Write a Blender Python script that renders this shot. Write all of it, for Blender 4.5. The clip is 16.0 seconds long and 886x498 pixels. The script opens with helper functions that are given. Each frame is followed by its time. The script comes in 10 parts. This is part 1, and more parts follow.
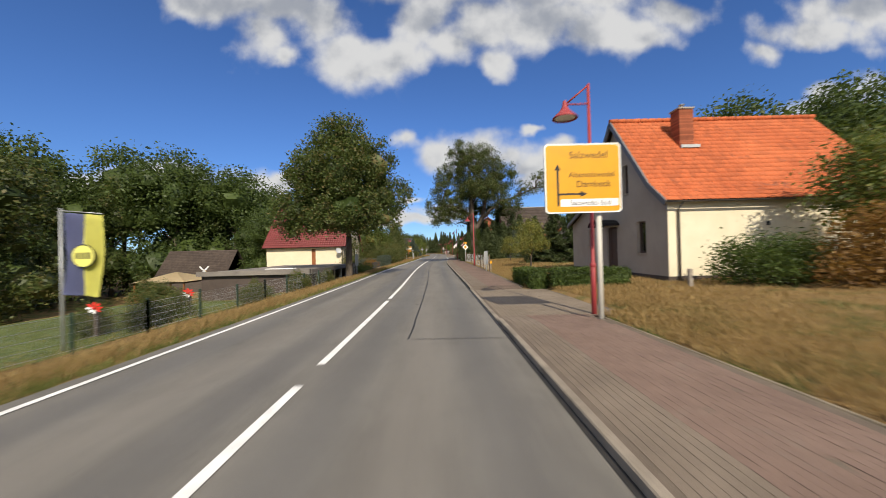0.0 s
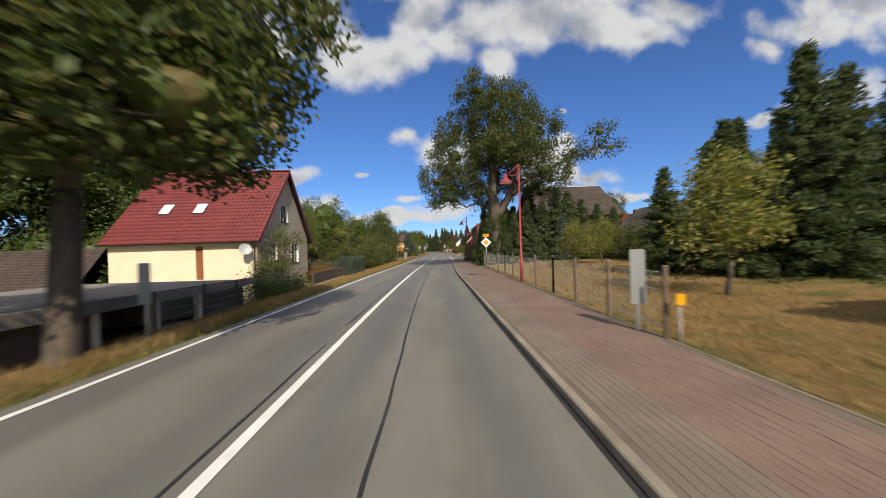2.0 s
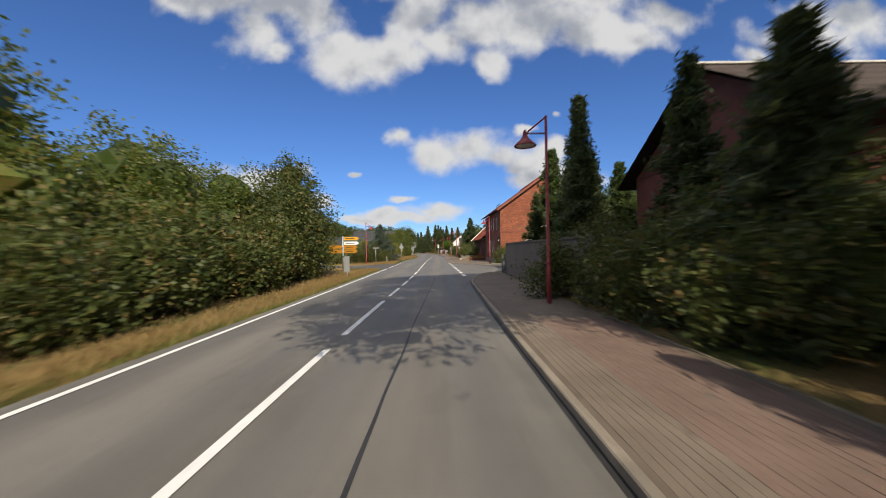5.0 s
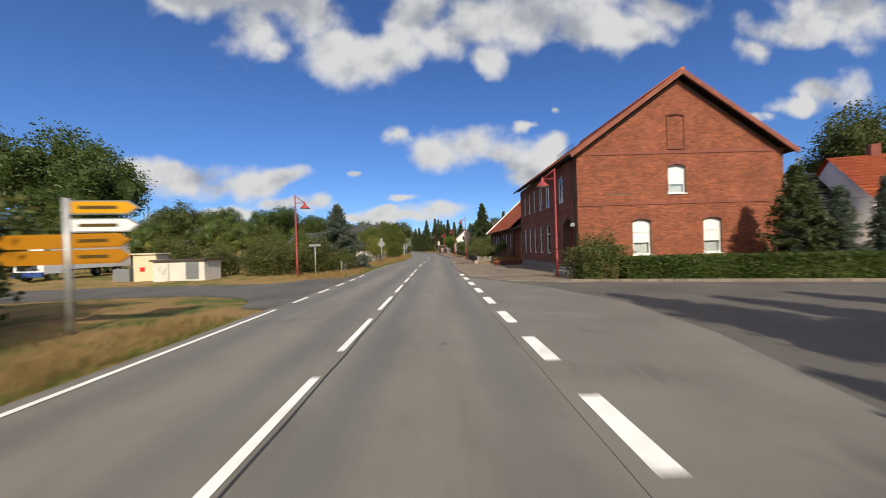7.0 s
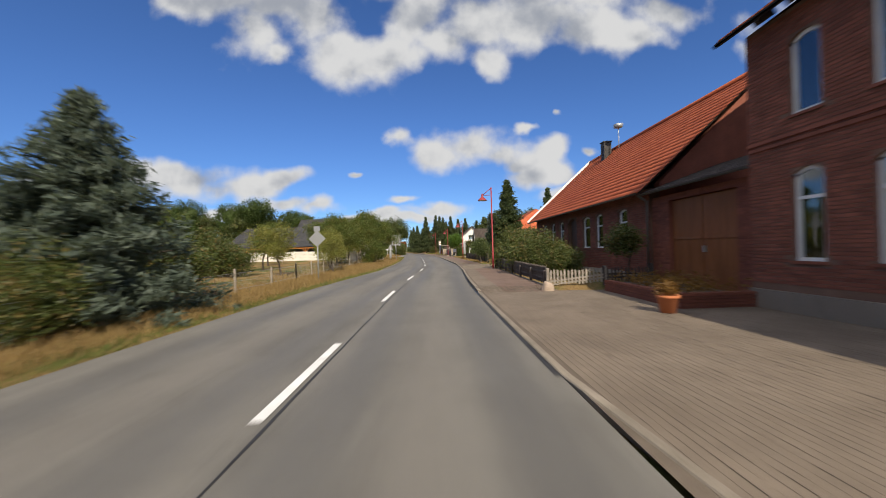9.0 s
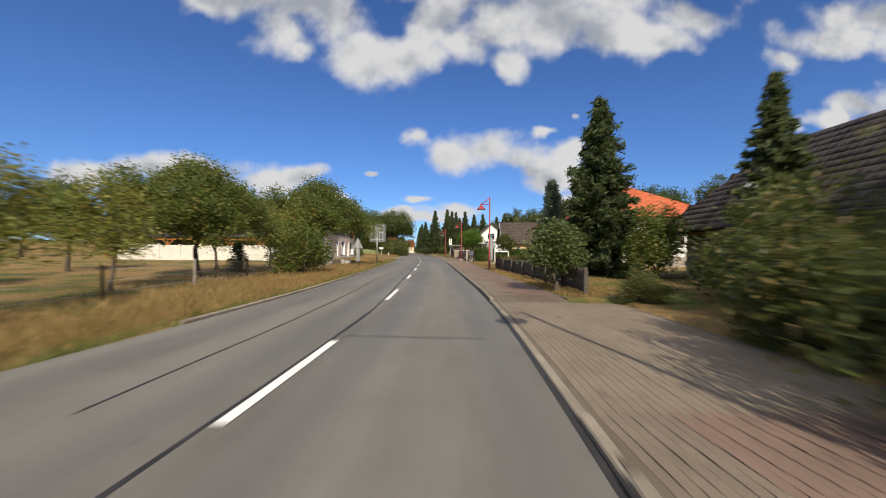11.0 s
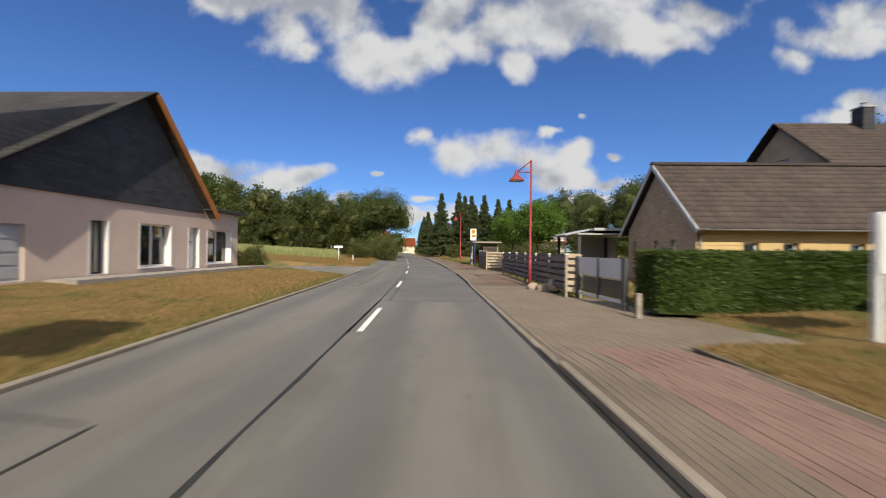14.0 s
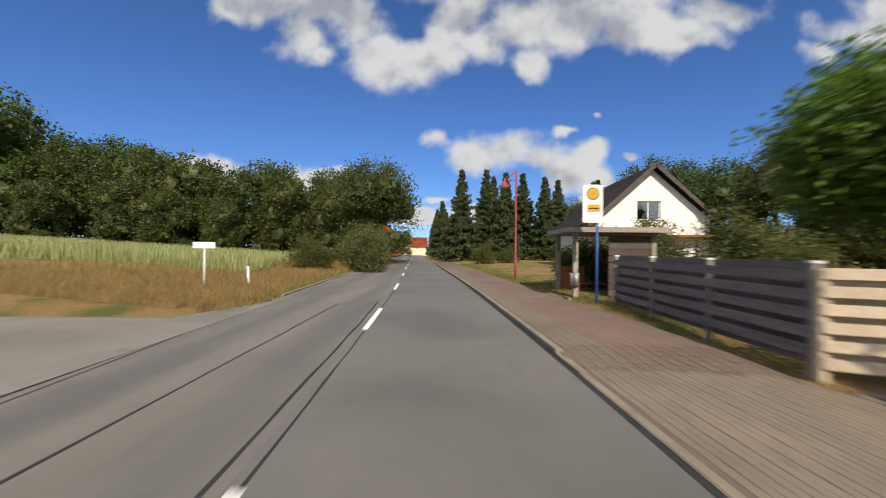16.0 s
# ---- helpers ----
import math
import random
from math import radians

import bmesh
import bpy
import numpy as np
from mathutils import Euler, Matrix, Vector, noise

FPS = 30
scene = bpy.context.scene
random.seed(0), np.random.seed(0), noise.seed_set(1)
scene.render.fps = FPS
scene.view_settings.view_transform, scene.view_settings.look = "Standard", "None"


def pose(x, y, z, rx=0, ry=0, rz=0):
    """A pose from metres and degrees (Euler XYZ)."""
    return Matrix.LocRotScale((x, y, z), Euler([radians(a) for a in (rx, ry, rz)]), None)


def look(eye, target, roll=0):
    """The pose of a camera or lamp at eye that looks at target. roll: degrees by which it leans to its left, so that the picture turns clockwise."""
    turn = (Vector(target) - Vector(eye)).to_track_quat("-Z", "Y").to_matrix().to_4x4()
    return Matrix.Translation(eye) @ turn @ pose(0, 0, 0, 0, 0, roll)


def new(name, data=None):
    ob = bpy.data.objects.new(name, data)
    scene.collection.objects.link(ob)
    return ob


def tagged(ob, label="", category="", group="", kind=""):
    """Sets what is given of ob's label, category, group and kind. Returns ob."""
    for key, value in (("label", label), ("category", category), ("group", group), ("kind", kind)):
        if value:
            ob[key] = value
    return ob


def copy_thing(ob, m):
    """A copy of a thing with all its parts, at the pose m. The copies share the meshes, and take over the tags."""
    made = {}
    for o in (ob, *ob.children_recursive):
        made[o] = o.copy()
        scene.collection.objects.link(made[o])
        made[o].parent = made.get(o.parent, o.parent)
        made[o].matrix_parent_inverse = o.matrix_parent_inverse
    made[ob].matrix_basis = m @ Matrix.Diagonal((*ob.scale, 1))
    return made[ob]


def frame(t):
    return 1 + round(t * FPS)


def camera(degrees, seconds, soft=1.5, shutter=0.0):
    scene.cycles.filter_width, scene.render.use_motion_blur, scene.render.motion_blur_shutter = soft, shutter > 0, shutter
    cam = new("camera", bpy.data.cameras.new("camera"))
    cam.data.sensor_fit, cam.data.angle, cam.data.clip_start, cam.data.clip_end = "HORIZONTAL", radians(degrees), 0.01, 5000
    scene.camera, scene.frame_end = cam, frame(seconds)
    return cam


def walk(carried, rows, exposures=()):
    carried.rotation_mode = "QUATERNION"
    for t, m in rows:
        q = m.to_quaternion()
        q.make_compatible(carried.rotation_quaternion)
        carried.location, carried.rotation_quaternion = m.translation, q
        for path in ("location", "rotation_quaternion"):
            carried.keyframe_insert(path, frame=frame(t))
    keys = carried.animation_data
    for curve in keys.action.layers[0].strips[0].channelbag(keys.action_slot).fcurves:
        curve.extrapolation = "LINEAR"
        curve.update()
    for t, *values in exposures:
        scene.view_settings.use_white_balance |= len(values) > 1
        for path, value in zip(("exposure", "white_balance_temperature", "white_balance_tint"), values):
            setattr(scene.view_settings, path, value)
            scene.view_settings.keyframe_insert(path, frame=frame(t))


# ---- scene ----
cam = camera(100.0, 16.0, soft=0.85, shutter=0.4)
PATH = [
    (0, (0.509, 3.478, 1.87), (0.518, 5.478, 1.879), -1.5),
    (0.5, (0.406, 9.002, 1.861), (0.415, 11.002, 1.872), -1.6),
    (1, (0.269, 14.666, 1.806), (0.281, 16.666, 1.815), -1.4),
    (1.5, (0.201, 20.451, 1.843), (0.215, 22.451, 1.853), -1.3),
    (2, (0.212, 26.428, 1.876), (0.218, 28.428, 1.875), -1.7),
    (2.5, (0.007, 32.444, 1.925), (0.021, 34.444, 1.918), -1.6),
    (3, (-0.205, 38.452, 1.948), (-0.172, 40.451, 1.936), -1.5),
    (3.5, (-0.36, 44.669, 2.001), (-0.317, 46.668, 1.991), -1.2),
    (4, (-0.394, 51.204, 1.853), (-0.346, 53.203, 1.847), -1.1),
    (4.2, (-0.328, 53.801, 1.835), (-0.276, 55.8, 1.838), -0.9),
    (6.3, (0.276, 80.454, 1.88), (0.311, 82.454, 1.873), -1.6),
    (6.5, (0.286, 83.036, 1.886), (0.322, 85.036, 1.872), -1.6),
    (7, (0.269, 89.566, 1.798), (0.313, 91.565, 1.789), -1.8),
    (7.5, (0.326, 95.953, 1.765), (0.375, 97.952, 1.754), -1.8),
    (8, (0.381, 102.103, 1.717), (0.428, 104.102, 1.712), -1.7),
    (8.5, (0.39, 108.402, 1.708), (0.446, 110.401, 1.699), -1.4),
    (9, (0.467, 114.383, 1.637), (0.506, 116.382, 1.636), -1.7),
    (9.2, (0.436, 116.82, 1.6), (0.471, 118.819, 1.598), -1.4),
    (11.3, (1.282, 143.494, 1.55), (1.242, 145.493, 1.56), 0.8),
    (11.5, (1.223, 146.099, 1.56), (1.183, 148.098, 1.574), 1.1),
    (12, (1.0, 152.17, 1.593), (0.961, 154.17, 1.602), 1.1),
    (12.5, (0.71, 158.403, 1.624), (0.672, 160.403, 1.64), 1.1),
    (13, (0.435, 164.567, 1.616), (0.387, 166.567, 1.629), 0.8),
    (13.5, (0.071, 170.998, 1.703), (0.019, 172.998, 1.709), 0.7),
    (14, (-0.357, 177.659, 1.669), (-0.414, 179.658, 1.674), 0.7),
    (14.5, (-0.658, 183.989, 1.652), (-0.732, 185.987, 1.66), 0.2),
    (15, (-1.105, 190.526, 1.707), (-1.191, 192.524, 1.717), 0.1),
    (15.5, (-1.589, 197.122, 1.804), (-1.696, 199.12, 1.799), 0.3),
    (16, (-2.272, 203.659, 1.738), (-2.403, 205.655, 1.748), 0.6),
]
walk(cam, [(t, look(eye, target, roll)) for t, eye, target, roll in PATH], exposures=[(0, 0.3), (16, 0.3)])


# ------------------------------------------------------------------ light
SUN_DIR = Vector((0.262, -1.25, 1.0)).normalized()
SUN_ELEV = math.asin(SUN_DIR.z)
SUN_AZ = math.atan2(SUN_DIR.x, SUN_DIR.y)

sun_data = bpy.data.lights.new("sun", "SUN")
sun_data.energy, sun_data.angle, sun_data.color = 4.3, radians(0.53), (1.0, 0.89, 0.72)
sun = new("sun", sun_data)
sun.matrix_world = look((0, 0, 60), Vector((0, 0, 60)) - SUN_DIR)

# Cumulus banks: (east over ahead, up over ahead, half width, half height) seen along the road.
HIGH_BANK = [(-0.659, 0.68, 0.106, 0.053), (-0.554, 0.693, 0.167, 0.076), (-0.466, 0.593, 0.084, 0.076), (-0.423, 0.539, 0.046, 0.033),
             (-0.404, 0.659, 0.17, 0.07), (-0.242, 0.527, 0.114, 0.079), (-0.121, 0.517, 0.114, 0.073), (-0.315, 0.627, 0.09, 0.06),
             (-0.035, 0.613, 0.106, 0.091), (0.139, 0.602, 0.152, 0.079), (0.155, 0.513, 0.064, 0.049), (0.047, 0.558, 0.091, 0.068),
             (0.276, 0.606, 0.167, 0.079), (0.428, 0.577, 0.137, 0.064), (0.55, 0.565, 0.114, 0.049), (0.643, 0.624, 0.114, 0.053),
             (0.203, 0.706, 0.486, 0.068)]
MID_BANK = [(0.092, 0.272, 0.135, 0.056), (0.008, 0.253, 0.09, 0.043), (0.176, 0.255, 0.11, 0.046), (-0.081, 0.304, 0.032, 0.036),
            (0.251, 0.227, 0.091, 0.033), (0.321, 0.26, 0.062, 0.036), (0.303, 0.188, 0.135, 0.038), (0.402, 0.173, 0.065, 0.023),
            (0.246, 0.323, 0.03, 0.015), (0.331, 0.357, 0.021, 0.014), (0.427, 0.245, 0.027, 0.015), (0.371, 0.133, 0.091, 0.021)]
EAST_BANK = [(1.026, 0.566, 0.182, 0.064), (0.886, 0.516, 0.076, 0.038), (1.15, 0.625, 0.198, 0.061), (1.114, 0.393, 0.094, 0.046),
             (1.021, 0.36, 0.076, 0.027), (0.889, 0.321, 0.033, 0.018), (0.508, 0.114, 0.046, 0.015)]
WEST_BANK = [(-0.643, 0.209, 0.15, 0.046), (-0.508, 0.181, 0.135, 0.036), (-0.402, 0.203, 0.082, 0.026), (-0.8, 0.204, 0.14, 0.046),
             (-1.0, 0.19, 0.15, 0.04), (-0.541, 0.107, 0.09, 0.02), (-0.389, 0.137, 0.082, 0.022), (-0.329, 0.125, 0.07, 0.019),
             (-0.133, 0.097, 0.055, 0.014), (-0.086, 0.13, 0.042, 0.012), (0.004, 0.1, 0.095, 0.019), (-0.042, 0.086, 0.095, 0.015),
             (-0.178, 0.086, 0.08, 0.013), (-0.677, 0.1, 0.08, 0.016), (-0.206, 0.201, 0.015, 0.011)]


class Nodes:
    """Short hand for building a node tree."""

    def __init__(self, tree):
        self.tree = tree
        tree.nodes.clear()

    def add(self, kind, values=()):
        node = self.tree.nodes.new(kind)
        for key, value in dict(values).items():
            self.put(node, key, value)
        return node

    def put(self, node, key, value):
        socket = node.inputs[key]
        if isinstance(value, bpy.types.NodeSocket):
            self.tree.links.new(value, socket)
        else:
            socket.default_value = value

    def math(self, op, a, b=0.0, c=0.0, clamp=False):
        node = self.add("ShaderNodeMath", {0: a, 1: b, 2: c})
        node.operation, node.use_clamp = op, clamp
        return node.outputs[0]

    def vec(self, op, a, b=(0, 0, 0), out=0):
        node = self.add("ShaderNodeVectorMath", {0: a, 1: b})
        node.operation = op
        return node.outputs[out]

    def mix(self, fac, a, b, blend="MIX"):
        node = self.add("ShaderNodeMix")
        node.data_type, node.blend_type = "RGBA", blend
        self.put(node, 0, fac), self.put(node, 6, a), self.put(node, 7, b)
        return node.outputs[2]

    def noise(self, vector, scale, detail=4.0, rough=0.55, distortion=0.0):
        values = {"Scale": scale, "Detail": detail, "Roughness": rough, "Distortion": distortion}
        if vector is not None:
            values["Vector"] = vector
        return self.add("ShaderNodeTexNoise", values).outputs[0]

    def ramp(self, fac, lo, hi, a=0.0, b=1.0, smooth=True):
        node = self.add("ShaderNodeMapRange", {0: fac, 1: lo, 2: hi, 3: a, 4: b})
        node.interpolation_type = "SMOOTHSTEP" if smooth else "LINEAR"
        return node.outputs[0]


def rgb(r, g, b):
    return (r, g, b, 1.0)


def make_sky():
    world = bpy.data.worlds.new("sky")
    scene.world = world
    world.use_nodes = True
    n = Nodes(world.node_tree)
    sky = n.add("ShaderNodeTexSky")
    sky.sky_type, sky.sun_disc, sky.sun_elevation, sky.sun_rotation = "NISHITA", False, SUN_ELEV, SUN_AZ
    sky.air_density, sky.dust_density, sky.ozone_density, sky.altitude = 1.0, 0.0, 3.0, 1500.0
    place = n.add("ShaderNodeTexCoord").outputs["Generated"]
    axes = n.add("ShaderNodeSeparateXYZ", {0: place})
    # mirrors the banks behind the viewer, unseen, as extra fill light
    away = n.math("ABSOLUTE", axes.outputs[1])
    ahead = n.math("MAXIMUM", away, 0.02)
    flat = n.add("ShaderNodeCombineXYZ", {0: n.math("DIVIDE", axes.outputs[0], ahead), 1: n.math("DIVIDE", axes.outputs[2], ahead), 2: 0.0}).outputs[0]
    billow = n.noise(flat, 7.0, 8.0, 0.47)
    wide = n.noise(flat, 5.0, 2.0, 0.5)
    shift = n.add("ShaderNodeTexNoise", {"Vector": flat, "Scale": 8.0, "Detail": 5.0, "Roughness": 0.45}).outputs[1]
    bent = n.vec("ADD", flat, n.vec("MULTIPLY", n.vec("SUBTRACT", shift, (0.5, 0.5, 0.5)), (0.13, 0.085, 0)))
    thick = None
    for bank in (HIGH_BANK, MID_BANK, EAST_BANK, WEST_BANK):
        for x, y, w, h in bank:
            off = n.vec("MULTIPLY", n.vec("SUBTRACT", bent, (x, y, 0)), (0.8 / w, 0.8 / h, 0))
            here = n.math("SUBTRACT", 1.0, n.vec("LENGTH", off, out=1))
            thick = here if thick is None else n.math("SMOOTH_MAX", thick, here, 0.25)
    dense = n.math("ADD", thick, n.math("MULTIPLY", n.math("SUBTRACT", billow, 0.54), 2.1))
    cover = n.ramp(dense, -0.08, 0.6)
    cover = n.math("MULTIPLY", cover, n.ramp(away, 0.03, 0.2))
    fold = n.noise(n.vec("ADD", flat, (0.016, -0.02, 0)), 8.0, 4.0, 0.5)
    relief = n.math("MULTIPLY", n.math("SUBTRACT", billow, fold), 1.5)
    # overhead the grey bases show, far off the sunlit flanks with flat grey feet
    up = n.add("ShaderNodeSeparateXYZ", {0: bent}).outputs[1]
    foot = n.math("ADD", n.ramp(up, 0.52, 0.72, 0.0, 0.5), n.math("MULTIPLY", n.ramp(up, 0.27, 0.2, 0.0, 0.16), n.ramp(up, 0.13, 0.17)))
    low = n.math("ADD", n.math("MULTIPLY", thick, 0.3), foot)
    shade = n.ramp(n.math("SUBTRACT", n.math("ADD", low, n.math("MULTIPLY", wide, 0.5)), relief), 0.34, 1.06)
    tone = n.mix(shade, rgb(1.0, 1.0, 1.0), rgb(0.5, 0.535, 0.61))
    rise = n.ramp(n.math("MAXIMUM", axes.outputs[2], 0.0), 0.0, 0.35)
    clear = n.mix(1.0, sky.outputs[0], n.mix(rise, rgb(0.6, 0.82, 1.15), rgb(0.66, 0.94, 1.36)), "MULTIPLY")
    blue = n.add("ShaderNodeBackground", {0: clear, 1: 0.077})
    white = n.add("ShaderNodeBackground", {0: tone, 1: 0.56})
    both = n.add("ShaderNodeMixShader", {0: cover, 1: blue.outputs[0], 2: white.outputs[0]})
    # unseen broken cumulus, added overhead and towards the sun to fill the shadows
    span = n.math("MAXIMUM", n.ramp(axes.outputs[2], 0.62, 0.76), n.ramp(axes.outputs[1], -0.1, -0.4))
    broken = n.math("MULTIPLY", n.ramp(n.noise(place, 3.2, 6.0, 0.55), 0.42, 0.56), n.math("MULTIPLY", span, n.ramp(axes.outputs[2], 0.03, 0.12)))
    bright = n.add("ShaderNodeBackground", {0: rgb(1.0, 0.985, 0.97), 1: 0.95})
    full = n.add("ShaderNodeMixShader", {0: broken, 1: both.outputs[0], 2: bright.outputs[0]})
    n.add("ShaderNodeOutputWorld", {0: full.outputs[0]})


make_sky()

# ------------------------------------------------------------------ materials
MATS = {}


def material(name):
    m = bpy.data.materials.new(name)
    m.use_nodes = True
    MATS[name] = m
    return m, Nodes(m.node_tree)


def finish(n, colour, rough=0.8, metal=0.0, bump=None, depth=0.01, spec=0.4, normal=None):
    values = {"Base Color": colour, "Roughness": rough, "Metallic": metal, "Specular IOR Level": spec}
    if bump is not None:
        values["Normal"] = n.add("ShaderNodeBump", {"Height": bump, "Distance": depth, "Strength": 1.0}).outputs[0]
    n.add("ShaderNodeOutputMaterial", {0: n.add("ShaderNodeBsdfPrincipled", values).outputs[0]})


def surface(name, a, b, fine=40.0, coarse=1.2, rough=0.85, depth=0.004, metal=0.0, stain=None, amount=0.5, vary=0.0, spec=0.35, stretch=(1, 1, 1)):
    """A weathered surface: two tones mixed by fine grain and by large patches, with stains of a third tone."""
    m, n = material(name)
    place = n.add("ShaderNodeMapping", {0: n.add("ShaderNodeTexCoord").outputs["Object"], 3: stretch}).outputs[0]
    grain = n.noise(place, fine, 5.0, 0.65)
    patch = n.noise(place, coarse, 4.0, 0.6, 0.4)
    fac = n.ramp(n.math("ADD", n.math("MULTIPLY", grain, 0.5), n.math("MULTIPLY", patch, 0.5)), 0.36, 0.64)
    colour = n.mix(fac, rgb(*a), rgb(*b))
    if stain:
        spots = n.ramp(n.noise(place, coarse * 2.7, 6.0, 0.7, 0.8), 0.56, 0.74)
        colour = n.mix(n.math("MULTIPLY", spots, amount), colour, rgb(*stain))
    if vary:
        each = n.math("ADD", n.add("ShaderNodeObjectInfo").outputs["Random"], n.add("ShaderNodeNewGeometry").outputs["Random Per Island"])
        each = n.math("FRACT", n.math("MULTIPLY", each, 1.37))
        light = n.ramp(each, 0.0, 1.0, 1.0 - vary, 1.0 + vary, False)
        colour = n.mix(1.0, colour, n.add("ShaderNodeCombineColor", {0: light, 1: light, 2: light}).outputs[0], "MULTIPLY")
    finish(n, colour, rough, metal, grain, depth, spec)
    return m


def foliage(name, dark, light, dry=None, gloss=0.5):
    """Leaves: each one its own green, a little light passing through."""
    dark, light = (tuple(c * 1.15 for c in tone) for tone in (dark, light))
    m, n = material(name)
    each = n.add("ShaderNodeNewGeometry").outputs["Random Per Island"]
    place = n.add("ShaderNodeTexCoord").outputs["Object"]
    clump = n.noise(place, 0.8, 3.0)
    fac = n.ramp(n.math("ADD", n.math("MULTIPLY", each, 0.6), n.math("MULTIPLY", clump, 0.5)), 0.2, 0.9, smooth=False)
    colour = n.mix(fac, rgb(*dark), rgb(*light))
    if dry:
        colour = n.mix(n.ramp(n.math("ADD", n.math("MULTIPLY", each, 0.35), n.noise(place, 1.7, 3.0)), 0.72, 0.9), colour, rgb(*dry))
    skin = n.add("ShaderNodeBsdfPrincipled", {"Base Color": colour, "Roughness": gloss, "Specular IOR Level": 0.3})
    glow = n.add("ShaderNodeBsdfTranslucent", {0: n.mix(0.5, colour, rgb(light[0] * 1.6, light[1] * 1.5, light[2] * 0.8))})
    n.add("ShaderNodeOutputMaterial", {0: n.add("ShaderNodeMixShader", {0: 0.34, 1: skin.outputs[0], 2: glow.outputs[0]}).outputs[0]})
    return m


def plain(name, colour, rough=0.5, metal=0.0, spec=0.4):
    m, n = material(name)
    place = n.add("ShaderNodeTexCoord").outputs["Object"]
    dirt = n.ramp(n.noise(place, 3.5, 5.0, 0.65), 0.35, 0.8)
    finish(n, n.mix(n.math("MULTIPLY", dirt, 0.22), rgb(*colour), rgb(*(c * 0.62 + 0.02 for c in colour))), rough, metal, n.noise(place, 60.0, 3.0), 0.0008, spec)
    return m


def asphalt():
    """Worn asphalt: polished wheel tracks, darker joints between the lanes, patches. u runs across from the centre line."""
    m, n = material("asphalt")
    lanes = n.add("ShaderNodeUVMap")
    lanes.uv_map = "lane"
    uv = lanes.outputs[0]
    across = n.add("ShaderNodeSeparateXYZ", {0: uv}).outputs[0]
    place = n.add("ShaderNodeTexCoord").outputs["Object"]
    grain = n.noise(place, 130.0, 3.0, 0.7)
    patch = n.noise(n.add("ShaderNodeMapping", {0: place, 3: (1.1, 0.12, 1)}).outputs[0], 1.0, 5.0, 0.6)
    blot = n.noise(place, 0.8, 5.0, 0.7, 0.5)
    lane = n.math("ABSOLUTE", n.math("SUBTRACT", n.math("ABSOLUTE", across), 1.68))
    track = n.ramp(n.math("ABSOLUTE", n.math("SUBTRACT", lane, 1.0)), 0.05, 0.62, 1.0, 0.0)
    crown = n.ramp(lane, 0.0, 0.7, 1.0, 0.0)
    fac = n.math("ADD", n.math("MULTIPLY", patch, 0.7), n.math("MULTIPLY", blot, 0.35))
    colour = n.mix(n.ramp(fac, 0.3, 0.72), rgb(0.116, 0.108, 0.094), rgb(0.204, 0.19, 0.164))
    colour = n.mix(n.math("MULTIPLY", track, 0.6), colour, rgb(0.122, 0.116, 0.106))
    colour = n.mix(n.math("MULTIPLY", crown, 0.45), colour, rgb(0.2, 0.18, 0.152))
    colour = n.mix(n.math("MULTIPLY", n.ramp(grain, 0.35, 0.7), 0.35), colour, rgb(0.06, 0.058, 0.054))
    spots = n.ramp(n.noise(place, 1.9, 2.0, 0.5), 0.71, 0.78)
    colour = n.mix(n.math("MULTIPLY", spots, 0.5), colour, rgb(0.055, 0.053, 0.05))
    finish(n, colour, n.ramp(track, 0.0, 1.0, 0.82, 0.68), 0.0, grain, 0.003, 0.35)
    return m


def meadow():
    """Late-summer ground: straw-dry grass with greener patches and bare sand."""
    m, n = material("dry_grass")
    place = n.add("ShaderNodeTexCoord").outputs["Object"]
    blade = n.noise(place, 26.0, 5.0, 0.75)
    patch = n.noise(place, 0.55, 5.0, 0.6, 0.3)
    broad = n.noise(place, 0.09, 3.0, 0.5)
    straw = n.mix(n.ramp(blade, 0.3, 0.7), rgb(0.17, 0.105, 0.042), rgb(0.36, 0.24, 0.105))
    green = n.mix(n.ramp(blade, 0.3, 0.7), rgb(0.045, 0.065, 0.018), rgb(0.14, 0.16, 0.045))
    colour = n.mix(n.ramp(n.math("ADD", n.math("MULTIPLY", patch, 0.75), n.math("MULTIPLY", broad, 0.35)), 0.5, 0.68), straw, green)
    colour = n.mix(n.math("MULTIPLY", n.ramp(n.noise(place, 1.3, 4.0, 0.6), 0.62, 0.75), 0.45), colour, rgb(0.33, 0.25, 0.15))
    finish(n, colour, 0.95, 0.0, blade, 0.05, 0.1)
    return m


def glass():
    m, n = material("window_glass")
    ripple = n.noise(n.add("ShaderNodeTexCoord").outputs["Object"], 1.6, 2.0)
    normal = n.add("ShaderNodeBump", {"Height": ripple, "Distance": 0.01, "Strength": 0.25}).outputs[0]
    shine = n.add("ShaderNodeBsdfGlossy", {0: rgb(0.9, 0.93, 0.95), 1: 0.02, "Normal": normal})
    clear = n.add("ShaderNodeBsdfTransparent", {0: rgb(0.82, 0.86, 0.86)})
    fac = n.math("ADD", n.add("ShaderNodeFresnel", {0: 1.5}).outputs[0], 0.1)
    n.add("ShaderNodeOutputMaterial", {0: n.add("ShaderNodeMixShader", {0: fac, 1: clear.outputs[0], 2: shine.outputs[0]}).outputs[0]})
    return m


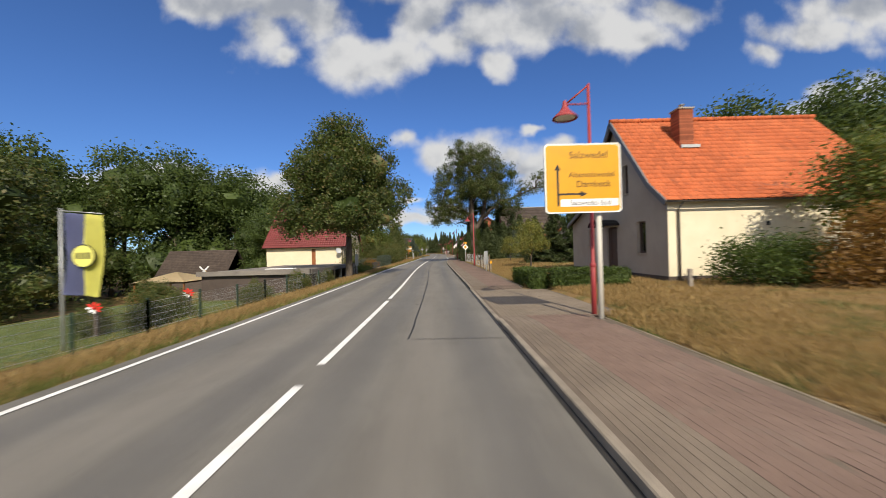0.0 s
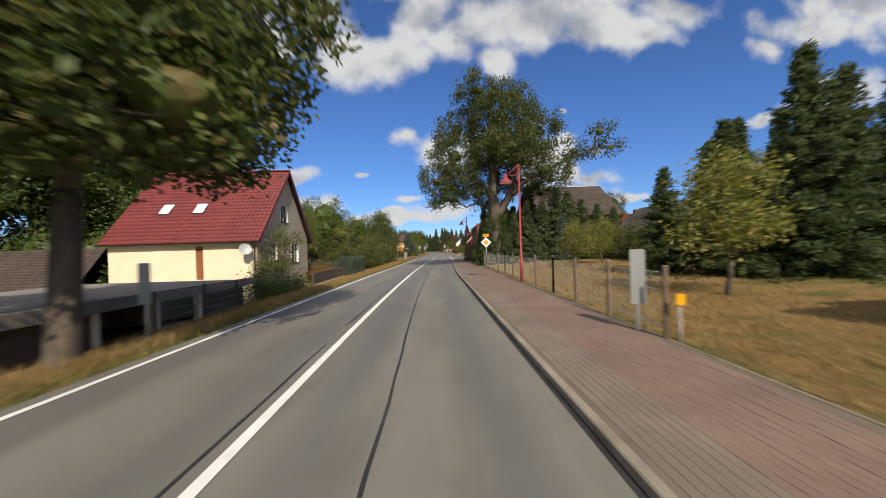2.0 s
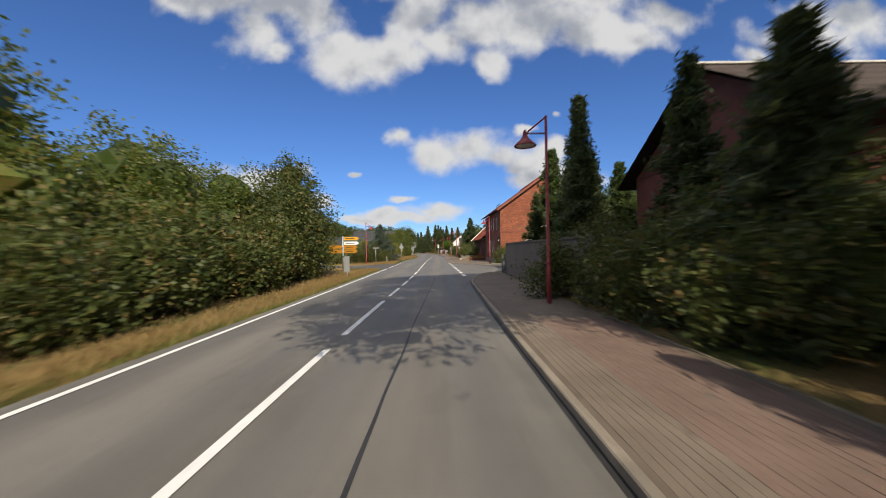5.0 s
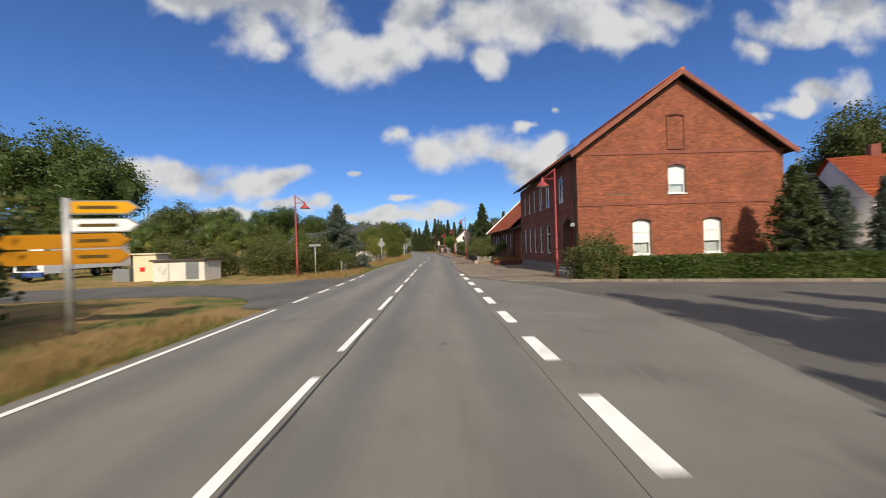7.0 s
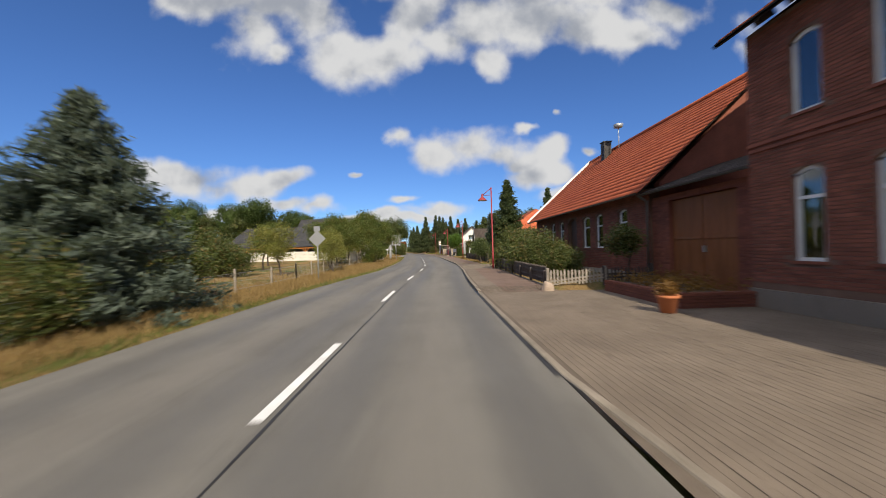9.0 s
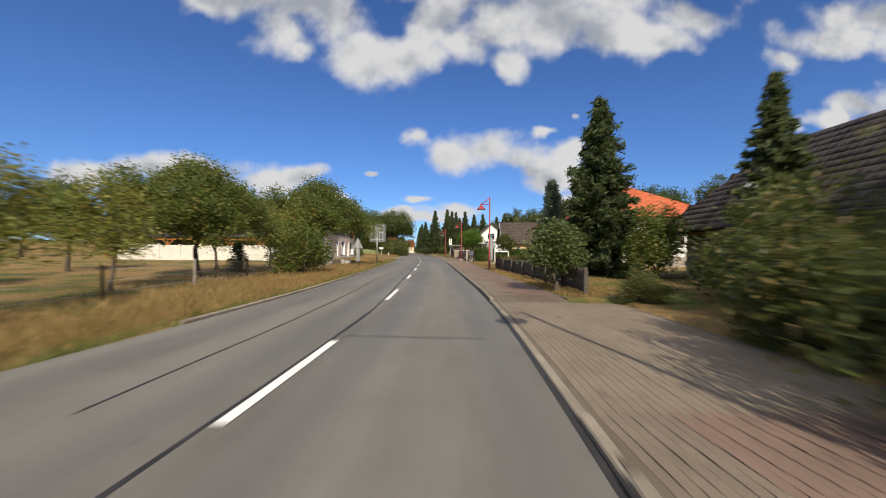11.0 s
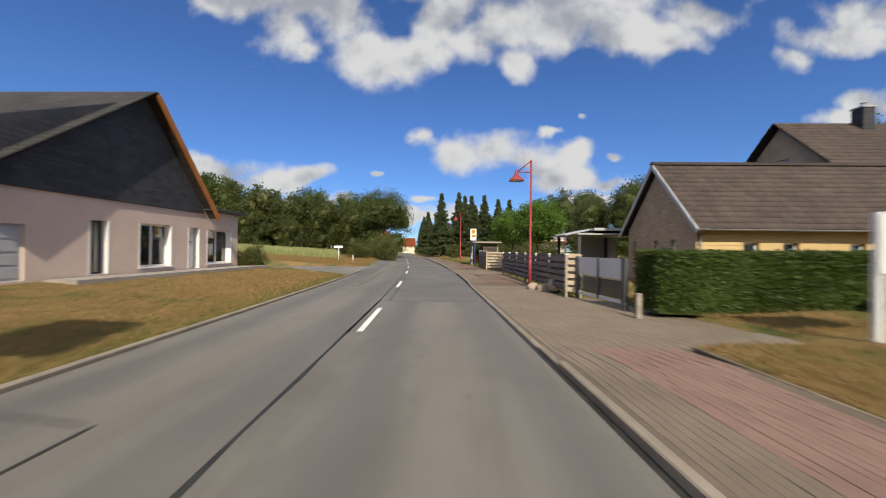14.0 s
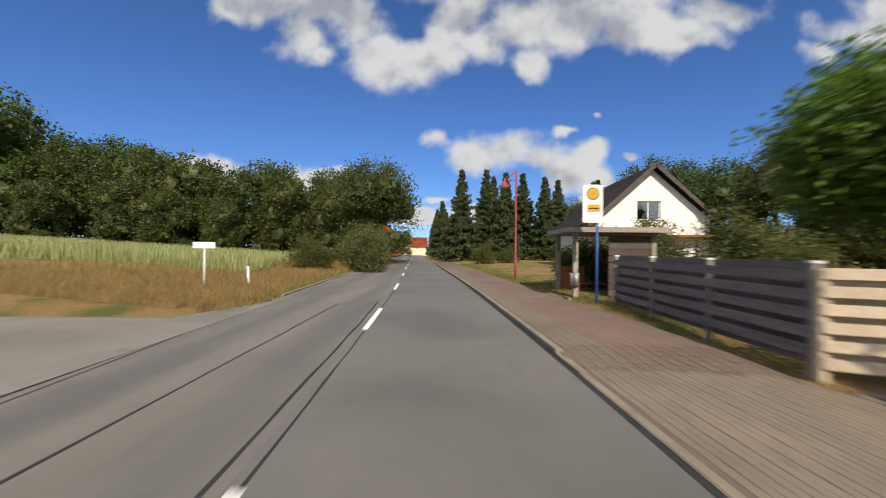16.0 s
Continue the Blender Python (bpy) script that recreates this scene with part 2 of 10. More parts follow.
ASPHALT, GRASS, GLASS = asphalt(), meadow(), glass()
TRACK = surface("pale_track_asphalt", (0.14, 0.13, 0.112), (0.22, 0.205, 0.178), 120, 0.4, 0.9, 0.003, stain=(0.1, 0.09, 0.075), amount=0.6)
ASPHALT_MOUTH = surface("junction_asphalt", (0.118, 0.11, 0.096), (0.175, 0.163, 0.142), 120, 0.35, 0.8, 0.003, stain=(0.08, 0.075, 0.068), amount=0.5)
SIDE_ROAD_NEW = surface("relaid_asphalt", (0.105, 0.1, 0.091), (0.155, 0.147, 0.133), 120, 0.35, 0.8, 0.003, stain=(0.085, 0.08, 0.072), amount=0.5)
SIDE_ROAD = surface("side_road_asphalt", (0.066, 0.06, 0.054), (0.112, 0.103, 0.092), 120, 0.5, 0.85, 0.003, stain=(0.05, 0.048, 0.045), amount=0.5)
TAR = surface("tar_joint", (0.018, 0.017, 0.016), (0.04, 0.038, 0.036), 60, 3.0, 0.6, 0.001)
PAINT = surface("road_paint", (0.62, 0.61, 0.58), (0.82, 0.81, 0.78), 50, 2.0, 0.7, 0.001, stain=(0.3, 0.29, 0.27), amount=0.55)
KERB = surface("kerb_concrete", (0.175, 0.148, 0.113), (0.28, 0.238, 0.186), 50, 1.5, 0.9, 0.003, stain=(0.14, 0.12, 0.09), amount=0.6, vary=0.12)
PAVER_RED = surface("red_paver", (0.147, 0.098, 0.075), (0.203, 0.138, 0.106), 60, 0.7, 0.9, 0.002, stain=(0.17, 0.138, 0.11), amount=0.7, vary=0.05)
PAVER_GREY = surface("grey_paver", (0.138, 0.108, 0.08), (0.205, 0.163, 0.123), 60, 0.7, 0.9, 0.002, stain=(0.16, 0.135, 0.108), amount=0.5, vary=0.05)
EDGING = surface("mossy_edging_stone", (0.13, 0.105, 0.07), (0.22, 0.18, 0.125), 50, 1.5, 0.95, 0.004, stain=(0.12, 0.11, 0.06), amount=0.6, vary=0.2)
WALL_GREY = surface("dark_grey_render", (0.18, 0.15, 0.118), (0.245, 0.208, 0.168), 60, 0.35, 0.95, 0.004, stain=(0.11, 0.095, 0.08), amount=0.4)
PAVER_ROSE = surface("rose_paver", (0.18, 0.112, 0.087), (0.24, 0.152, 0.118), 60, 0.7, 0.9, 0.002, stain=(0.22, 0.165, 0.13), amount=0.6, vary=0.05)
PAVER_SAND = surface("sand_coloured_paver", (0.16, 0.127, 0.092), (0.22, 0.177, 0.13), 60, 0.7, 0.9, 0.002, stain=(0.19, 0.15, 0.11), amount=0.5, vary=0.06)
GATE_GREY = surface("pale_grey_gate_sheet", (0.52, 0.53, 0.55), (0.6, 0.61, 0.62), 30, 1.0, 0.5, 0.0006)
MORTAR_PALE = surface("pale_mortar", (0.3, 0.245, 0.18), (0.38, 0.315, 0.24), 70, 1.0, 0.95, 0.003)
SAND = surface("joint_sand", (0.105, 0.082, 0.06), (0.16, 0.126, 0.095), 90, 2.0, 0.95, 0.003)
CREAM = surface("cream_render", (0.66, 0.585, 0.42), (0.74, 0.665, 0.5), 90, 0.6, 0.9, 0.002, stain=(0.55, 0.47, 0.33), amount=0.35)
CREAM_SHADED = surface("shaded_cream_render", (0.34, 0.285, 0.23), (0.42, 0.355, 0.285), 90, 0.5, 0.9, 0.003, stain=(0.27, 0.225, 0.18), amount=0.35)
GREY_AND_SHADED_RENDER = surface("grey_and_shaded_cream_render", (0.37, 0.32, 0.24), (0.45, 0.39, 0.3), 80, 0.6, 0.9, 0.004, stain=(0.3, 0.25, 0.19), amount=0.4)
WHITE_RENDER = surface("white_render", (0.72, 0.71, 0.68), (0.8, 0.79, 0.76), 80, 0.6, 0.85, 0.002, stain=(0.55, 0.53, 0.49), amount=0.25)
PINK_RENDER = surface("pale_pink_render", (0.55, 0.43, 0.36), (0.63, 0.5, 0.42), 80, 0.6, 0.9, 0.002, stain=(0.48, 0.37, 0.31), amount=0.3)
PLINTH = surface("dark_plinth", (0.05, 0.038, 0.032), (0.085, 0.065, 0.055), 60, 1.0, 0.8, 0.003)
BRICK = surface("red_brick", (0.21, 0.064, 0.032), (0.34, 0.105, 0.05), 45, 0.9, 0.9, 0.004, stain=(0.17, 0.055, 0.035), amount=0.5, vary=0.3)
BRICK_DARK_AND_SHADED = surface("dark_and_shaded_red_brick", (0.165, 0.056, 0.036), (0.25, 0.086, 0.055), 45, 0.9, 0.88, 0.004, stain=(0.12, 0.045, 0.032), amount=0.5, vary=0.25)
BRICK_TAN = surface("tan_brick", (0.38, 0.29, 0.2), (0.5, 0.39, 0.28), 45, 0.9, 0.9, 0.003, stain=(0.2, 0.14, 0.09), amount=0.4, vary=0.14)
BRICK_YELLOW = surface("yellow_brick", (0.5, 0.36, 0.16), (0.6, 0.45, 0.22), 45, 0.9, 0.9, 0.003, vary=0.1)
MORTAR = surface("mortar", (0.13, 0.075, 0.052), (0.2, 0.12, 0.085), 70, 1.0, 0.95, 0.003)
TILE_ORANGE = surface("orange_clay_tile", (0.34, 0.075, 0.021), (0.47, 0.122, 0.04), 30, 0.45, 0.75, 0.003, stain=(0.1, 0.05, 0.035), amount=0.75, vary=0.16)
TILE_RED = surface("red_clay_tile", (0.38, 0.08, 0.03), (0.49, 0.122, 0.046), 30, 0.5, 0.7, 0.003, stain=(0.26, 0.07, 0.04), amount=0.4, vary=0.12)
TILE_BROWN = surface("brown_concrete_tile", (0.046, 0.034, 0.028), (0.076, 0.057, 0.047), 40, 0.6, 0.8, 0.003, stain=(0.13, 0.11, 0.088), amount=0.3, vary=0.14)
TILE_SLATE = surface("dark_grey_roof_tile", (0.028, 0.028, 0.03), (0.055, 0.054, 0.055), 40, 0.6, 0.7, 0.002, vary=0.15)
SHEET_RED = surface("dark_red_roof_sheet", (0.125, 0.02, 0.02), (0.17, 0.029, 0.027), 30, 0.5, 0.5, 0.002, stain=(0.1, 0.02, 0.02), amount=0.3)
FIBRE = surface("weathered_fibre_cement", (0.15, 0.135, 0.12), (0.23, 0.205, 0.18), 40, 0.7, 0.95, 0.004, stain=(0.09, 0.085, 0.07), amount=0.6)
SLATE = surface("slate_cladding", (0.03, 0.032, 0.036), (0.055, 0.056, 0.062), 50, 1.2, 0.65, 0.002, vary=0.2)
TIMBER = surface("grey_weathered_timber", (0.22, 0.19, 0.155), (0.36, 0.315, 0.26), 30, 1.5, 0.9, 0.004, stain=(0.14, 0.12, 0.1), amount=0.4, vary=0.15, stretch=(1, 1, 5))
POST_BROWN = surface("brown_weathered_post", (0.1, 0.07, 0.05), (0.18, 0.13, 0.095), 30, 1.5, 0.9, 0.004, vary=0.2, stretch=(1, 1, 5))
TIMBER_DARK = surface("dark_stained_timber", (0.055, 0.043, 0.037), (0.1, 0.082, 0.07), 30, 1.5, 0.8, 0.003, vary=0.16, stretch=(1, 1, 5))
TIMBER_SLAT = surface("grey_brown_slat_timber", (0.125, 0.105, 0.097), (0.205, 0.178, 0.165), 30, 1.5, 0.8, 0.003, vary=0.16, stretch=(1, 1, 5))
TIMBER_PALE = surface("pale_new_timber", (0.43, 0.34, 0.24), (0.58, 0.48, 0.36), 30, 1.5, 0.85, 0.003, vary=0.1)
TIMBER_BROWN = surface("brown_varnished_timber", (0.19, 0.068, 0.022), (0.29, 0.11, 0.04), 25, 1.2, 0.55, 0.003, stain=(0.11, 0.045, 0.02), amount=0.4, stretch=(6, 6, 0.6))
TIMBER_ORANGE = surface("orange_stained_timber", (0.32, 0.115, 0.025), (0.42, 0.17, 0.045), 25, 1.2, 0.6, 0.002)
BARK = surface("bark", (0.055, 0.043, 0.032), (0.125, 0.1, 0.077), 14, 2.0, 0.95, 0.03, stretch=(1, 1, 0.3))
CONCRETE = surface("old_concrete", (0.26, 0.235, 0.2), (0.38, 0.345, 0.3), 50, 0.8, 0.9, 0.004, stain=(0.16, 0.14, 0.115), amount=0.55)
CONCRETE_PALE = surface("pale_concrete", (0.58, 0.55, 0.48), (0.7, 0.665, 0.6), 50, 0.7, 0.9, 0.003, stain=(0.42, 0.39, 0.33), amount=0.4)
STONE = surface("boulder_stone", (0.26, 0.2, 0.15), (0.42, 0.33, 0.26), 25, 3.0, 0.9, 0.01)
ZINC = surface("galvanised_steel", (0.36, 0.37, 0.37), (0.5, 0.51, 0.51), 60, 3.0, 0.5, 0.0006, metal=0.6)
LAMP_RED = surface("red_lamp_paint", (0.25, 0.03, 0.035), (0.32, 0.05, 0.05), 40, 2.0, 0.5, 0.0006, stain=(0.2, 0.07, 0.06), amount=0.4)
GUTTER = plain("grey_zinc_gutter", (0.19, 0.18, 0.17), 0.5, 0.5)
DARK_TRIM = plain("dark_trim", (0.04, 0.035, 0.032), 0.6)
WHITE_FRAME = plain("white_window_frame", (0.76, 0.76, 0.74), 0.45)
WHITE_PAINT = plain("white_paint", (0.78, 0.78, 0.76), 0.5)
BROWN_DOOR = plain("dark_brown_door_paint", (0.075, 0.04, 0.028), 0.5)
GREY_PAINT = plain("light_grey_paint", (0.42, 0.43, 0.44), 0.5)
ANTHRACITE = plain("anthracite_paint", (0.06, 0.063, 0.07), 0.5)
SIGN_YELLOW = plain("yellow_sign_sheeting", (0.64, 0.31, 0.006), 0.4)
SIGN_OCHRE = plain("ochre_sign_sheeting", (0.4, 0.17, 0.008), 0.4)
SIGN_WHITE = plain("white_sign_sheeting", (0.8, 0.8, 0.78), 0.35)
SIGN_BLACK = plain("black_sign_print", (0.015, 0.015, 0.015), 0.5)
BOARD_BACK = plain("dull_aluminium_board", (0.15, 0.155, 0.158), 0.6, 0.2)
SIGN_BACK = plain("grey_sign_back", (0.3, 0.31, 0.31), 0.45, 0.4)
BLUE_PAINT = plain("blue_paint", (0.03, 0.07, 0.26), 0.45)
DARK_GREEN = plain("dark_green_paint", (0.018, 0.04, 0.026), 0.5)
SIGN_FADED = plain("faded_sign_print", (0.085, 0.05, 0.008), 0.5)
GREEN_PAINT = plain("green_paint", (0.02, 0.22, 0.08), 0.45)
RED_PAINT = plain("red_plastic", (0.62, 0.03, 0.02), 0.4)
CREAM_PAINT = plain("cream_metal_cabinet", (0.68, 0.6, 0.4), 0.5)
TERRACOTTA = plain("terracotta", (0.5, 0.17, 0.07), 0.8)
FLAG_BLUE = plain("slate_blue_cloth", (0.13, 0.145, 0.27), 0.9)
FLAG_YELLOW = plain("pale_yellow_cloth", (0.7, 0.67, 0.16), 0.9)
CANVAS = plain("beige_canvas", (0.62, 0.5, 0.3), 0.9)
CURTAIN = plain("white_net_curtain", (0.75, 0.75, 0.73), 0.95)
BLOSSOM = plain("pink_blossom", (0.75, 0.16, 0.2), 0.7)
LEAF_OAK = foliage("oak_leaves", (0.022, 0.036, 0.009), (0.09, 0.115, 0.03), (0.14, 0.12, 0.04))
LEAF_LINDEN = foliage("linden_leaves", (0.024, 0.042, 0.01), (0.1, 0.13, 0.033), (0.15, 0.12, 0.045))
LEAF_WOOD = foliage("mixed_wood_leaves", (0.02, 0.036, 0.01), (0.085, 0.12, 0.03))
LEAF_BRIGHT = foliage("bright_green_leaves", (0.038, 0.062, 0.012), (0.13, 0.165, 0.036), (0.19, 0.15, 0.04))
LEAF_YELLOW = foliage("yellow_green_leaves", (0.07, 0.085, 0.016), (0.23, 0.24, 0.06), (0.26, 0.2, 0.05))
LEAF_SHRUB = foliage("shrub_leaves", (0.028, 0.045, 0.011), (0.115, 0.138, 0.04), (0.18, 0.125, 0.045))
LEAF_GLOBE = foliage("dense_globe_leaves", (0.035, 0.075, 0.01), (0.12, 0.2, 0.03))
NEEDLE = foliage("spruce_needles", (0.02, 0.034, 0.012), (0.085, 0.11, 0.04), gloss=0.6)
NEEDLE_FIR = foliage("fir_needles", (0.03, 0.046, 0.018), (0.115, 0.142, 0.06), gloss=0.6)
LEAF_YOUNG = foliage("grey_green_leaves", (0.04, 0.06, 0.018), (0.12, 0.15, 0.05))
NEEDLE_BLUE = foliage("blue_spruce_needles", (0.03, 0.046, 0.035), (0.125, 0.155, 0.118), gloss=0.6)
LEAF_HEDGE = foliage("clipped_hedge_leaves", (0.02, 0.038, 0.008), (0.085, 0.12, 0.025), gloss=0.5)
LEAF_RUST = foliage("rusty_shrub_leaves", (0.1, 0.05, 0.015), (0.26, 0.15, 0.04))
STRAW = foliage("straw_blades", (0.145, 0.092, 0.037), (0.33, 0.235, 0.1), gloss=0.8)
BLADE = foliage("green_blades", (0.05, 0.075, 0.018), (0.17, 0.19, 0.05), (0.3, 0.22, 0.08), gloss=0.7)
WHEAT = foliage("pale_green_barley", (0.16, 0.19, 0.07), (0.4, 0.42, 0.2), gloss=0.8)

# ------------------------------------------------------------------ mesh helpers


def mesh_of(name, verts, faces, mats, smooth=False, mat_index=None):
    """A mesh from arrays; faces all have the same number of corners."""
    me = bpy.data.meshes.new(name)
    verts, faces = np.asarray(verts, np.float32), np.asarray(faces, np.int32)
    k = faces.shape[1]
    me.vertices.add(len(verts))
    me.vertices.foreach_set("co", verts.ravel())
    me.loops.add(faces.size)
    me.loops.foreach_set("vertex_index", faces.ravel())
    me.polygons.add(len(faces))
    me.polygons.foreach_set("loop_start", np.arange(0, faces.size, k, dtype=np.int32))
    me.polygons.foreach_set("loop_total", np.full(len(faces), k, np.int32))
    if mat_index is not None:
        me.polygons.foreach_set("material_index", np.asarray(mat_index, np.int32))
    me.polygons.foreach_set("use_smooth", np.full(len(faces), smooth))
    for m in mats if isinstance(mats, (list, tuple)) else [mats]:
        me.materials.append(m)
    me.update(calc_edges=True)
    return me


def child(ob, parent):
    if parent is not None:
        ob.parent = parent
        ob.matrix_parent_inverse = parent.matrix_basis.inverted()
    return ob


def part(name, bm, mat, parent=None, label=""):
    """Links a bmesh as one mesh object under a thing or a part."""
    me = bpy.data.meshes.new(name)
    bm.to_mesh(me)
    bm.free()
    me.materials.append(mat)
    return tagged(child(new(name, me), parent), label)


def piece(name, me, parent=None, m=None, label=""):
    ob = child(new(name, me), parent)
    if m is not None:
        ob.matrix_basis = m
    return tagged(ob, label)


def thing(name, x, y, z, label, category, group="", kind="", turn=0.0):
    ob = new(name)
    ob.empty_display_size = 0.2
    ob.matrix_basis = pose(x, y, z, 0, 0, turn)
    return tagged(ob, label, category, group, kind)


def box(bm, x0, x1, y0, y1, z0, z1, bevel=0.0):
    made = bmesh.ops.create_cube(bm, size=1.0, matrix=Matrix.Translation(((x0 + x1) / 2, (y0 + y1) / 2, (z0 + z1) / 2)) @ Matrix.Diagonal((abs(x1 - x0), abs(y1 - y0), abs(z1 - z0), 1)))
    if bevel:
        edges = {e for v in made["verts"] for e in v.link_edges}
        bmesh.ops.bevel(bm, geom=list(edges), offset=bevel, segments=1, affect="EDGES")
    return bm


def boxes(*rows, bevel=0.0):
    bm = bmesh.new()
    for row in rows:
        box(bm, *row, bevel=bevel)
    return bm


def beam(bm, a, b, w, h=None):
    """A bar of width w and height h from a to b."""
    a, b = Vector(a), Vector(b)
    way = b - a
    m = Matrix.Translation((a + b) / 2) @ way.to_track_quat("Y", "Z").to_matrix().to_4x4() @ Matrix.Diagonal((w, way.length, h or w, 1))
    bmesh.ops.create_cube(bm, size=1.0, matrix=m)
    return bm


def tube(bm, points, radius, sides=10, ends=True):
    """A round bar along points; radius: one, or one a point."""
    points = [Vector(p) for p in points]
    radii = radius if isinstance(radius, (list, tuple)) else [radius] * len(points)
    rings = []
    for i, (p, r) in enumerate(zip(points, radii)):
        way = (points[min(i + 1, len(points) - 1)] - points[max(i - 1, 0)]).normalized()
        side = way.orthogonal().normalized() if abs(way.z) < 0.99 else Vector((1, 0, 0))
        up = way.cross(side).normalized()
        side = up.cross(way)
        rings.append([bm.verts.new(p + r * (math.cos(2 * math.pi * k / sides) * side + math.sin(2 * math.pi * k / sides) * up)) for k in range(sides)])
    for lower, upper in zip(rings, rings[1:]):
        for k in range(sides):
            face = bm.faces.new((lower[k], lower[(k + 1) % sides], upper[(k + 1) % sides], upper[k]))
            face.smooth = True
    if ends:
        bm.faces.new(rings[0][::-1]), bm.faces.new(rings[-1])
    return bm


def spin(bm, profile, x=0.0, y=0.0, sides=16):
    """A turned body from (radius, height) pairs round the upright at x, y."""
    rings = [[bm.verts.new((x + r * math.cos(2 * math.pi * k / sides), y + r * math.sin(2 * math.pi * k / sides), z)) for k in range(sides)] for r, z in profile]
    for lower, upper in zip(rings, rings[1:]):
        for k in range(sides):
            bm.faces.new((lower[k], lower[(k + 1) % sides], upper[(k + 1) % sides], upper[k])).smooth = True
    return bm


def slab(bm, corners, thick):
    """A flat polygon with a thickness along z, downwards."""
    top = [bm.verts.new(c) for c in corners]
    low = [bm.verts.new((c[0], c[1], c[2] - thick)) for c in corners]
    bm.faces.new(top), bm.faces.new(low[::-1])
    for i in range(len(top)):
        j = (i + 1) % len(top)
        bm.faces.new((top[i], low[i], low[j], top[j]))
    bmesh.ops.recalc_face_normals(bm, faces=bm.faces)
    return bm


# ------------------------------------------------------------------ the plan of the road
ROAD_Y = [-60, 0, 20, 40, 56, 70, 90, 110, 130, 150, 163, 180, 190, 205, 220, 240, 400]
KERB_X = [2.03, 2.03, 1.83, 1.5, 1.3, 1.52, 2.03, 2.05, 1.98, 2.54, 2.05, 1.3, 0.74, -0.28, -1.95, -4.75, -27.1]
MID_X = [-1.58, -1.58, -1.64, -2.1, -2.22, -2.08, -1.57, -1.38, -1.25, -0.66, -1.12, -1.97, -2.55, -3.8, -5.5, -8.3, -30.7]
EDGE_X = [-4.95, -4.95, -4.98, -5.16, -5.14, -5.0, -4.84, -4.75, -4.8, -3.7, -4.0, -4.95, -5.6, -6.9, -9.15, -12.0, -34.4]
WALK_Y = [-60, 0, 10, 13.4, 13.6, 20.4, 20.6, 40, 56, 70, 90, 108, 109, 127.6, 127.8, 142.8, 143, 150.6, 150.8, 163, 180, 184, 184.2, 191, 191.2, 203.2, 203.4, 208.7, 208.9, 220, 240, 400]
WALK_X = [4.75, 4.75, 4.6, 4.5, 5.6, 5.2, 4.25, 4.3, 4.0, 4.2, 4.85, 6.9, 8.2, 8.2, 4.7, 5.0, 6.3, 6.3, 4.9, 4.25, 3.75, 3.65, 6.5, 4.6, 3.75, 2.95, 4.3, 4.3, 2.35, 0.7, -2.0, -24.0]


def along(xs, y):
    """A smooth course through the plan's points."""
    i = int(np.clip(np.searchsorted(ROAD_Y, y) - 1, 0, len(ROAD_Y) - 2))
    slopes = np.gradient(np.array(xs, float), np.array(ROAD_Y, float))
    h = ROAD_Y[i + 1] - ROAD_Y[i]
    s = (y - ROAD_Y[i]) / h
    a, b = xs[i], xs[i + 1]
    return float((2 * s**3 - 3 * s**2 + 1) * a + (s**3 - 2 * s**2 + s) * h * slopes[i] + (3 * s**2 - 2 * s**3) * b + (s**3 - s**2) * h * slopes[i + 1])


STEP_Y = np.arange(-60.0, 400.1, 1.0)
KERB_LINE = np.array([along(KERB_X, y) for y in STEP_Y])
MID_LINE = np.array([along(MID_X, y) for y in STEP_Y])
EDGE_LINE = np.array([along(EDGE_X, y) for y in STEP_Y])


def kerb_x(y):
    """The kerb, swinging out at the side street's mouth."""
    return float(np.interp(y, STEP_Y, KERB_LINE) + np.interp(y, [83.5, 86.3, 88.8, 90.8, 92.0, 93, 96], [0, 0.28, 0.78, 1.5, 2.1, 2.1, 0]))


def mid_x(y):
    return float(np.interp(y, STEP_Y, MID_LINE))


def edge_x(y):
    return float(np.interp(y, STEP_Y, EDGE_LINE))


def walk_x(y):
    return float(np.interp(y, WALK_Y, WALK_X))


EAST_STREET = [(1.7, 83.4), (2.26, 86.4), (2.98, 88.9), (3.85, 90.9), (4.6, 92.1), (5.6, 93.0), (8.4, 94.0), (60, 82), (60, 90), (17.2, 102.9), (6.4, 106.8), (4.2, 109.4), (2.4, 113.5), (1.9, 114)]
CORNER = [(2.25, 111.3), (2.62, 110.9), (3.32, 109.2), (3.94, 108.15), (4.92, 107.6), (5.9, 106.75), (7.0, 106.35), (7.4, 107.4), (8.2, 108.6), (8.2, 111.3)]
WEST_STREET = [(-5.0, 101.6), (-6.25, 102.1), (-6.6, 103.4), (-7.6, 104.8), (-10.2, 106.3), (-14, 106.6), (-25, 105.6), (-60, 101), (-60, 110), (-20, 112.2), (-9.2, 111.2), (-5.9, 116), (-5.0, 117)]
FIELD_TRACK = [(-6.9, 200.9), (-8.0, 202.6), (-10.15, 204.65), (-12.4, 205.9), (-19, 206.8), (-60, 207), (-60, 210.5), (-19, 211.0), (-13.9, 212.1), (-9.6, 212.4), (-8.7, 215.8), (-8.8, 218)]


def within(x, y, corners):
    """Whether points lie inside a polygon."""
    inside = np.zeros(np.broadcast(x, y).shape, bool)
    for (xa, ya), (xb, yb) in zip(corners, corners[1:] + corners[:1]):
        if ya != yb:
            inside ^= ((ya > y) != (yb > y)) & (x < (xb - xa) * (y - ya) / (yb - ya) + xa)
    return inside


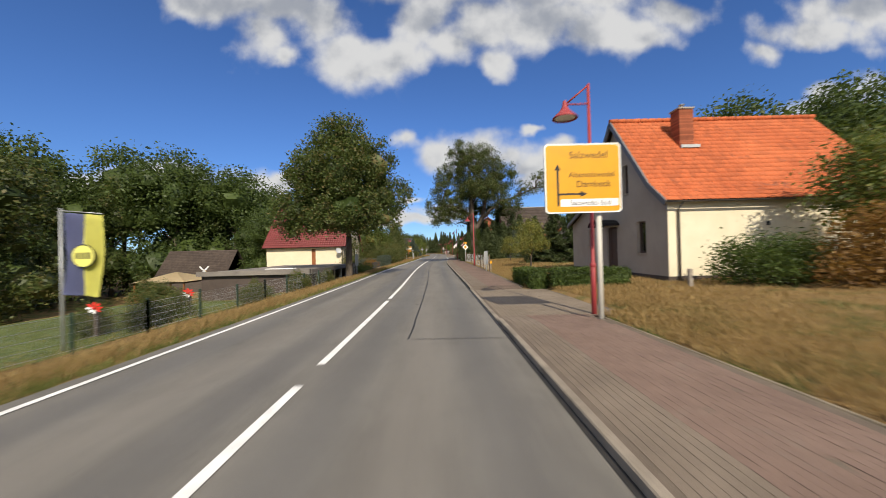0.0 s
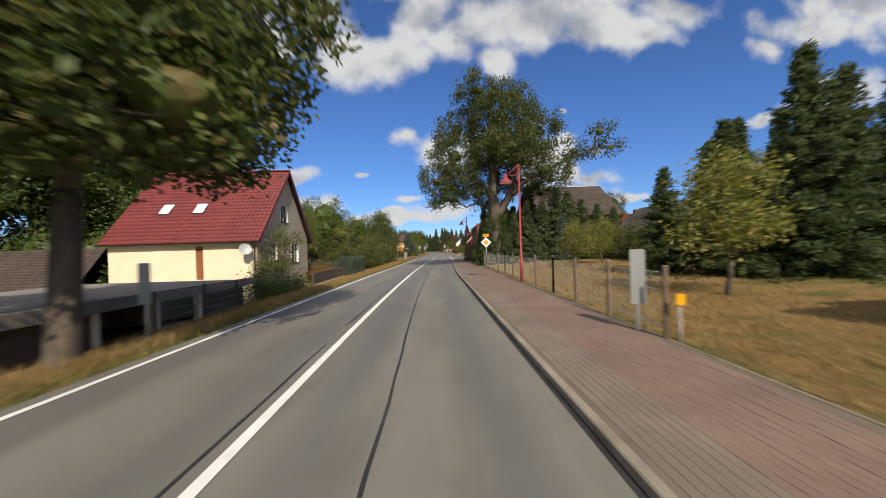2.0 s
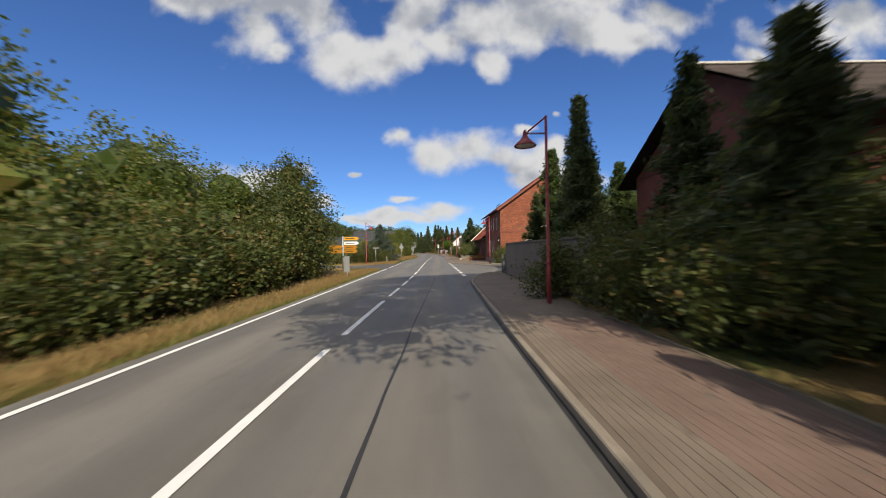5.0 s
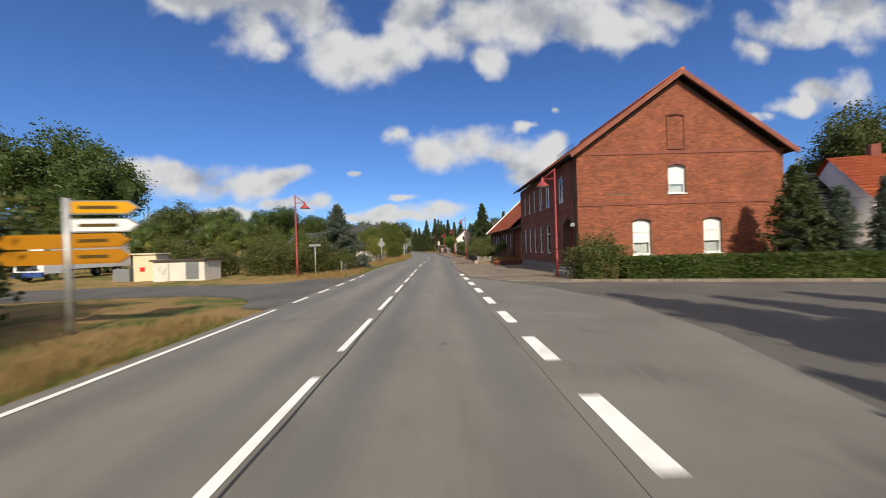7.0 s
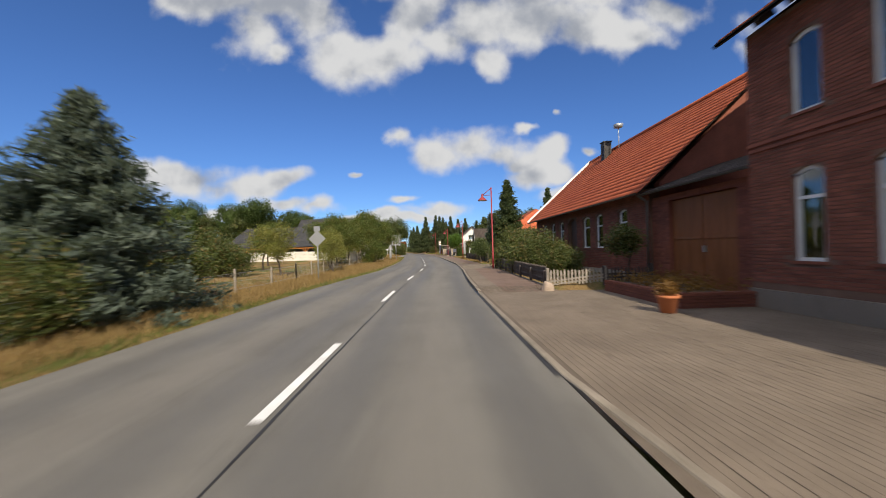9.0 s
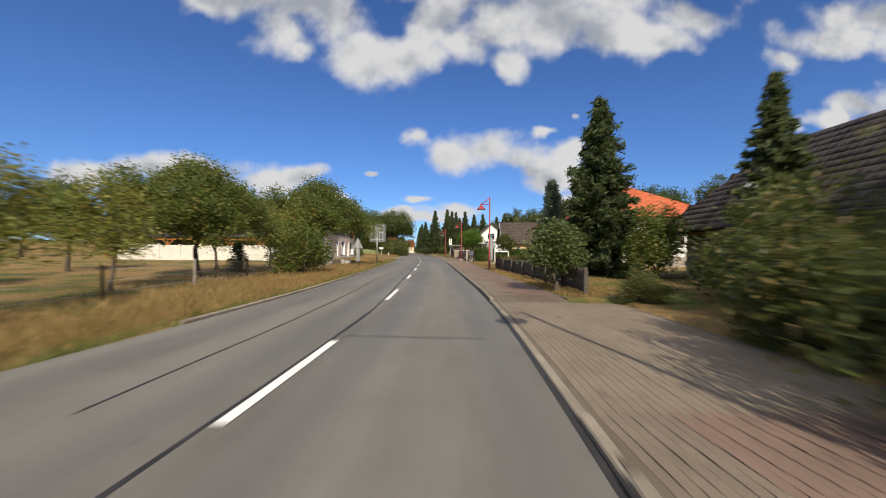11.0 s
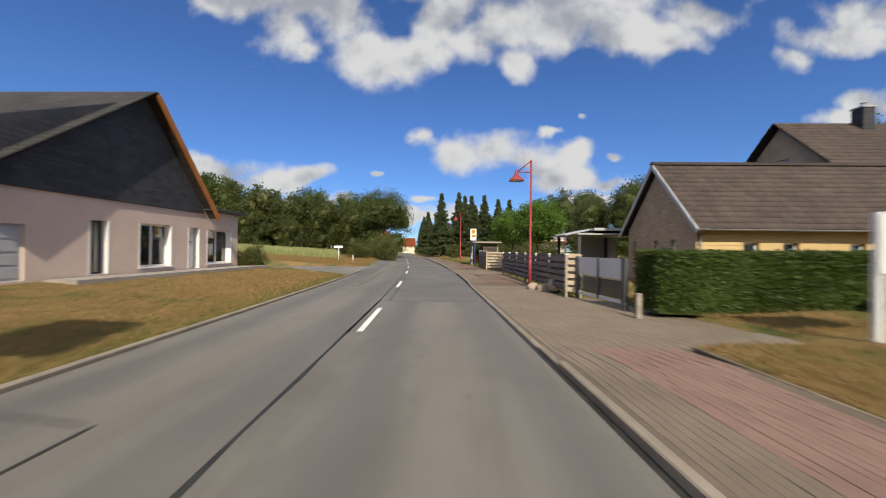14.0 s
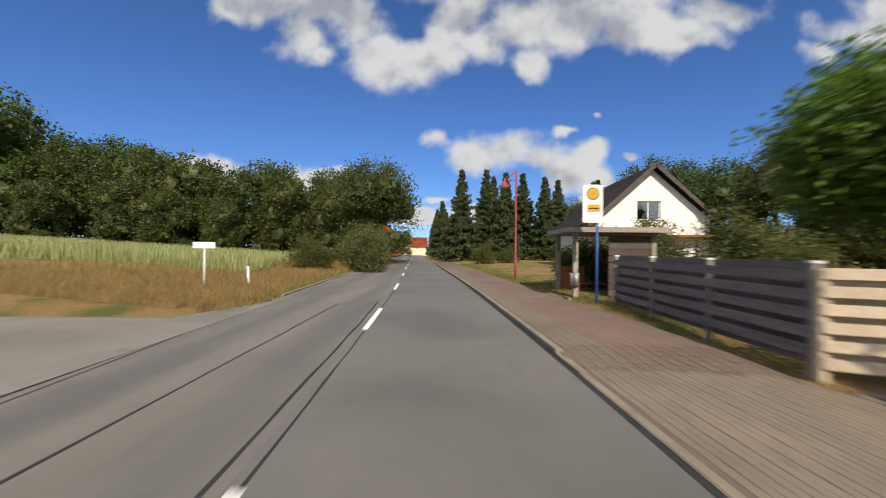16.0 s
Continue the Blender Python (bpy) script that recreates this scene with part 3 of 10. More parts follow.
def ground_z(x, y):
    """The lie of the land: gardens below the road in the south-west, a field rising in the north-west."""
    x, y = np.asarray(x, float), np.asarray(y, float)
    left = np.interp(y, STEP_Y, EDGE_LINE) - 0.9
    right = np.interp(y, WALK_Y, WALK_X)
    west, east = np.maximum(left - x, 0), np.maximum(x - right, 0)
    fall = np.interp(y, [-100, 62, 90, 140, 178, 200, 2000], [-0.16, -0.16, 0, 0, 0.045, 0.05, 0.05])
    reach = np.interp(y, [-100, 90, 195, 225, 2000], [7.5, 7.5, 10, 60, 60])
    rise = np.interp(y, [-100, 80, 90, 107, 112, 2000], [0.04, 0.04, 0.0, 0.0, 0.04, 0.03])
    bumps = 0.03 * np.sin(x * 1.7 + y * 0.6) * np.sin(y * 1.3 - x * 0.4)
    z = fall * np.minimum(west, reach) + rise * np.minimum(east, 8.0) + bumps * np.clip((west + east) / 1.5, 0, 1)
    z = np.where(east > 0, z + 0.1 * np.clip(np.interp(y, [86, 90, 107, 112], [1, 0, 0, 1]), 0, 1), z)
    inside = (x > left + 0.9) & (x < right)
    z = np.where(inside, -0.12, z)
    z = np.where((x > left) & (x <= left + 0.9), -0.02, z)
    z = z - 0.3 * np.clip(-21 - x, 0, 11) * np.interp(y, [-100, 68, 90], [1, 1, 0])
    sunk = np.zeros(np.broadcast(x, y).shape, bool)
    for plan in (CORNER, EAST_STREET, WEST_STREET, FIELD_TRACK):
        for dx, dy in ((0, 0), (0.5, 0), (-0.5, 0), (0, 0.9), (0, -0.9)):
            sunk |= within(x + dx, y + dy, plan)
    return np.where(sunk, np.minimum(z, -0.06), z)


def gz(x, y):
    return float(ground_z(x, y))


def build_ground():
    xs = np.r_[-3000, -1200, -500, -250, -140, -100, np.arange(-80, -24, 2.0), np.arange(-24, 24, 0.5), np.arange(24, 60, 2.0), 80, 120, 250, 500, 1200, 3000]
    ys = np.r_[-3000, -1000, -300, -120, -60, np.arange(-30, 300, 1.0), np.arange(300, 400, 5.0), 420, 500, 700, 1200, 3000]
    gx, gy = np.meshgrid(xs, ys)
    verts = np.stack([gx, gy, ground_z(gx, gy)], -1).reshape(-1, 3)
    nx = len(xs)
    j, i = np.meshgrid(np.arange(len(ys) - 1), np.arange(nx - 1), indexing="ij")
    a = (j * nx + i).ravel()
    me = mesh_of("ground", verts, np.stack([a, a + 1, a + nx + 1, a + nx], 1), GRASS, smooth=True)
    tagged(new("ground", me), "dry late-summer grass verge, gardens and fields", "ground", kind="structure")


def ribbon(name, left, right, y0, y1, z, mat, parent=None, step=1.0, label="", thick=0.0):
    """A strip of the road's surface between two courses."""
    ys = np.r_[np.arange(y0, y1, step), y1]
    a = np.array([[left(y), y, z] for y in ys])
    b = np.array([[right(y), y, z] for y in ys])
    n = len(ys)
    verts = np.concatenate([a, b])
    k = np.arange(n - 1)
    faces = np.stack([k, k + n, k + n + 1, k + 1], 1)
    if thick:
        low = verts - (0, 0, thick)
        verts = np.concatenate([verts, low])
        faces = np.concatenate([faces, np.stack([k + n, k + 3 * n, k + 3 * n + 1, k + n + 1], 1), np.stack([k, k + 1, k + 2 * n + 1, k + 2 * n], 1),
                                [[0, 2 * n, 3 * n, n], [n - 1, 2 * n - 1, 4 * n - 1, 3 * n - 1]]])
    return tagged(child(new(name, mesh_of(name, verts, faces, mat)), parent), label)


def build_road():
    ys = np.arange(-60.0, 400.1, 1.0)
    offs = np.linspace(0, 1, 9)
    rows = []
    for y in ys:
        left, right = edge_x(y) - 0.35, float(np.interp(y, STEP_Y, KERB_LINE))
        rows.append([(left + (right - left) * s, y, 0.0) for s in offs])
    verts = np.array(rows).reshape(-1, 3)
    k, n = len(offs), len(ys)
    j, i = np.meshgrid(np.arange(n - 1), np.arange(k - 1), indexing="ij")
    a = (j * k + i).ravel()
    faces = np.stack([a, a + 1, a + k + 1, a + k], 1)
    me = mesh_of("road", verts, faces, ASPHALT)
    uv = me.uv_layers.new(name="lane")
    mids = np.repeat([mid_x(y) for y in ys], k)
    flat = np.stack([verts[:, 0] - mids, verts[:, 1]], 1)[faces.ravel()]
    uv.data.foreach_set("uv", flat.astype(np.float32).ravel())
    road = tagged(new("road", me), "worn grey asphalt village road", "road", kind="structure")

    def side(name, corners, label, mat=SIDE_ROAD, z=0.006):
        bm = bmesh.new()
        slab(bm, [(x, y, z) for x, y in corners], 0.12)
        return tagged(part(name, bm, mat), label, "road", kind="structure")

    side("side_road_east", EAST_STREET, "asphalt side street joining the village road")
    side("junction_mouth", [(1.7, 84.0), (2.3, 86.6), (3.0, 89.0), (4.5, 92.3), (5.6, 96.5), (5.9, 100.5), (5.0, 104.6), (3.6, 108.2), (2.3, 111.0), (1.8, 112.0)], "worn grey asphalt at the mouth of the side street", ASPHALT_MOUTH, 0.0075)
    side("side_road_west", WEST_STREET, "grey asphalt side road with gravel edges")
    side("side_road_north", FIELD_TRACK, "pale worn asphalt field track", TRACK)
    apron = side("pavement_corner", CORNER, "grey block pavement at the street corner", PAVER_GREY, 0.011)
    for (xa, ya), (xb, yb) in zip(CORNER[:6], CORNER[1:7]):
        count = max(1, round(math.hypot(xb - xa, yb - ya) / 0.6))
        for k in range(count):
            pa, pb = (Vector((xa + (xb - xa) * f, ya + (yb - ya) * f, 0.0)) for f in (k / count, (k + 0.98) / count))
            part("kerb_stone", beam(bmesh.new(), pa, pb, 0.13, 0.09), KERB, apron)
    # markings
    marks = thing("road_marking", 0, 0, 0, "white painted road lines", "road marking", kind="structure")

    # dark ribbon: the tarred joint widened to paint in the kerb face's shade
    gully = thing("gully_joint", 0, 0, 0, "dark tarred joint with painted shade of the kerb face", "road joint", kind="structure")
    for y0, y1 in ((-10, 92.0), (119, 250)):
        ribbon("joint", lambda y: kerb_x(y) - 0.075, lambda y: kerb_x(y) + 0.004, y0, y1, 0.005, TAR, gully)

    def stripe(y0, y1, centre, width, name="line"):
        ribbon(name, lambda y: centre(y) - width / 2, lambda y: centre(y) + width / 2, y0, y1, 0.011, PAINT, marks)

    mid = lambda y: mid_x(y) + 0.02  # noqa: E731
    left = lambda y: edge_x(y)  # noqa: E731
    wide = lambda y: np.interp(y, [86, 96, 106, 118], [2.04, 2.03, 1.99, 1.94])  # noqa: E731
    for y0, y1 in ((-10, -1), (0.5, 8.75), (9.75, 17.7), (18.3, 71.0), (72.2, 77.6), (79.0, 82.0), (83.4, 86.2)):
        stripe(y0, y1, mid, 0.135)
    for k in range(8):
        stripe(87.5 + 4.36 * k, 90.5 + 4.36 * k, mid, 0.13)
    for end in (129.35, 137.6, 145.8, 154.0, 162.45, 170.6, 179.1, 188.1, 197.0, 206.2, 214.6, 222.9, 232, 241, 250, 259, 268, 277, 286, 295):
        stripe(end - 3.0, end, mid, 0.13)
    stripe(-60, 101.3, left, 0.12)
    for k in range(5):
        stripe(102.75 + 2.87 * k, 104.25 + 2.87 * k, left, 0.14)
    for k in range(9):
        stripe(89.5 + 2.88 * k, 91.0 + 2.88 * k, wide, 0.25)
    relaid = thing("relaid_lane", -2, 215, 0, "darker relaid asphalt lane", "road", kind="structure")
    ribbon("relaid_asphalt", lambda y: mid_x(y) - 0.08, lambda y: kerb_x(y) - 0.08, 189.7, 262, 0.002, SIDE_ROAD_NEW, relaid)
    # tarred joints
    joints = thing("tar_joint", 0, 0, 0, "black tarred joints between the asphalt lanes", "road joint", kind="structure")

    def joint(points, width, name="joint"):
        pts = []
        for (xa, ya), (xb, yb) in zip(points, points[1:]):
            count = max(2, int(math.hypot(xb - xa, yb - ya) / 0.7))
            pts += [(xa + (xb - xa) * s / count, ya + (yb - ya) * s / count) for s in range(count)]
        pts.append(points[-1])
        verts, faces = [], []
        for i, (x, y) in enumerate(pts):
            xa, ya = pts[max(i - 1, 0)]
            xb, yb = pts[min(i + 1, len(pts) - 1)]
            d = math.hypot(xb - xa, yb - ya)
            nx, ny = -(yb - ya) / d, (xb - xa) / d
            w = width * (0.7 + 0.6 * noise.noise((x * 2, y * 0.9, 3))) / 2 + 0.004
            shift = 0.03 * noise.noise((x, y * 0.6, 7))
            verts += [(x + nx * (shift + w), y + ny * (shift + w), 0.0045), (x + nx * (shift - w), y + ny * (shift - w), 0.0045)]
        k = np.arange(len(pts) - 1) * 2
        child(new(name, mesh_of(name, verts, np.stack([k + 1, k + 3, k + 2, k], 1), TAR)), joints)

    def offset_joint(y0, y1, off, width):
        joint([(mid_x(y) + float(np.interp(y, off[0], off[1])), y) for y in np.linspace(y0, y1, max(3, int((y1 - y0) / 4)))], width)

    offset_joint(11.4, 89.8, ([11, 30, 42, 54.6, 64, 86], [1.34, 1.4, 1.31, 1.35, 1.38, 1.6]), 0.05)
    joint([(-0.2, 11.4), (kerb_x(11.3), 11.3)], 0.035)
    joint([(-0.08, 89.85), (1.85, 89.75)], 0.03)
    offset_joint(21, 34, ([0, 1], [-0.22, -0.22]), 0.05)
    offset_joint(36, 62, ([0, 1], [-0.24, -0.24]), 0.07)
    offset_joint(88, 135, ([0, 1], [0.16, 0.16]), 0.035)
    offset_joint(99, 118, ([0, 1], [-3.55, -3.4]), 0.03)
    joint([(wide(y) + 0.22, y) for y in (103, 106, 110, 116, 121)], 0.035)
    joint([(-4.9, 99.2), (-1.6, 99.8)], 0.025)
    joint([(-1.3, 104.5), (2.2, 104.2)], 0.02)
    offset_joint(140, 190, ([140, 149, 156, 168, 181, 190], [-0.1, -0.04, -0.18, -0.2, -0.22, -0.2]), 0.065)
    offset_joint(143, 181, ([143, 150, 156, 168, 181], [-1.45, -1.48, -1.57, -1.59, -1.64]), 0.045)
    joint([(-3.75, 181.0), (-5.6, 181.3)], 0.03)
    offset_joint(189.6, 232, ([189, 200, 207, 232], [0.13, 0.1, 0.03, 0.05]), 0.035)
    offset_joint(185, 216, ([185, 200, 216], [-0.2, -0.2, -0.23]), 0.05)
    joint([(mid_x(189.6) - 0.05, 189.6), (kerb_x(189.7), 189.75)], 0.03)
    joint([(-4.6, 194.0), (-5.04, 199.7), (-5.68, 206.2), (-6.4, 215.4)], 0.045)
    joint([(-5.04, 199.7), (-7.0, 200.1)], 0.025)
    joint([(-6.4, 215.4), (-5.2, 215.8)], 0.025)
    joint([(-6.6, 203.0), (-8.2, 212.0), (-9.0, 216)], 0.025)
    joint([(1.9, 146.1), (-0.6, 146.2)], 0.05)
    joint([(-5.6, 226), (-6.7, 231)], 0.05)
    return road


build_ground()
build_road()

# ------------------------------------------------------------------ pavement
DRIVES = [(13.6, 20.5), (110.6, 127.6), (143.0, 150.6), (184.0, 195.0), (203.9, 209.2)]


def in_drive(y):
    return any(a <= y <= b for a, b in DRIVES)


def kerb_height(y):
    """Kerbs dip at the drives."""
    dip = 1.0
    for a, b in DRIVES:
        dip = min(dip, float(np.clip(max(a - y, y - b) / 1.2, 0, 1)))
    return 0.03 + 0.08 * dip


def paver_block(top, lx, ly, c=0.003):
    x, y = lx / 2, ly / 2
    return [(-x, -y, top - 0.05), (x, -y, top - 0.05), (x, y, top - 0.05), (-x, y, top - 0.05),
            (-x, -y, top - c), (x, -y, top - c), (x, y, top - c), (-x, y, top - c),
            (-x + c, -y + c, top), (x - c, -y + c, top), (x - c, y - c, top), (-x + c, y - c, top)]


PAVER_FACES = [(8, 9, 10, 11), (4, 5, 9, 8), (5, 6, 10, 9), (6, 7, 11, 10), (7, 4, 8, 11), (0, 1, 5, 4), (1, 2, 6, 5), (2, 3, 7, 6), (3, 0, 4, 7)]


def build_pavement():
    walkway = thing("pavement", 3.0, 60, 0, "red and grey block pavement along the road", "pavement", kind="structure")
    for y0, y1 in ((-20, 92.0), (110.5, 260)):
        ys = np.arange(y0, y1, 0.2)
        left = np.array([[kerb_x(y) + 0.05, y, kerb_height(y) - 0.013] for y in ys])
        right = np.array([[walk_x(y) - 0.02, y, kerb_height(y) - 0.013] for y in ys])
        k, m = np.arange(len(ys) - 1), len(ys)
        faces = np.stack([k, k + m, k + m + 1, k + 1], 1)
        bed = child(new("bedding", mesh_of("bedding", np.concatenate([left, right]), faces, SAND)), walkway)
        tagged(bed, "sandy joints between the paving blocks")
    rng = np.random.default_rng(4)
    base = np.array(paver_block(0.0, 0.197, 0.0965))
    tight = np.array(paver_block(0.0, 0.1985, 0.0986, 0.0012))
    loose = {}
    whole = {"red": ([], PAVER_RED), "grey": ([], PAVER_GREY), "rose": ([], PAVER_ROSE), "sand": ([], PAVER_SAND)}
    y_spans = [(-8, 91.8), (111.0, 240)]
    for ya, yb in y_spans:
        y = ya
        course = 0
        while y < yb:
            x0, x1 = kerb_x(y) + 0.2, walk_x(y) - 0.12
            count = int((x1 - x0) / 0.1)
            z = kerb_height(y) - 0.008
            drive = in_drive(y)
            for i in range(count):
                x = x0 + 0.05 + i * 0.1
                yy = y + (0.1 if i % 2 else 0.0)
                tone = "sand" if drive and not 105 < y < 130 else "grey" if i < 7 or 73 < y < 93 or drive else "rose" if 170 < y < 185 else "red"
                if drive and 14.2 < y < 19.9 and 9 <= i < 20:
                    loose[(course, i)] = (x, yy, z, tone)
                else:
                    whole[tone][0].append((x, yy, z + rng.normal(0, 0.0018), rng.normal(0, 0.006), rng.normal(0, 0.006)))
            y += 0.2
            course += 1
    for tone, (rows, mat) in whole.items():
        r = np.array(rows)
        turned = (base if tone in ("grey", "sand") else tight)[:, [1, 0, 2]]
        verts = turned[None] + np.concatenate([r[:, None, :2] + 0 * turned[None, :, :2], r[:, None, 2:3] + turned[None, :, :1] * r[:, None, 3:4] + turned[None, :, 1:2] * r[:, None, 4:5]], 2)
        faces = np.array(PAVER_FACES[:5])[None] + 12 * np.arange(len(r))[:, None, None]
        tagged(child(new("paver", mesh_of("paver", verts.reshape(-1, 3), faces[:, :, ::-1].reshape(-1, 4), mat)), walkway), ("sand coloured" if tone == "sand" else tone) + " paving blocks", kind="stuff")
    one = mesh_of("paver_single", base[:, [1, 0, 2]], np.array(PAVER_FACES)[:, ::-1], PAVER_SAND)
    for x, y, z, tone in loose.values():
        piece("paver", one, walkway, pose(x, y, z + rng.normal(0, 0.0015)))
    # kerb stones, a metre each
    kerb = thing("kerb", 2, 60, 0, "weathered concrete kerb stones", "kerb", kind="structure")

    def stones(course, y0, y1, height, width, grow, mat=KERB):
        y = y0
        while y < y1:
            xa, xb = course(y), course(y + 1)
            h = height(y + 0.5)
            bm = bmesh.new()
            c = 0.015
            prof = [(0, -0.1), (0, h - c), (c, h), (width, h), (width, -0.1)]
            a = [bm.verts.new((xa + grow * u, y + 0.006, v)) for u, v in prof]
            b = [bm.verts.new((xb + grow * u, y + 0.994, v)) for u, v in prof]
            for i in range(len(prof)):
                j = (i + 1) % len(prof)
                bm.faces.new((a[i], a[j], b[j], b[i]))
            bm.faces.new(a), bm.faces.new(b)
            bmesh.ops.recalc_face_normals(bm, faces=bm.faces)
            part("kerb_stone", bm, mat, kerb)
            y += 1.0

    stones(kerb_x, -10, 92, kerb_height, 0.11, 1)
    stones(lambda y: kerb_x(y) + float(np.interp(y, [110, 114, 119], [1.7, 0.45, 0.0])), 111, 250, kerb_height, 0.11, 1)
    stones(lambda y: edge_x(y) - 0.33, 147, 201, lambda y: 0.07, 0.12, -1)
    stones(lambda y: edge_x(y) - 0.33, 217, 245, lambda y: 0.06, 0.12, -1)
    # edging along the garden side
    for y0, y1 in ((-6, 13), (21, 74), (129, 143), (151, 184)):
        stones(walk_x, y0, y1, lambda y: 0.104, 0.06, 1, EDGING)
    # far kerb of the side street
    for i in range(22):
        s = i / 22
        x, y = 6.6 + 11 * s, 106.9 - 4.0 * s
        box_bm = bmesh.new()
        beam(box_bm, (x, y, 0.04), (x + 0.485, y - 0.176, 0.04), 0.14, 0.16)
        part("kerb_stone", box_bm, KERB, kerb)


build_pavement()


# ------------------------------------------------------------------ plants
def leaf_cloud(rng, centres, spread, per, size, flat=0.0, squash=(1, 1, 1), droop=0.0, slim=0.55):
    """Many small leaves round the given centres: rhombic blades with random turns."""
    c = np.repeat(np.asarray(centres, float), per, 0)
    n = len(c)
    p = c + rng.normal(0, 1, (n, 3)) * spread * np.array(squash)
    way = rng.normal(0, 1, (n, 3))
    way[:, 2] = way[:, 2] * (1 - flat) - droop
    way /= np.linalg.norm(way, axis=1)[:, None] + 1e-9
    side = np.cross(way, rng.normal(0, 1, (n, 3)) * (1 - flat * 0.7) + np.array([0, 0, flat]))
    side /= np.linalg.norm(side, axis=1)[:, None] + 1e-9
    s = size * rng.uniform(0.6, 1.35, (n, 1))
    verts = np.stack([p - way * s * 0.5, p + side * s * slim * 0.5, p + way * s * 0.5, p - side * s * slim * 0.5], 1)
    return verts.reshape(-1, 3)


def quads(n):
    return np.arange(4 * n).reshape(-1, 4)


def branch_mesh(name, paths, mat=BARK, sides=8):
    bm = bmesh.new()
    for points, radii in paths:
        tube(bm, points, radii, sides)
    me = bpy.data.meshes.new(name)
    bm.to_mesh(me)
    bm.free()
    me.materials.append(mat)
    return me


def bent(rng, a, b, wobble, count=5):
    a, b = Vector(a), Vector(b)
    pts = [a.lerp(b, i / (count - 1)) for i in range(count)]
    for p in pts[1:-1]:
        p += Vector(rng.normal(0, wobble, 3))
    return pts


def broad_tree(name, x, y, label, seed, height, trunk_h, trunk_r, lobes, leaf=LEAF_WOOD, clumps=170, per=110, size=0.19, spread=0.42, group="", category="tree", turn=0.0, z=None, stems=None, core=0.0):
    """A broad-leaved tree: tapered trunk, limbs to each lobe of the crown, leaves in clumps with gaps between.
    lobes: (x, y, z, radius across, radius up) from the foot of the trunk."""
    rng = np.random.default_rng(seed)
    ob = thing(name, x, y, gz(x, y) - 0.05 if z is None else z, label, category, group, turn=turn)
    fork = Vector((rng.normal(0, 0.15), rng.normal(0, 0.15), trunk_h))
    paths = [([(0, 0, -0.2), (0.02, 0.02, 0.35), fork * 0.55, fork], [trunk_r * 1.45, trunk_r * 1.05, trunk_r * 0.92, trunk_r * 0.8])]
    top = Vector((0, 0, height * 0.82))
    if stems:
        paths = list(stems)
    else:
        paths.append((bent(rng, fork, top, 0.2), [trunk_r * 0.75, trunk_r * 0.5, trunk_r * 0.35, trunk_r * 0.2, trunk_r * 0.06]))
    centres = []
    volume = sum(r * r * h for *_, r, h in lobes)
    for lx, ly, lz, r, h in lobes:
        start = fork.lerp(top, float(np.clip((lz - trunk_h) / (height - trunk_h) * 0.55, 0, 0.7)))
        if stems:
            spots = [Vector(q) for points, _ in stems for q in points[2:]]
            start = min(spots, key=lambda q: (q - Vector((lx, ly, lz - 2.0))).length)
        paths.append((bent(rng, start, (lx, ly, lz), 0.25), [trunk_r * 0.45, trunk_r * 0.34, trunk_r * 0.24, trunk_r * 0.14, trunk_r * 0.05]))
        count = max(6, int(clumps * r * r * h / volume))
        d = rng.normal(0, 1, (count, 3))
        d /= np.linalg.norm(d, axis=1)[:, None]
        d *= rng.uniform(0.45, 1.02, (count, 1)) ** 0.6
        pts = d * (r, r, h) + (lx, ly, lz)
        centres.append(pts)
        for q in pts[rng.permutation(count)[: max(2, count // 7)]]:
            paths.append((bent(rng, (lx, ly, lz), q, 0.12, 3), [trunk_r * 0.13, trunk_r * 0.08, trunk_r * 0.03]))
    piece("trunk", branch_mesh("trunk", paths), ob).matrix_basis = Matrix()
    v = leaf_cloud(rng, np.concatenate(centres), spread, per, size, flat=0.35)
    crown = piece("crown", mesh_of("crown", v, quads(len(v) // 4), leaf), ob)
    crown.matrix_basis = Matrix()
    if core:
        thicket(crown.data, rng, lobes, core)
    for c in ob.children:
        c.matrix_parent_inverse = Matrix()
    return ob


def thicket(me, rng, lobes, core):
    """The dense leafy inside of a crown: ragged folds that stop the light between the leaves."""
    bm = bmesh.new()
    bm.from_mesh(me)
    for lx, ly, lz, r, h in lobes:
        made = bmesh.ops.create_icosphere(bm, subdivisions=2, radius=1.0)["verts"]
        for v in made:
            k = core * rng.uniform(0.7, 1.15)
            v.co = Vector((lx + v.co.x * r * k, ly + v.co.y * r * k, lz + v.co.z * h * k))
    bm.to_mesh(me)
    bm.free()


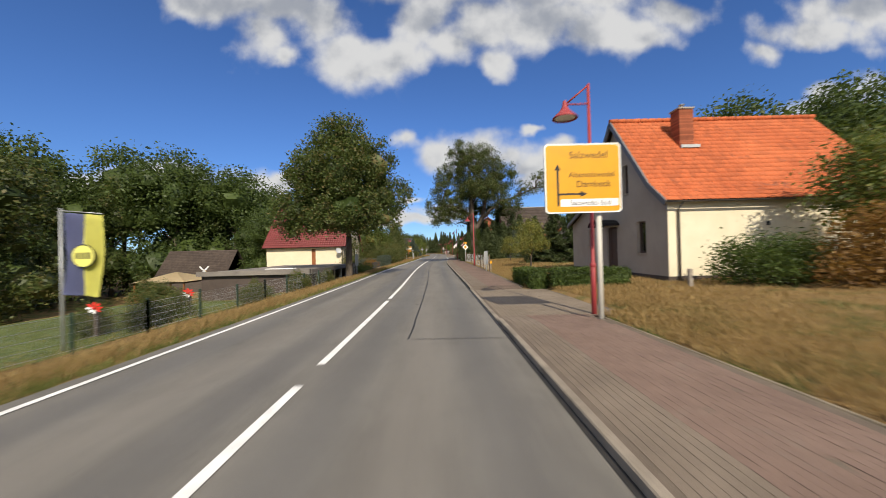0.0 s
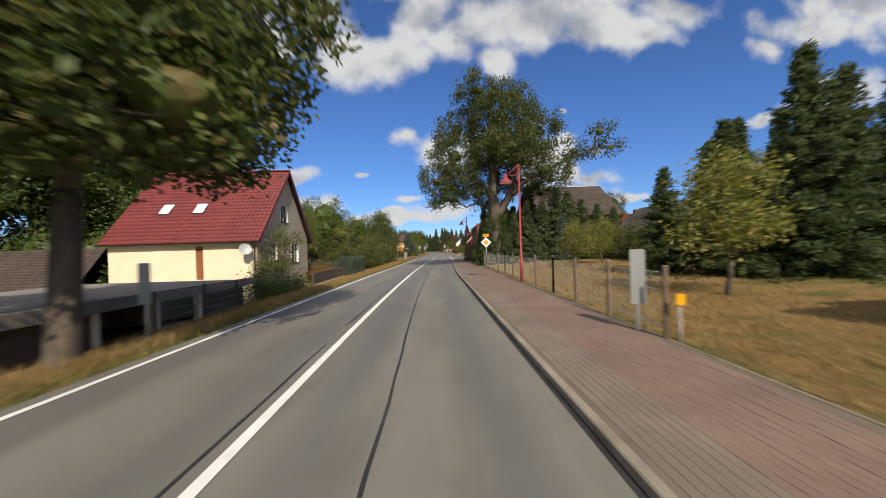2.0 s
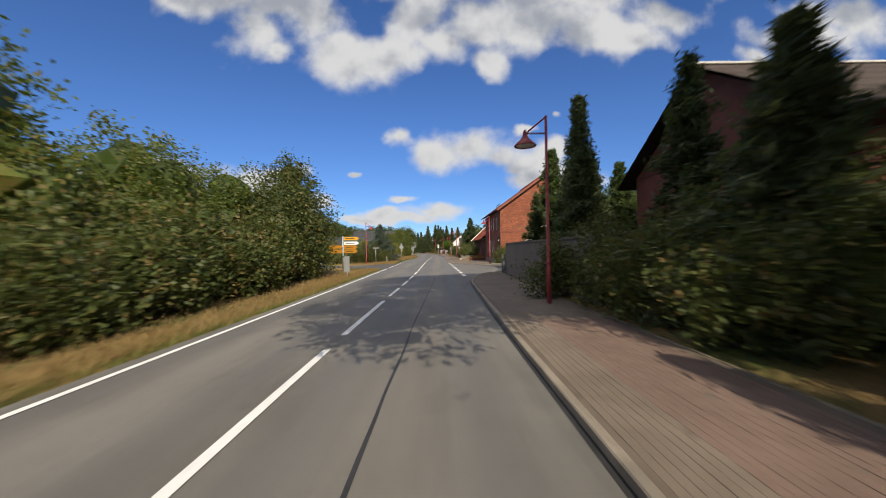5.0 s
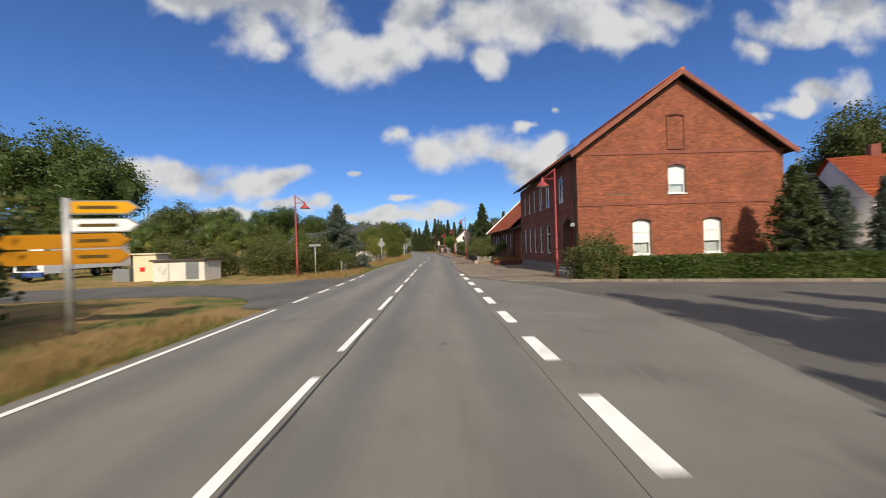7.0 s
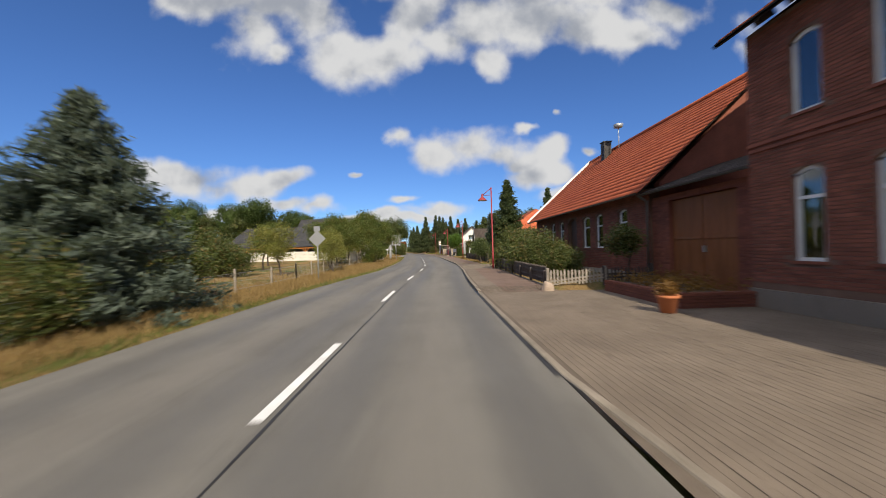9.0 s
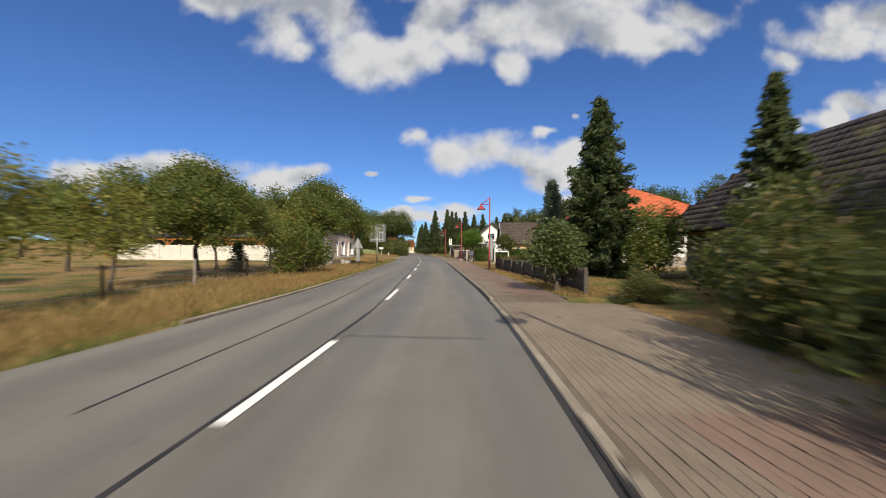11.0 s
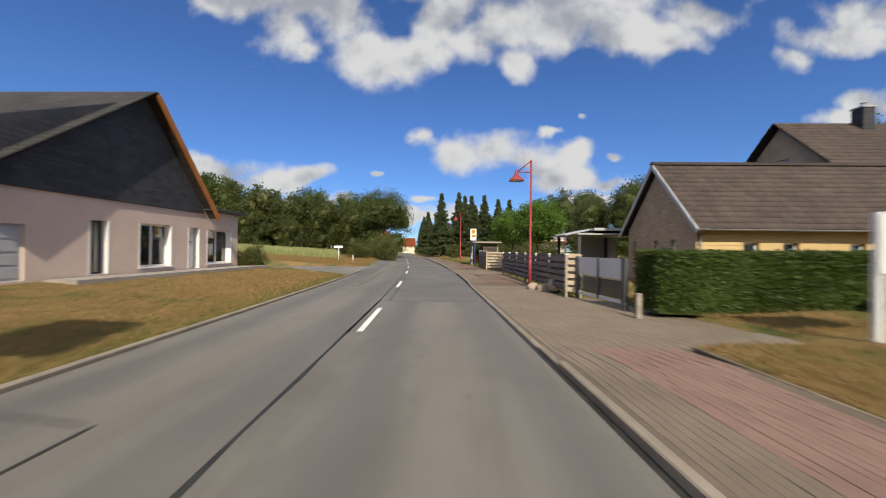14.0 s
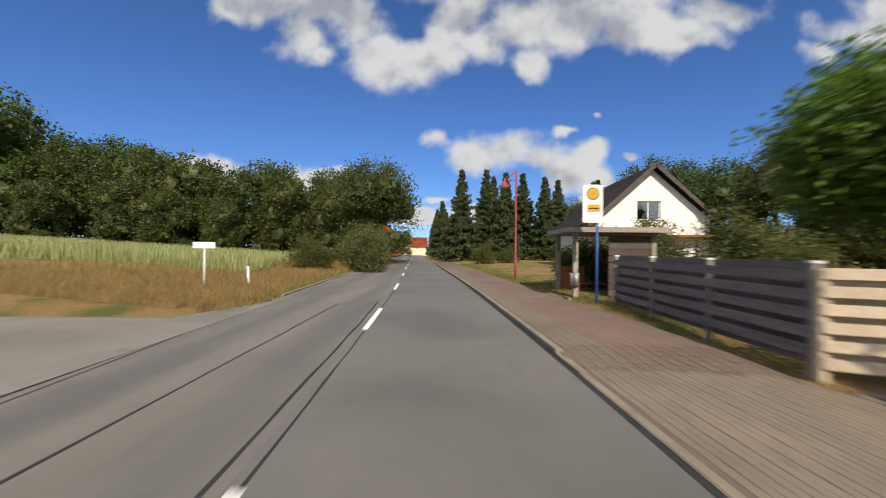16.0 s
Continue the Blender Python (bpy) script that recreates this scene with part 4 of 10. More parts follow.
def spruce(name, x, y, label, seed, height, radius, leaf=NEEDLE, clear=0.0, whorl=0.33, per=16, size=0.3, group="", category="conifer", z=None):
    """A spruce: a straight trunk with whorls of drooping boughs, needles in hanging sprays."""
    rng = np.random.default_rng(seed)
    ob = thing(name, x, y, gz(x, y) - 0.05 if z is None else z, label, category, group)
    paths = [([(0, 0, -0.2), (0, 0, height * 0.5), (0, 0, height)], [0.035 * height * 0.55, 0.022 * height * 0.5, 0.012])]
    centres = []
    level = clear
    while level < height - 0.15:
        s = (level - clear) / (height - clear)
        reach = radius * (1 - s) ** 0.85 * rng.uniform(0.82, 1.12) + 0.08
        arms = int(6 + 5 * (1 - s))
        for k in range(arms):
            a = rng.uniform(0, 2 * math.pi)
            r = reach * rng.uniform(0.62, 1.12)
            drop = 0.18 * r + 0.05 * r * r * 0.3
            tip = Vector((r * math.cos(a), r * math.sin(a), level - drop + 0.12 * r))
            mid = Vector((r * 0.55 * math.cos(a), r * 0.55 * math.sin(a), level - drop * 0.75))
            if k % 3 == 0:
                paths.append(([(0, 0, level), mid, tip], [0.03, 0.018, 0.006]))
            count = max(2, int(r / 0.17))
            for i in range(count):
                f = (i + 0.6) / count
                base = Vector((0, 0, level)).lerp(mid, min(1, f / 0.55)) if f < 0.55 else mid.lerp(tip, (f - 0.55) / 0.45)
                wide = 0.28 * r * (1 - f) + 0.07
                centres.append((base.x + rng.normal(0, wide * 0.45), base.y + rng.normal(0, wide * 0.45), base.z - abs(rng.normal(0, 0.05))))
        level += whorl * (0.55 + 0.6 * (1 - s))
    piece("trunk", branch_mesh("trunk", paths, sides=6), ob).matrix_basis = Matrix()
    v = leaf_cloud(rng, centres, 0.1, per, size, flat=0.2, droop=0.28, slim=0.26)
    piece("crown", mesh_of("crown", v, quads(len(v) // 4), leaf), ob).matrix_basis = Matrix()
    for c in ob.children:
        c.matrix_parent_inverse = Matrix()
    return ob


def shrub(name, x, y, label, seed, lobes, leaf=LEAF_SHRUB, clumps=60, per=90, size=0.13, spread=0.24, group="", category="shrub", turn=0.0):
    """A shrub of many stems; lobes as for a tree."""
    rng = np.random.default_rng(seed)
    ob = thing(name, x, y, gz(x, y) - 0.03, label, category, group, turn=turn)
    centres, paths = [], []
    volume = sum(r * r * h for *_, r, h in lobes)
    for lx, ly, lz, r, h in lobes:
        count = max(5, int(clumps * r * r * h / volume))
        d = rng.normal(0, 1, (count, 3))
        d /= np.linalg.norm(d, axis=1)[:, None]
        d *= rng.uniform(0.3, 1.0, (count, 1)) ** 0.55
        pts = d * (r, r, h) + (lx, ly, lz)
        pts[:, 2] = np.maximum(pts[:, 2], 0.12)
        centres.append(pts)
        for q in pts[: max(3, count // 5)]:
            paths.append((bent(rng, (lx * 0.6 + rng.normal(0, 0.1), ly * 0.6 + rng.normal(0, 0.1), -0.05), q, 0.08, 4), [0.03, 0.022, 0.014, 0.005]))
    piece("stem", branch_mesh("stem", paths, sides=5), ob).matrix_basis = Matrix()
    v = leaf_cloud(rng, np.concatenate(centres), spread, per, size, flat=0.2)
    piece("foliage", mesh_of("foliage", v, quads(len(v) // 4), leaf), ob).matrix_basis = Matrix()
    for c in ob.children:
        c.matrix_parent_inverse = Matrix()
    return ob


def hedge(name, ax, ay, bx, by, width, height, label, seed, leaf=LEAF_HEDGE, size=0.06, density=900, rough=0.05, z=None):
    """A clipped hedge from a to b: a dense twiggy body under a skin of small leaves."""
    rng = np.random.default_rng(seed)
    length = math.hypot(bx - ax, by - ay)
    mx, my = (ax + bx) / 2, (ay + by) / 2
    base = gz(mx, my) - 0.04 if z is None else z
    ob = thing(name, mx, my, base, label, "hedge", turn=math.degrees(math.atan2(by - ay, bx - ax)))
    l, w = length / 2, width / 2
    bm = bmesh.new()
    box(bm, -l + 0.08, l - 0.08, -w + 0.08, w - 0.08, -0.1, height - 0.08)
    bmesh.ops.subdivide_edges(bm, edges=bm.edges, cuts=6, use_grid_fill=True)
    for v in bm.verts:
        v.co += Vector(noise.noise_vector(v.co * 2.3)) * 0.07
    part("twig", bm, leaf, ob).matrix_basis = Matrix()
    areas = [(2 * l * height, 0), (2 * l * height, 1), (2 * l * 2 * w, 2), (2 * w * height, 3), (2 * w * height, 4)]
    pts = []
    for area, side in areas:
        n = int(area * density)
        u, v, d = rng.uniform(-1, 1, n), rng.uniform(0, 1, n), rng.normal(0, rough, n) - 0.02
        if side < 2:
            pts.append(np.stack([u * l, (w + d) * (1 if side else -1), v * height], 1))
        elif side == 2:
            pts.append(np.stack([u * l, (2 * v - 1) * w, height + d], 1))
        else:
            pts.append(np.stack([(l + d) * (1 if side == 3 else -1), u * w, v * height], 1))
    pts = np.concatenate(pts)
    bulge = np.array([0.09 * noise.noise(Vector(p) * 0.9) for p in pts])
    pts[:, 1] += np.sign(pts[:, 1]) * bulge
    pts[:, 2] += bulge * 0.7 * (pts[:, 2] > height * 0.8)
    v = leaf_cloud(rng, pts, 0.02, 1, size * 1.7)
    piece("foliage", mesh_of("foliage", v, quads(len(v) // 4), leaf), ob).matrix_basis = Matrix()
    for c in ob.children:
        c.matrix_parent_inverse = Matrix()
    return ob


def blades(name, label, seed, count, where, height, mat, width=0.012, lean=0.35, category="grass"):
    """A sward of single blades; where(rng, n) gives x and y."""
    rng = np.random.default_rng(seed)
    x, y = where(rng, count)
    z = ground_z(x, y)
    h = height * rng.uniform(0.35, 1.25, len(x))
    a = rng.uniform(0, 2 * np.pi, len(x))
    dx, dy = np.cos(a) * width, np.sin(a) * width
    lx, ly = rng.normal(0, lean, len(x)) * h, rng.normal(0, lean, len(x)) * h
    v = np.stack([np.stack([x - dx, y - dy, z - 0.01], 1), np.stack([x + dx, y + dy, z - 0.01], 1),
                  np.stack([x + dx * 0.35 + lx, y + dy * 0.35 + ly, z + h], 1), np.stack([x - dx * 0.35 + lx, y - dy * 0.35 + ly, z + h], 1)], 1)
    tagged(new(name, mesh_of(name, v.reshape(-1, 3), quads(len(x)), mat)), label, category, kind="stuff")


# ------------------------------------------------------------------ building parts
class Wall:
    """A wall in the plane axis = plane, looking towards side, with openings; u runs along the other level axis."""

    def __init__(self, axis, plane, side, thick=0.3):
        self.axis, self.plane, self.side, self.thick = axis, plane, side, thick

    def at(self, u, depth, z):
        """A point depth metres outside the face."""
        d = self.plane + self.side * depth
        return (d, u, z) if self.axis == "x" else (u, d, z)

    def block(self, bm, u0, u1, z0, z1, out, inn):
        a, b = self.at(u0, out, z0), self.at(u1, inn, z1)
        box(bm, *(v for i in range(3) for v in (min(a[i], b[i]), max(a[i], b[i]))))

    def body(self, profile, z0, openings):
        """profile: (u, top) from one end to the other; openings: (u0, u1, z0, z1, rise of the arch)."""
        cuts = {u for u, _ in profile}
        for u0, u1, _, _, rise in openings:
            cuts |= {u0, u1} | ({u0 + (u1 - u0) * k / 6 for k in range(1, 6)} if rise else set())
        cuts = [u for i, u in enumerate(sorted(cuts)) if i == 0 or u - sorted(cuts)[i - 1] > 1e-5]
        us, tops = zip(*profile)
        bm = bmesh.new()
        columns, marks = [], [set() for _ in cuts]
        for c, (ua, ub) in enumerate(zip(cuts, cuts[1:])):
            here = sorted((o for o in openings if o[0] <= (ua + ub) / 2 <= o[1]), key=lambda o: o[2])
            edges = [lambda u: z0]
            for u0, u1, za, zb, rise in here:
                edges += [lambda u, za=za: za, lambda u, u0=u0, u1=u1, zb=zb, rise=rise: zb - rise * ((2 * u - u0 - u1) / (u1 - u0)) ** 2]
            edges.append(lambda u: float(np.interp(u, us, tops)))
            solid = []
            for low, high in zip(edges[::2], edges[1::2]):
                quad = [round(f(u), 5) for f, u in ((low, ua), (low, ub), (high, ub), (high, ua))]
                if max(quad[2] - quad[1], quad[3] - quad[0]) > 1e-4:
                    solid.append(quad)
                    marks[c] |= {quad[0], quad[3]}
                    marks[c + 1] |= {quad[1], quad[2]}
            columns.append(solid)
        found = {}

        def corner(u, z, back):
            key = (round(u, 5), z, back)
            if key not in found:
                found[key] = bm.verts.new(self.at(u, -self.thick if back else 0, z))
            return found[key]

        def face(points):
            ring = [v for i, v in enumerate(points) if v is not points[i - 1]]
            if len(set(ring)) > 2:
                bm.faces.new(ring)

        for c, solid in enumerate(columns):
            ua, ub = cuts[c], cuts[c + 1]
            for la, lb, hb, ha in solid:
                ring = [(ua, la)] + [(ub, z) for z in sorted(marks[c + 1]) if lb <= z <= hb] + [(ua, z) for z in sorted(marks[c], reverse=True) if la < z <= ha]
                face([corner(u, z, False) for u, z in ring])
                face([corner(u, z, True) for u, z in ring[::-1]])
                for (pa, pb) in (((ua, la), (ub, lb)), ((ub, hb), (ua, ha))):
                    face([corner(*pa, False), corner(*pa, True), corner(*pb, True), corner(*pb, False)])
        for c, u in enumerate(cuts):
            zs = sorted(marks[c])
            for za, zb in zip(zs, zs[1:]):
                mid = (za + zb) / 2
                before = c > 0 and any(q[1] < mid < q[2] for q in columns[c - 1])
                after = c < len(columns) and any(q[0] < mid < q[3] for q in columns[c])
                if before != after:
                    face([corner(u, za, False), corner(u, za, True), corner(u, zb, True), corner(u, zb, False)])
        bmesh.ops.recalc_face_normals(bm, faces=bm.faces)
        return bm

    def window(self, house, u0, u1, z0, z1, rise=0.0, frame=WHITE_FRAME, bars=1, transom=0.0, sill=CONCRETE, depth=0.14, curtain=0.0, label="", blind=0.0, name="window"):
        """A window set back in its opening: frame, pane, sill, and a net curtain or blind behind the glass."""
        bm = bmesh.new()
        w = 0.075
        out, inn = -depth, -depth - 0.07
        self.block(bm, u0, u0 + w, z0, z1 - rise, out, inn)
        self.block(bm, u1 - w, u1, z0, z1 - rise, out, inn)
        self.block(bm, u0, u1, z0, z0 + w, out + 0.005, inn)
        steps = 6 if rise else 1
        for k in range(steps):
            ua, ub = u0 + (u1 - u0) * k / steps, u0 + (u1 - u0) * (k + 1) / steps
            za, zb = (z1 - rise * ((2 * u - u0 - u1) / (u1 - u0)) ** 2 for u in (ua, ub))
            a = [bm.verts.new(self.at(u, d, z)) for d in (out, inn) for u, z in ((ua, za - w), (ub, zb - w), (ub, zb), (ua, za))]
            for f in ((0, 1, 2, 3), (7, 6, 5, 4), (0, 4, 5, 1), (2, 6, 7, 3)):
                bm.faces.new([a[i] for i in f])
        for k in range(1, bars):
            u = u0 + (u1 - u0) * k / bars
            self.block(bm, u - 0.035, u + 0.035, z0, z1 - rise * 0.3, out + 0.004, inn)
        if transom:
            self.block(bm, u0, u1, transom - 0.035, transom + 0.035, out + 0.006, inn)
        bmesh.ops.recalc_face_normals(bm, faces=bm.faces)
        ob = part(name, bm, frame, house, label)
        pane = bmesh.new()
        top = z1 - rise * 0.35
        self.block(pane, u0 + 0.03, u1 - 0.03, z0 + 0.03, top - 0.03, out - 0.03, out - 0.038)
        part("pane", pane, GLASS, ob).visible_shadow = False
        if sill:
            sb = bmesh.new()
            self.block(sb, u0 - 0.06, u1 + 0.06, z0 - 0.06, z0 - 0.002, 0.05, out)
            part("sill", sb, sill, ob)
        if curtain:
            cb = bmesh.new()
            zc = z1 - (z1 - z0) * curtain
            count = max(6, int((u1 - u0) / 0.07))
            prev = None
            for k in range(count + 1):
                u = u0 + 0.05 + (u1 - u0 - 0.1) * k / count
                d = inn - 0.06 - 0.02 * (k % 2)
                pair = (cb.verts.new(self.at(u, d, zc + 0.03 * (k % 3 == 0))), cb.verts.new(self.at(u, d, top - 0.03)))
                if prev:
                    cb.faces.new((prev[0], pair[0], pair[1], prev[1]))
                prev = pair
            part("net_curtain", cb, CURTAIN, ob)
        if blind:
            bb = bmesh.new()
            self.block(bb, u0 + 0.05, u1 - 0.05, z1 - rise - (z1 - z0) * blind, top - 0.02, inn + 0.045, inn + 0.03)
            part("roller_blind", bb, WHITE_PAINT, ob)
        return ob

    def door(self, house, u0, u1, z0, z1, mat=BROWN_DOOR, depth=0.12, panels=3, name="door", label="", handle=True):
        bm = bmesh.new()
        self.block(bm, u0, u1, z0, z1, -depth, -depth - 0.06)
        for k in range(panels):
            za = z0 + 0.12 + (z1 - z0 - 0.16) * k / panels
            self.block(bm, u0 + 0.14, u1 - 0.14, za, za + (z1 - z0 - 0.16) / panels - 0.1, -depth + 0.02, -depth)
        ob = part(name, bm, mat, house, label)
        if handle:
            hb = bmesh.new()
            self.block(hb, u0 + 0.06, u0 + 0.18, z0 + 1.02, z0 + 1.05, -depth + 0.07, -depth + 0.04)
            part("handle", hb, ZINC, ob)
        return ob

    def bricks(self, house, profile, z0, openings, mat, keep=None, size=(0.24, 0.071), joint=0.011, skip=None):
        """Brick courses standing proud of the mortar; keep(u, z): those to be single pieces."""
        rng = np.random.default_rng(int(abs(self.plane) * 7) + 3)
        us, tops = zip(*profile)
        l, h = size
        rows, singles = [], []
        z = z0
        course = 0
        while z < max(tops):
            u = us[0] - (0.0 if course % 2 else (l + joint) / 2)
            while u < us[-1]:
                ua, ub = max(u, us[0]), min(u + l, us[-1])
                ok = ub - ua > 0.05 and z + h < min(np.interp(ua, us, tops), np.interp(ub, us, tops))
                if ok:
                    for o in openings:
                        if ub > o[0] - 0.012 and ua < o[1] + 0.012 and z + h > o[2] - 0.06 and z < o[3] + 0.01:
                            if z > o[2] + 0.05 and ua < o[0] - 0.07:
                                ub = min(ub, o[0] - 0.012)
                            elif z > o[2] + 0.05 and ub > o[1] + 0.07:
                                ua = max(ua, o[1] + 0.012)
                            else:
                                ok = False
                                break
                if ok and ub - ua > 0.04:
                    (singles if keep and keep(ua, z) and ub - ua > l - 0.01 else rows).append((ua, ub, z, 0.008 + rng.uniform(-0.003, 0.004)))
                u += l + joint
            z += h + joint
            course += 1
        r = np.array(rows)
        n = len(r)
        c = 0.004
        corners = [(0, 0, 0), (1, 0, 0), (1, 0, 1), (0, 0, 1), (0, 1, 0), (1, 1, 0), (1, 1, 1), (0, 1, 1)]
        v = np.zeros((n, 8, 3))
        for i, (su, sd, sz) in enumerate(corners):
            uu = np.where(su, r[:, 1], r[:, 0]) + (-c if su else c) * sd
            zz = r[:, 2] + (h if sz else 0) + (-c if sz else c) * sd
            dd = self.plane + self.side * np.where(sd, r[:, 3], -0.004)
            v[:, i] = np.stack([dd, uu, zz] if self.axis == "x" else [uu, dd, zz], 1)
        f = np.array([(4, 5, 6, 7), (0, 1, 5, 4), (1, 2, 6, 5), (2, 3, 7, 6), (3, 0, 4, 7)])
        if (self.side > 0) == (self.axis == "y"):
            f = f[:, ::-1]
        tagged(child(new("brickwork", mesh_of("brickwork", v.reshape(-1, 3), (f[None] + 8 * np.arange(n)[:, None, None]).reshape(-1, 4), mat)), house), kind="stuff")
        if singles:
            a = [((l if i[0] else 0) + (-c if i[0] else c) * i[1], i[1], (h if i[2] else 0) + (-c if i[2] else c) * i[1]) for i in corners]
            vs = [((self.side * (0.009 * d - 0.004 * (1 - d)), u, z) if self.axis == "x" else (u, self.side * (0.009 * d - 0.004 * (1 - d)), z)) for u, d, z in a]
            one = mesh_of("brick", vs, f, mat)
            for ua, ub, z, d in singles[:300]:
                spot = (self.plane + self.side * (d - 0.009), ua, z) if self.axis == "x" else (ua, self.plane + self.side * (d - 0.009), z)
                piece("brick", one, house, pose(*spot))


def tiled_slope(house, corner, along_way, up_way, length, rise, mat, tile=(0.22, 0.34), wave=0.03, name="roof_tile", label="", cut=None, thick=0.12, keep=None, under=TIMBER_DARK):
    """A roof slope of overlapping pantiles on a boarded deck. corner: the lower corner; cut(u, v): whether a tile stands there."""
    a, u, w = Vector(corner), Vector(along_way).normalized(), Vector(up_way).normalized()
    nrm = u.cross(w).normalized()
    if nrm.z < 0:
        nrm = -nrm
    rng = np.random.default_rng(int(abs(corner[0]) * 13 + abs(corner[1]) * 7) % 10000)
    tw, th = tile
    nu, nv = max(1, int(round(length / tw))), max(1, int(round(rise / th)))
    tw, th = length / nu, rise / nv
    k = 5
    prof = [(i / k, wave * (0.5 - 0.5 * math.cos(2 * math.pi * i / k))) for i in range(k + 1)]
    base, faces = [], []
    for s, (lift0, v0) in enumerate(((0.026, -0.02), (0.004, th + 0.015))):
        for f, hgt in prof:
            base.append((f * tw * 1.02, v0, hgt + lift0))
    for f, hgt in prof:
        base.append((f * tw * 1.02, -0.02, hgt + 0.004))
    faces = [(i, i + 1, k + 2 + i, k + 1 + i) for i in range(k)] + [(2 * k + 2 + i, 2 * k + 3 + i, i + 1, i) for i in range(k)]
    base, faces = np.array(base), np.array(faces)
    if (u.cross(w)).dot(nrm) < 0:
        faces = faces[:, ::-1]
    frame3 = np.array([u, w, nrm])
    spots, singles = [], []
    for j in range(nv):
        for i in range(nu):
            if cut and not cut((i + 0.5) * tw, (j + 0.5) * th):
                continue
            (singles if keep and keep(i, j, nu, nv) else spots).append((i * tw + rng.normal(0, 0.004), j * th + rng.normal(0, 0.004), rng.normal(0, 0.003)))
    local = (np.array(spots)[:, None, :] + base[None]).reshape(-1, 3)
    verts = local @ frame3 + np.array(a + nrm * thick * 0.4)
    fs = (faces[None] + len(base) * np.arange(len(spots))[:, None, None]).reshape(-1, 4)
    deck = bmesh.new()
    corners = [a, a + u * length, a + u * length + w * rise, a + w * rise]
    if cut:
        nuq = 40
        for q in range(nuq):
            ua, ub = length * q / nuq, length * (q + 1) / nuq
            top_a = max([v for v in np.linspace(0, rise, 41) if cut(min(ua + 0.01, length), v)] or [0])
            top_b = max([v for v in np.linspace(0, rise, 41) if cut(max(ub - 0.01, 0), v)] or [0])
            if max(top_a, top_b) <= 0:
                continue
            deck.faces.new([deck.verts.new(a + u * uu + w * vv) for uu, vv in ((ua, 0), (ub, 0), (ub, top_b), (ua, top_a))])
        bmesh.ops.remove_doubles(deck, verts=deck.verts, dist=0.001)
    else:
        deck.faces.new([deck.verts.new(c) for c in corners])
    bmesh.ops.solidify(deck, geom=deck.faces[:], thickness=thick * 0.6)
    roof = part("roof", deck, under, house, label)
    tagged(child(new(name, mesh_of(name, verts, fs, mat, smooth=True)), roof), kind="stuff")
    if singles:
        one = mesh_of("single_tile", base @ frame3, faces, mat, smooth=True)
        for su, sv, sn in singles[:300]:
            piece(name, one, roof, Matrix.Translation(a + u * su + w * sv + nrm * (sn + thick * 0.4)))
    return roof


def gutter(house, a, b, r=0.06, mat=GUTTER, down=None):
    """A half-round gutter from a to b, with a downpipe at down (x, y, top, foot)."""
    bm = bmesh.new()
    a, b = Vector(a), Vector(b)
    side = (b - a).cross(Vector((0, 0, 1))).normalized()
    rows = [[bm.verts.new(p + side * r * math.cos(t) - Vector((0, 0, r * math.sin(t)))) for t in np.linspace(0, math.pi, 7)] for p in (a, b)]
    for i in range(6):
        bm.faces.new((rows[0][i], rows[0][i + 1], rows[1][i + 1], rows[1][i]))
    bmesh.ops.solidify(bm, geom=bm.faces[:], thickness=0.006)
    ob = part("gutter", bm, mat, house)
    if down:
        db = bmesh.new()
        pts, foot = down
        tube(db, list(pts) + [foot], 0.045, 8)
        part("downpipe", db, mat, house)
    return ob


def chimney(house, x, y, w, d, z0, z1, mat=BRICK, cap=CONCRETE, pot=True):
    ob = part("chimney", boxes((x - w / 2, x + w / 2, y - d / 2, y + d / 2, z0, z1)), mat, house)
    part("chimney_cap", boxes((x - w / 2 - 0.05, x + w / 2 + 0.05, y - d / 2 - 0.05, y + d / 2 + 0.05, z1 + 0.002, z1 + 0.08)), cap, ob)
    for k in range(int((z1 - z0) / 0.08)):
        z = z0 + 0.08 * k
        part("brick_course", boxes((x - w / 2 - 0.008, x + w / 2 + 0.008, y - d / 2 - 0.008, y + d / 2 + 0.008, z, z + 0.065)), mat, ob)
    if pot:
        bm = bmesh.new()
        spin(bm, [(0.09, z1 + 0.08), (0.09, z1 + 0.3), (0.16, z1 + 0.31), (0.02, z1 + 0.38)], x, y, 10)
        part("chimney_pot", bm, ZINC, ob)
    return ob




def lettering(text, size, m, mat, parent, name="lettering"):
    data = bpy.data.curves.new(name, "FONT")
    data.body, data.size, data.align_x, data.extrude = text, size, "LEFT", 0.001
    ob = bpy.data.objects.new(name + "_outline", data)
    scene.collection.objects.link(ob)
    me = bpy.data.meshes.new_from_object(ob.evaluated_get(bpy.context.evaluated_depsgraph_get()))
    bpy.data.objects.remove(ob)
    bpy.data.curves.remove(data)
    me.materials.clear()
    me.materials.append(mat)
    out = new(name, me)
    child(out, parent)
    out.matrix_basis = m
    return out


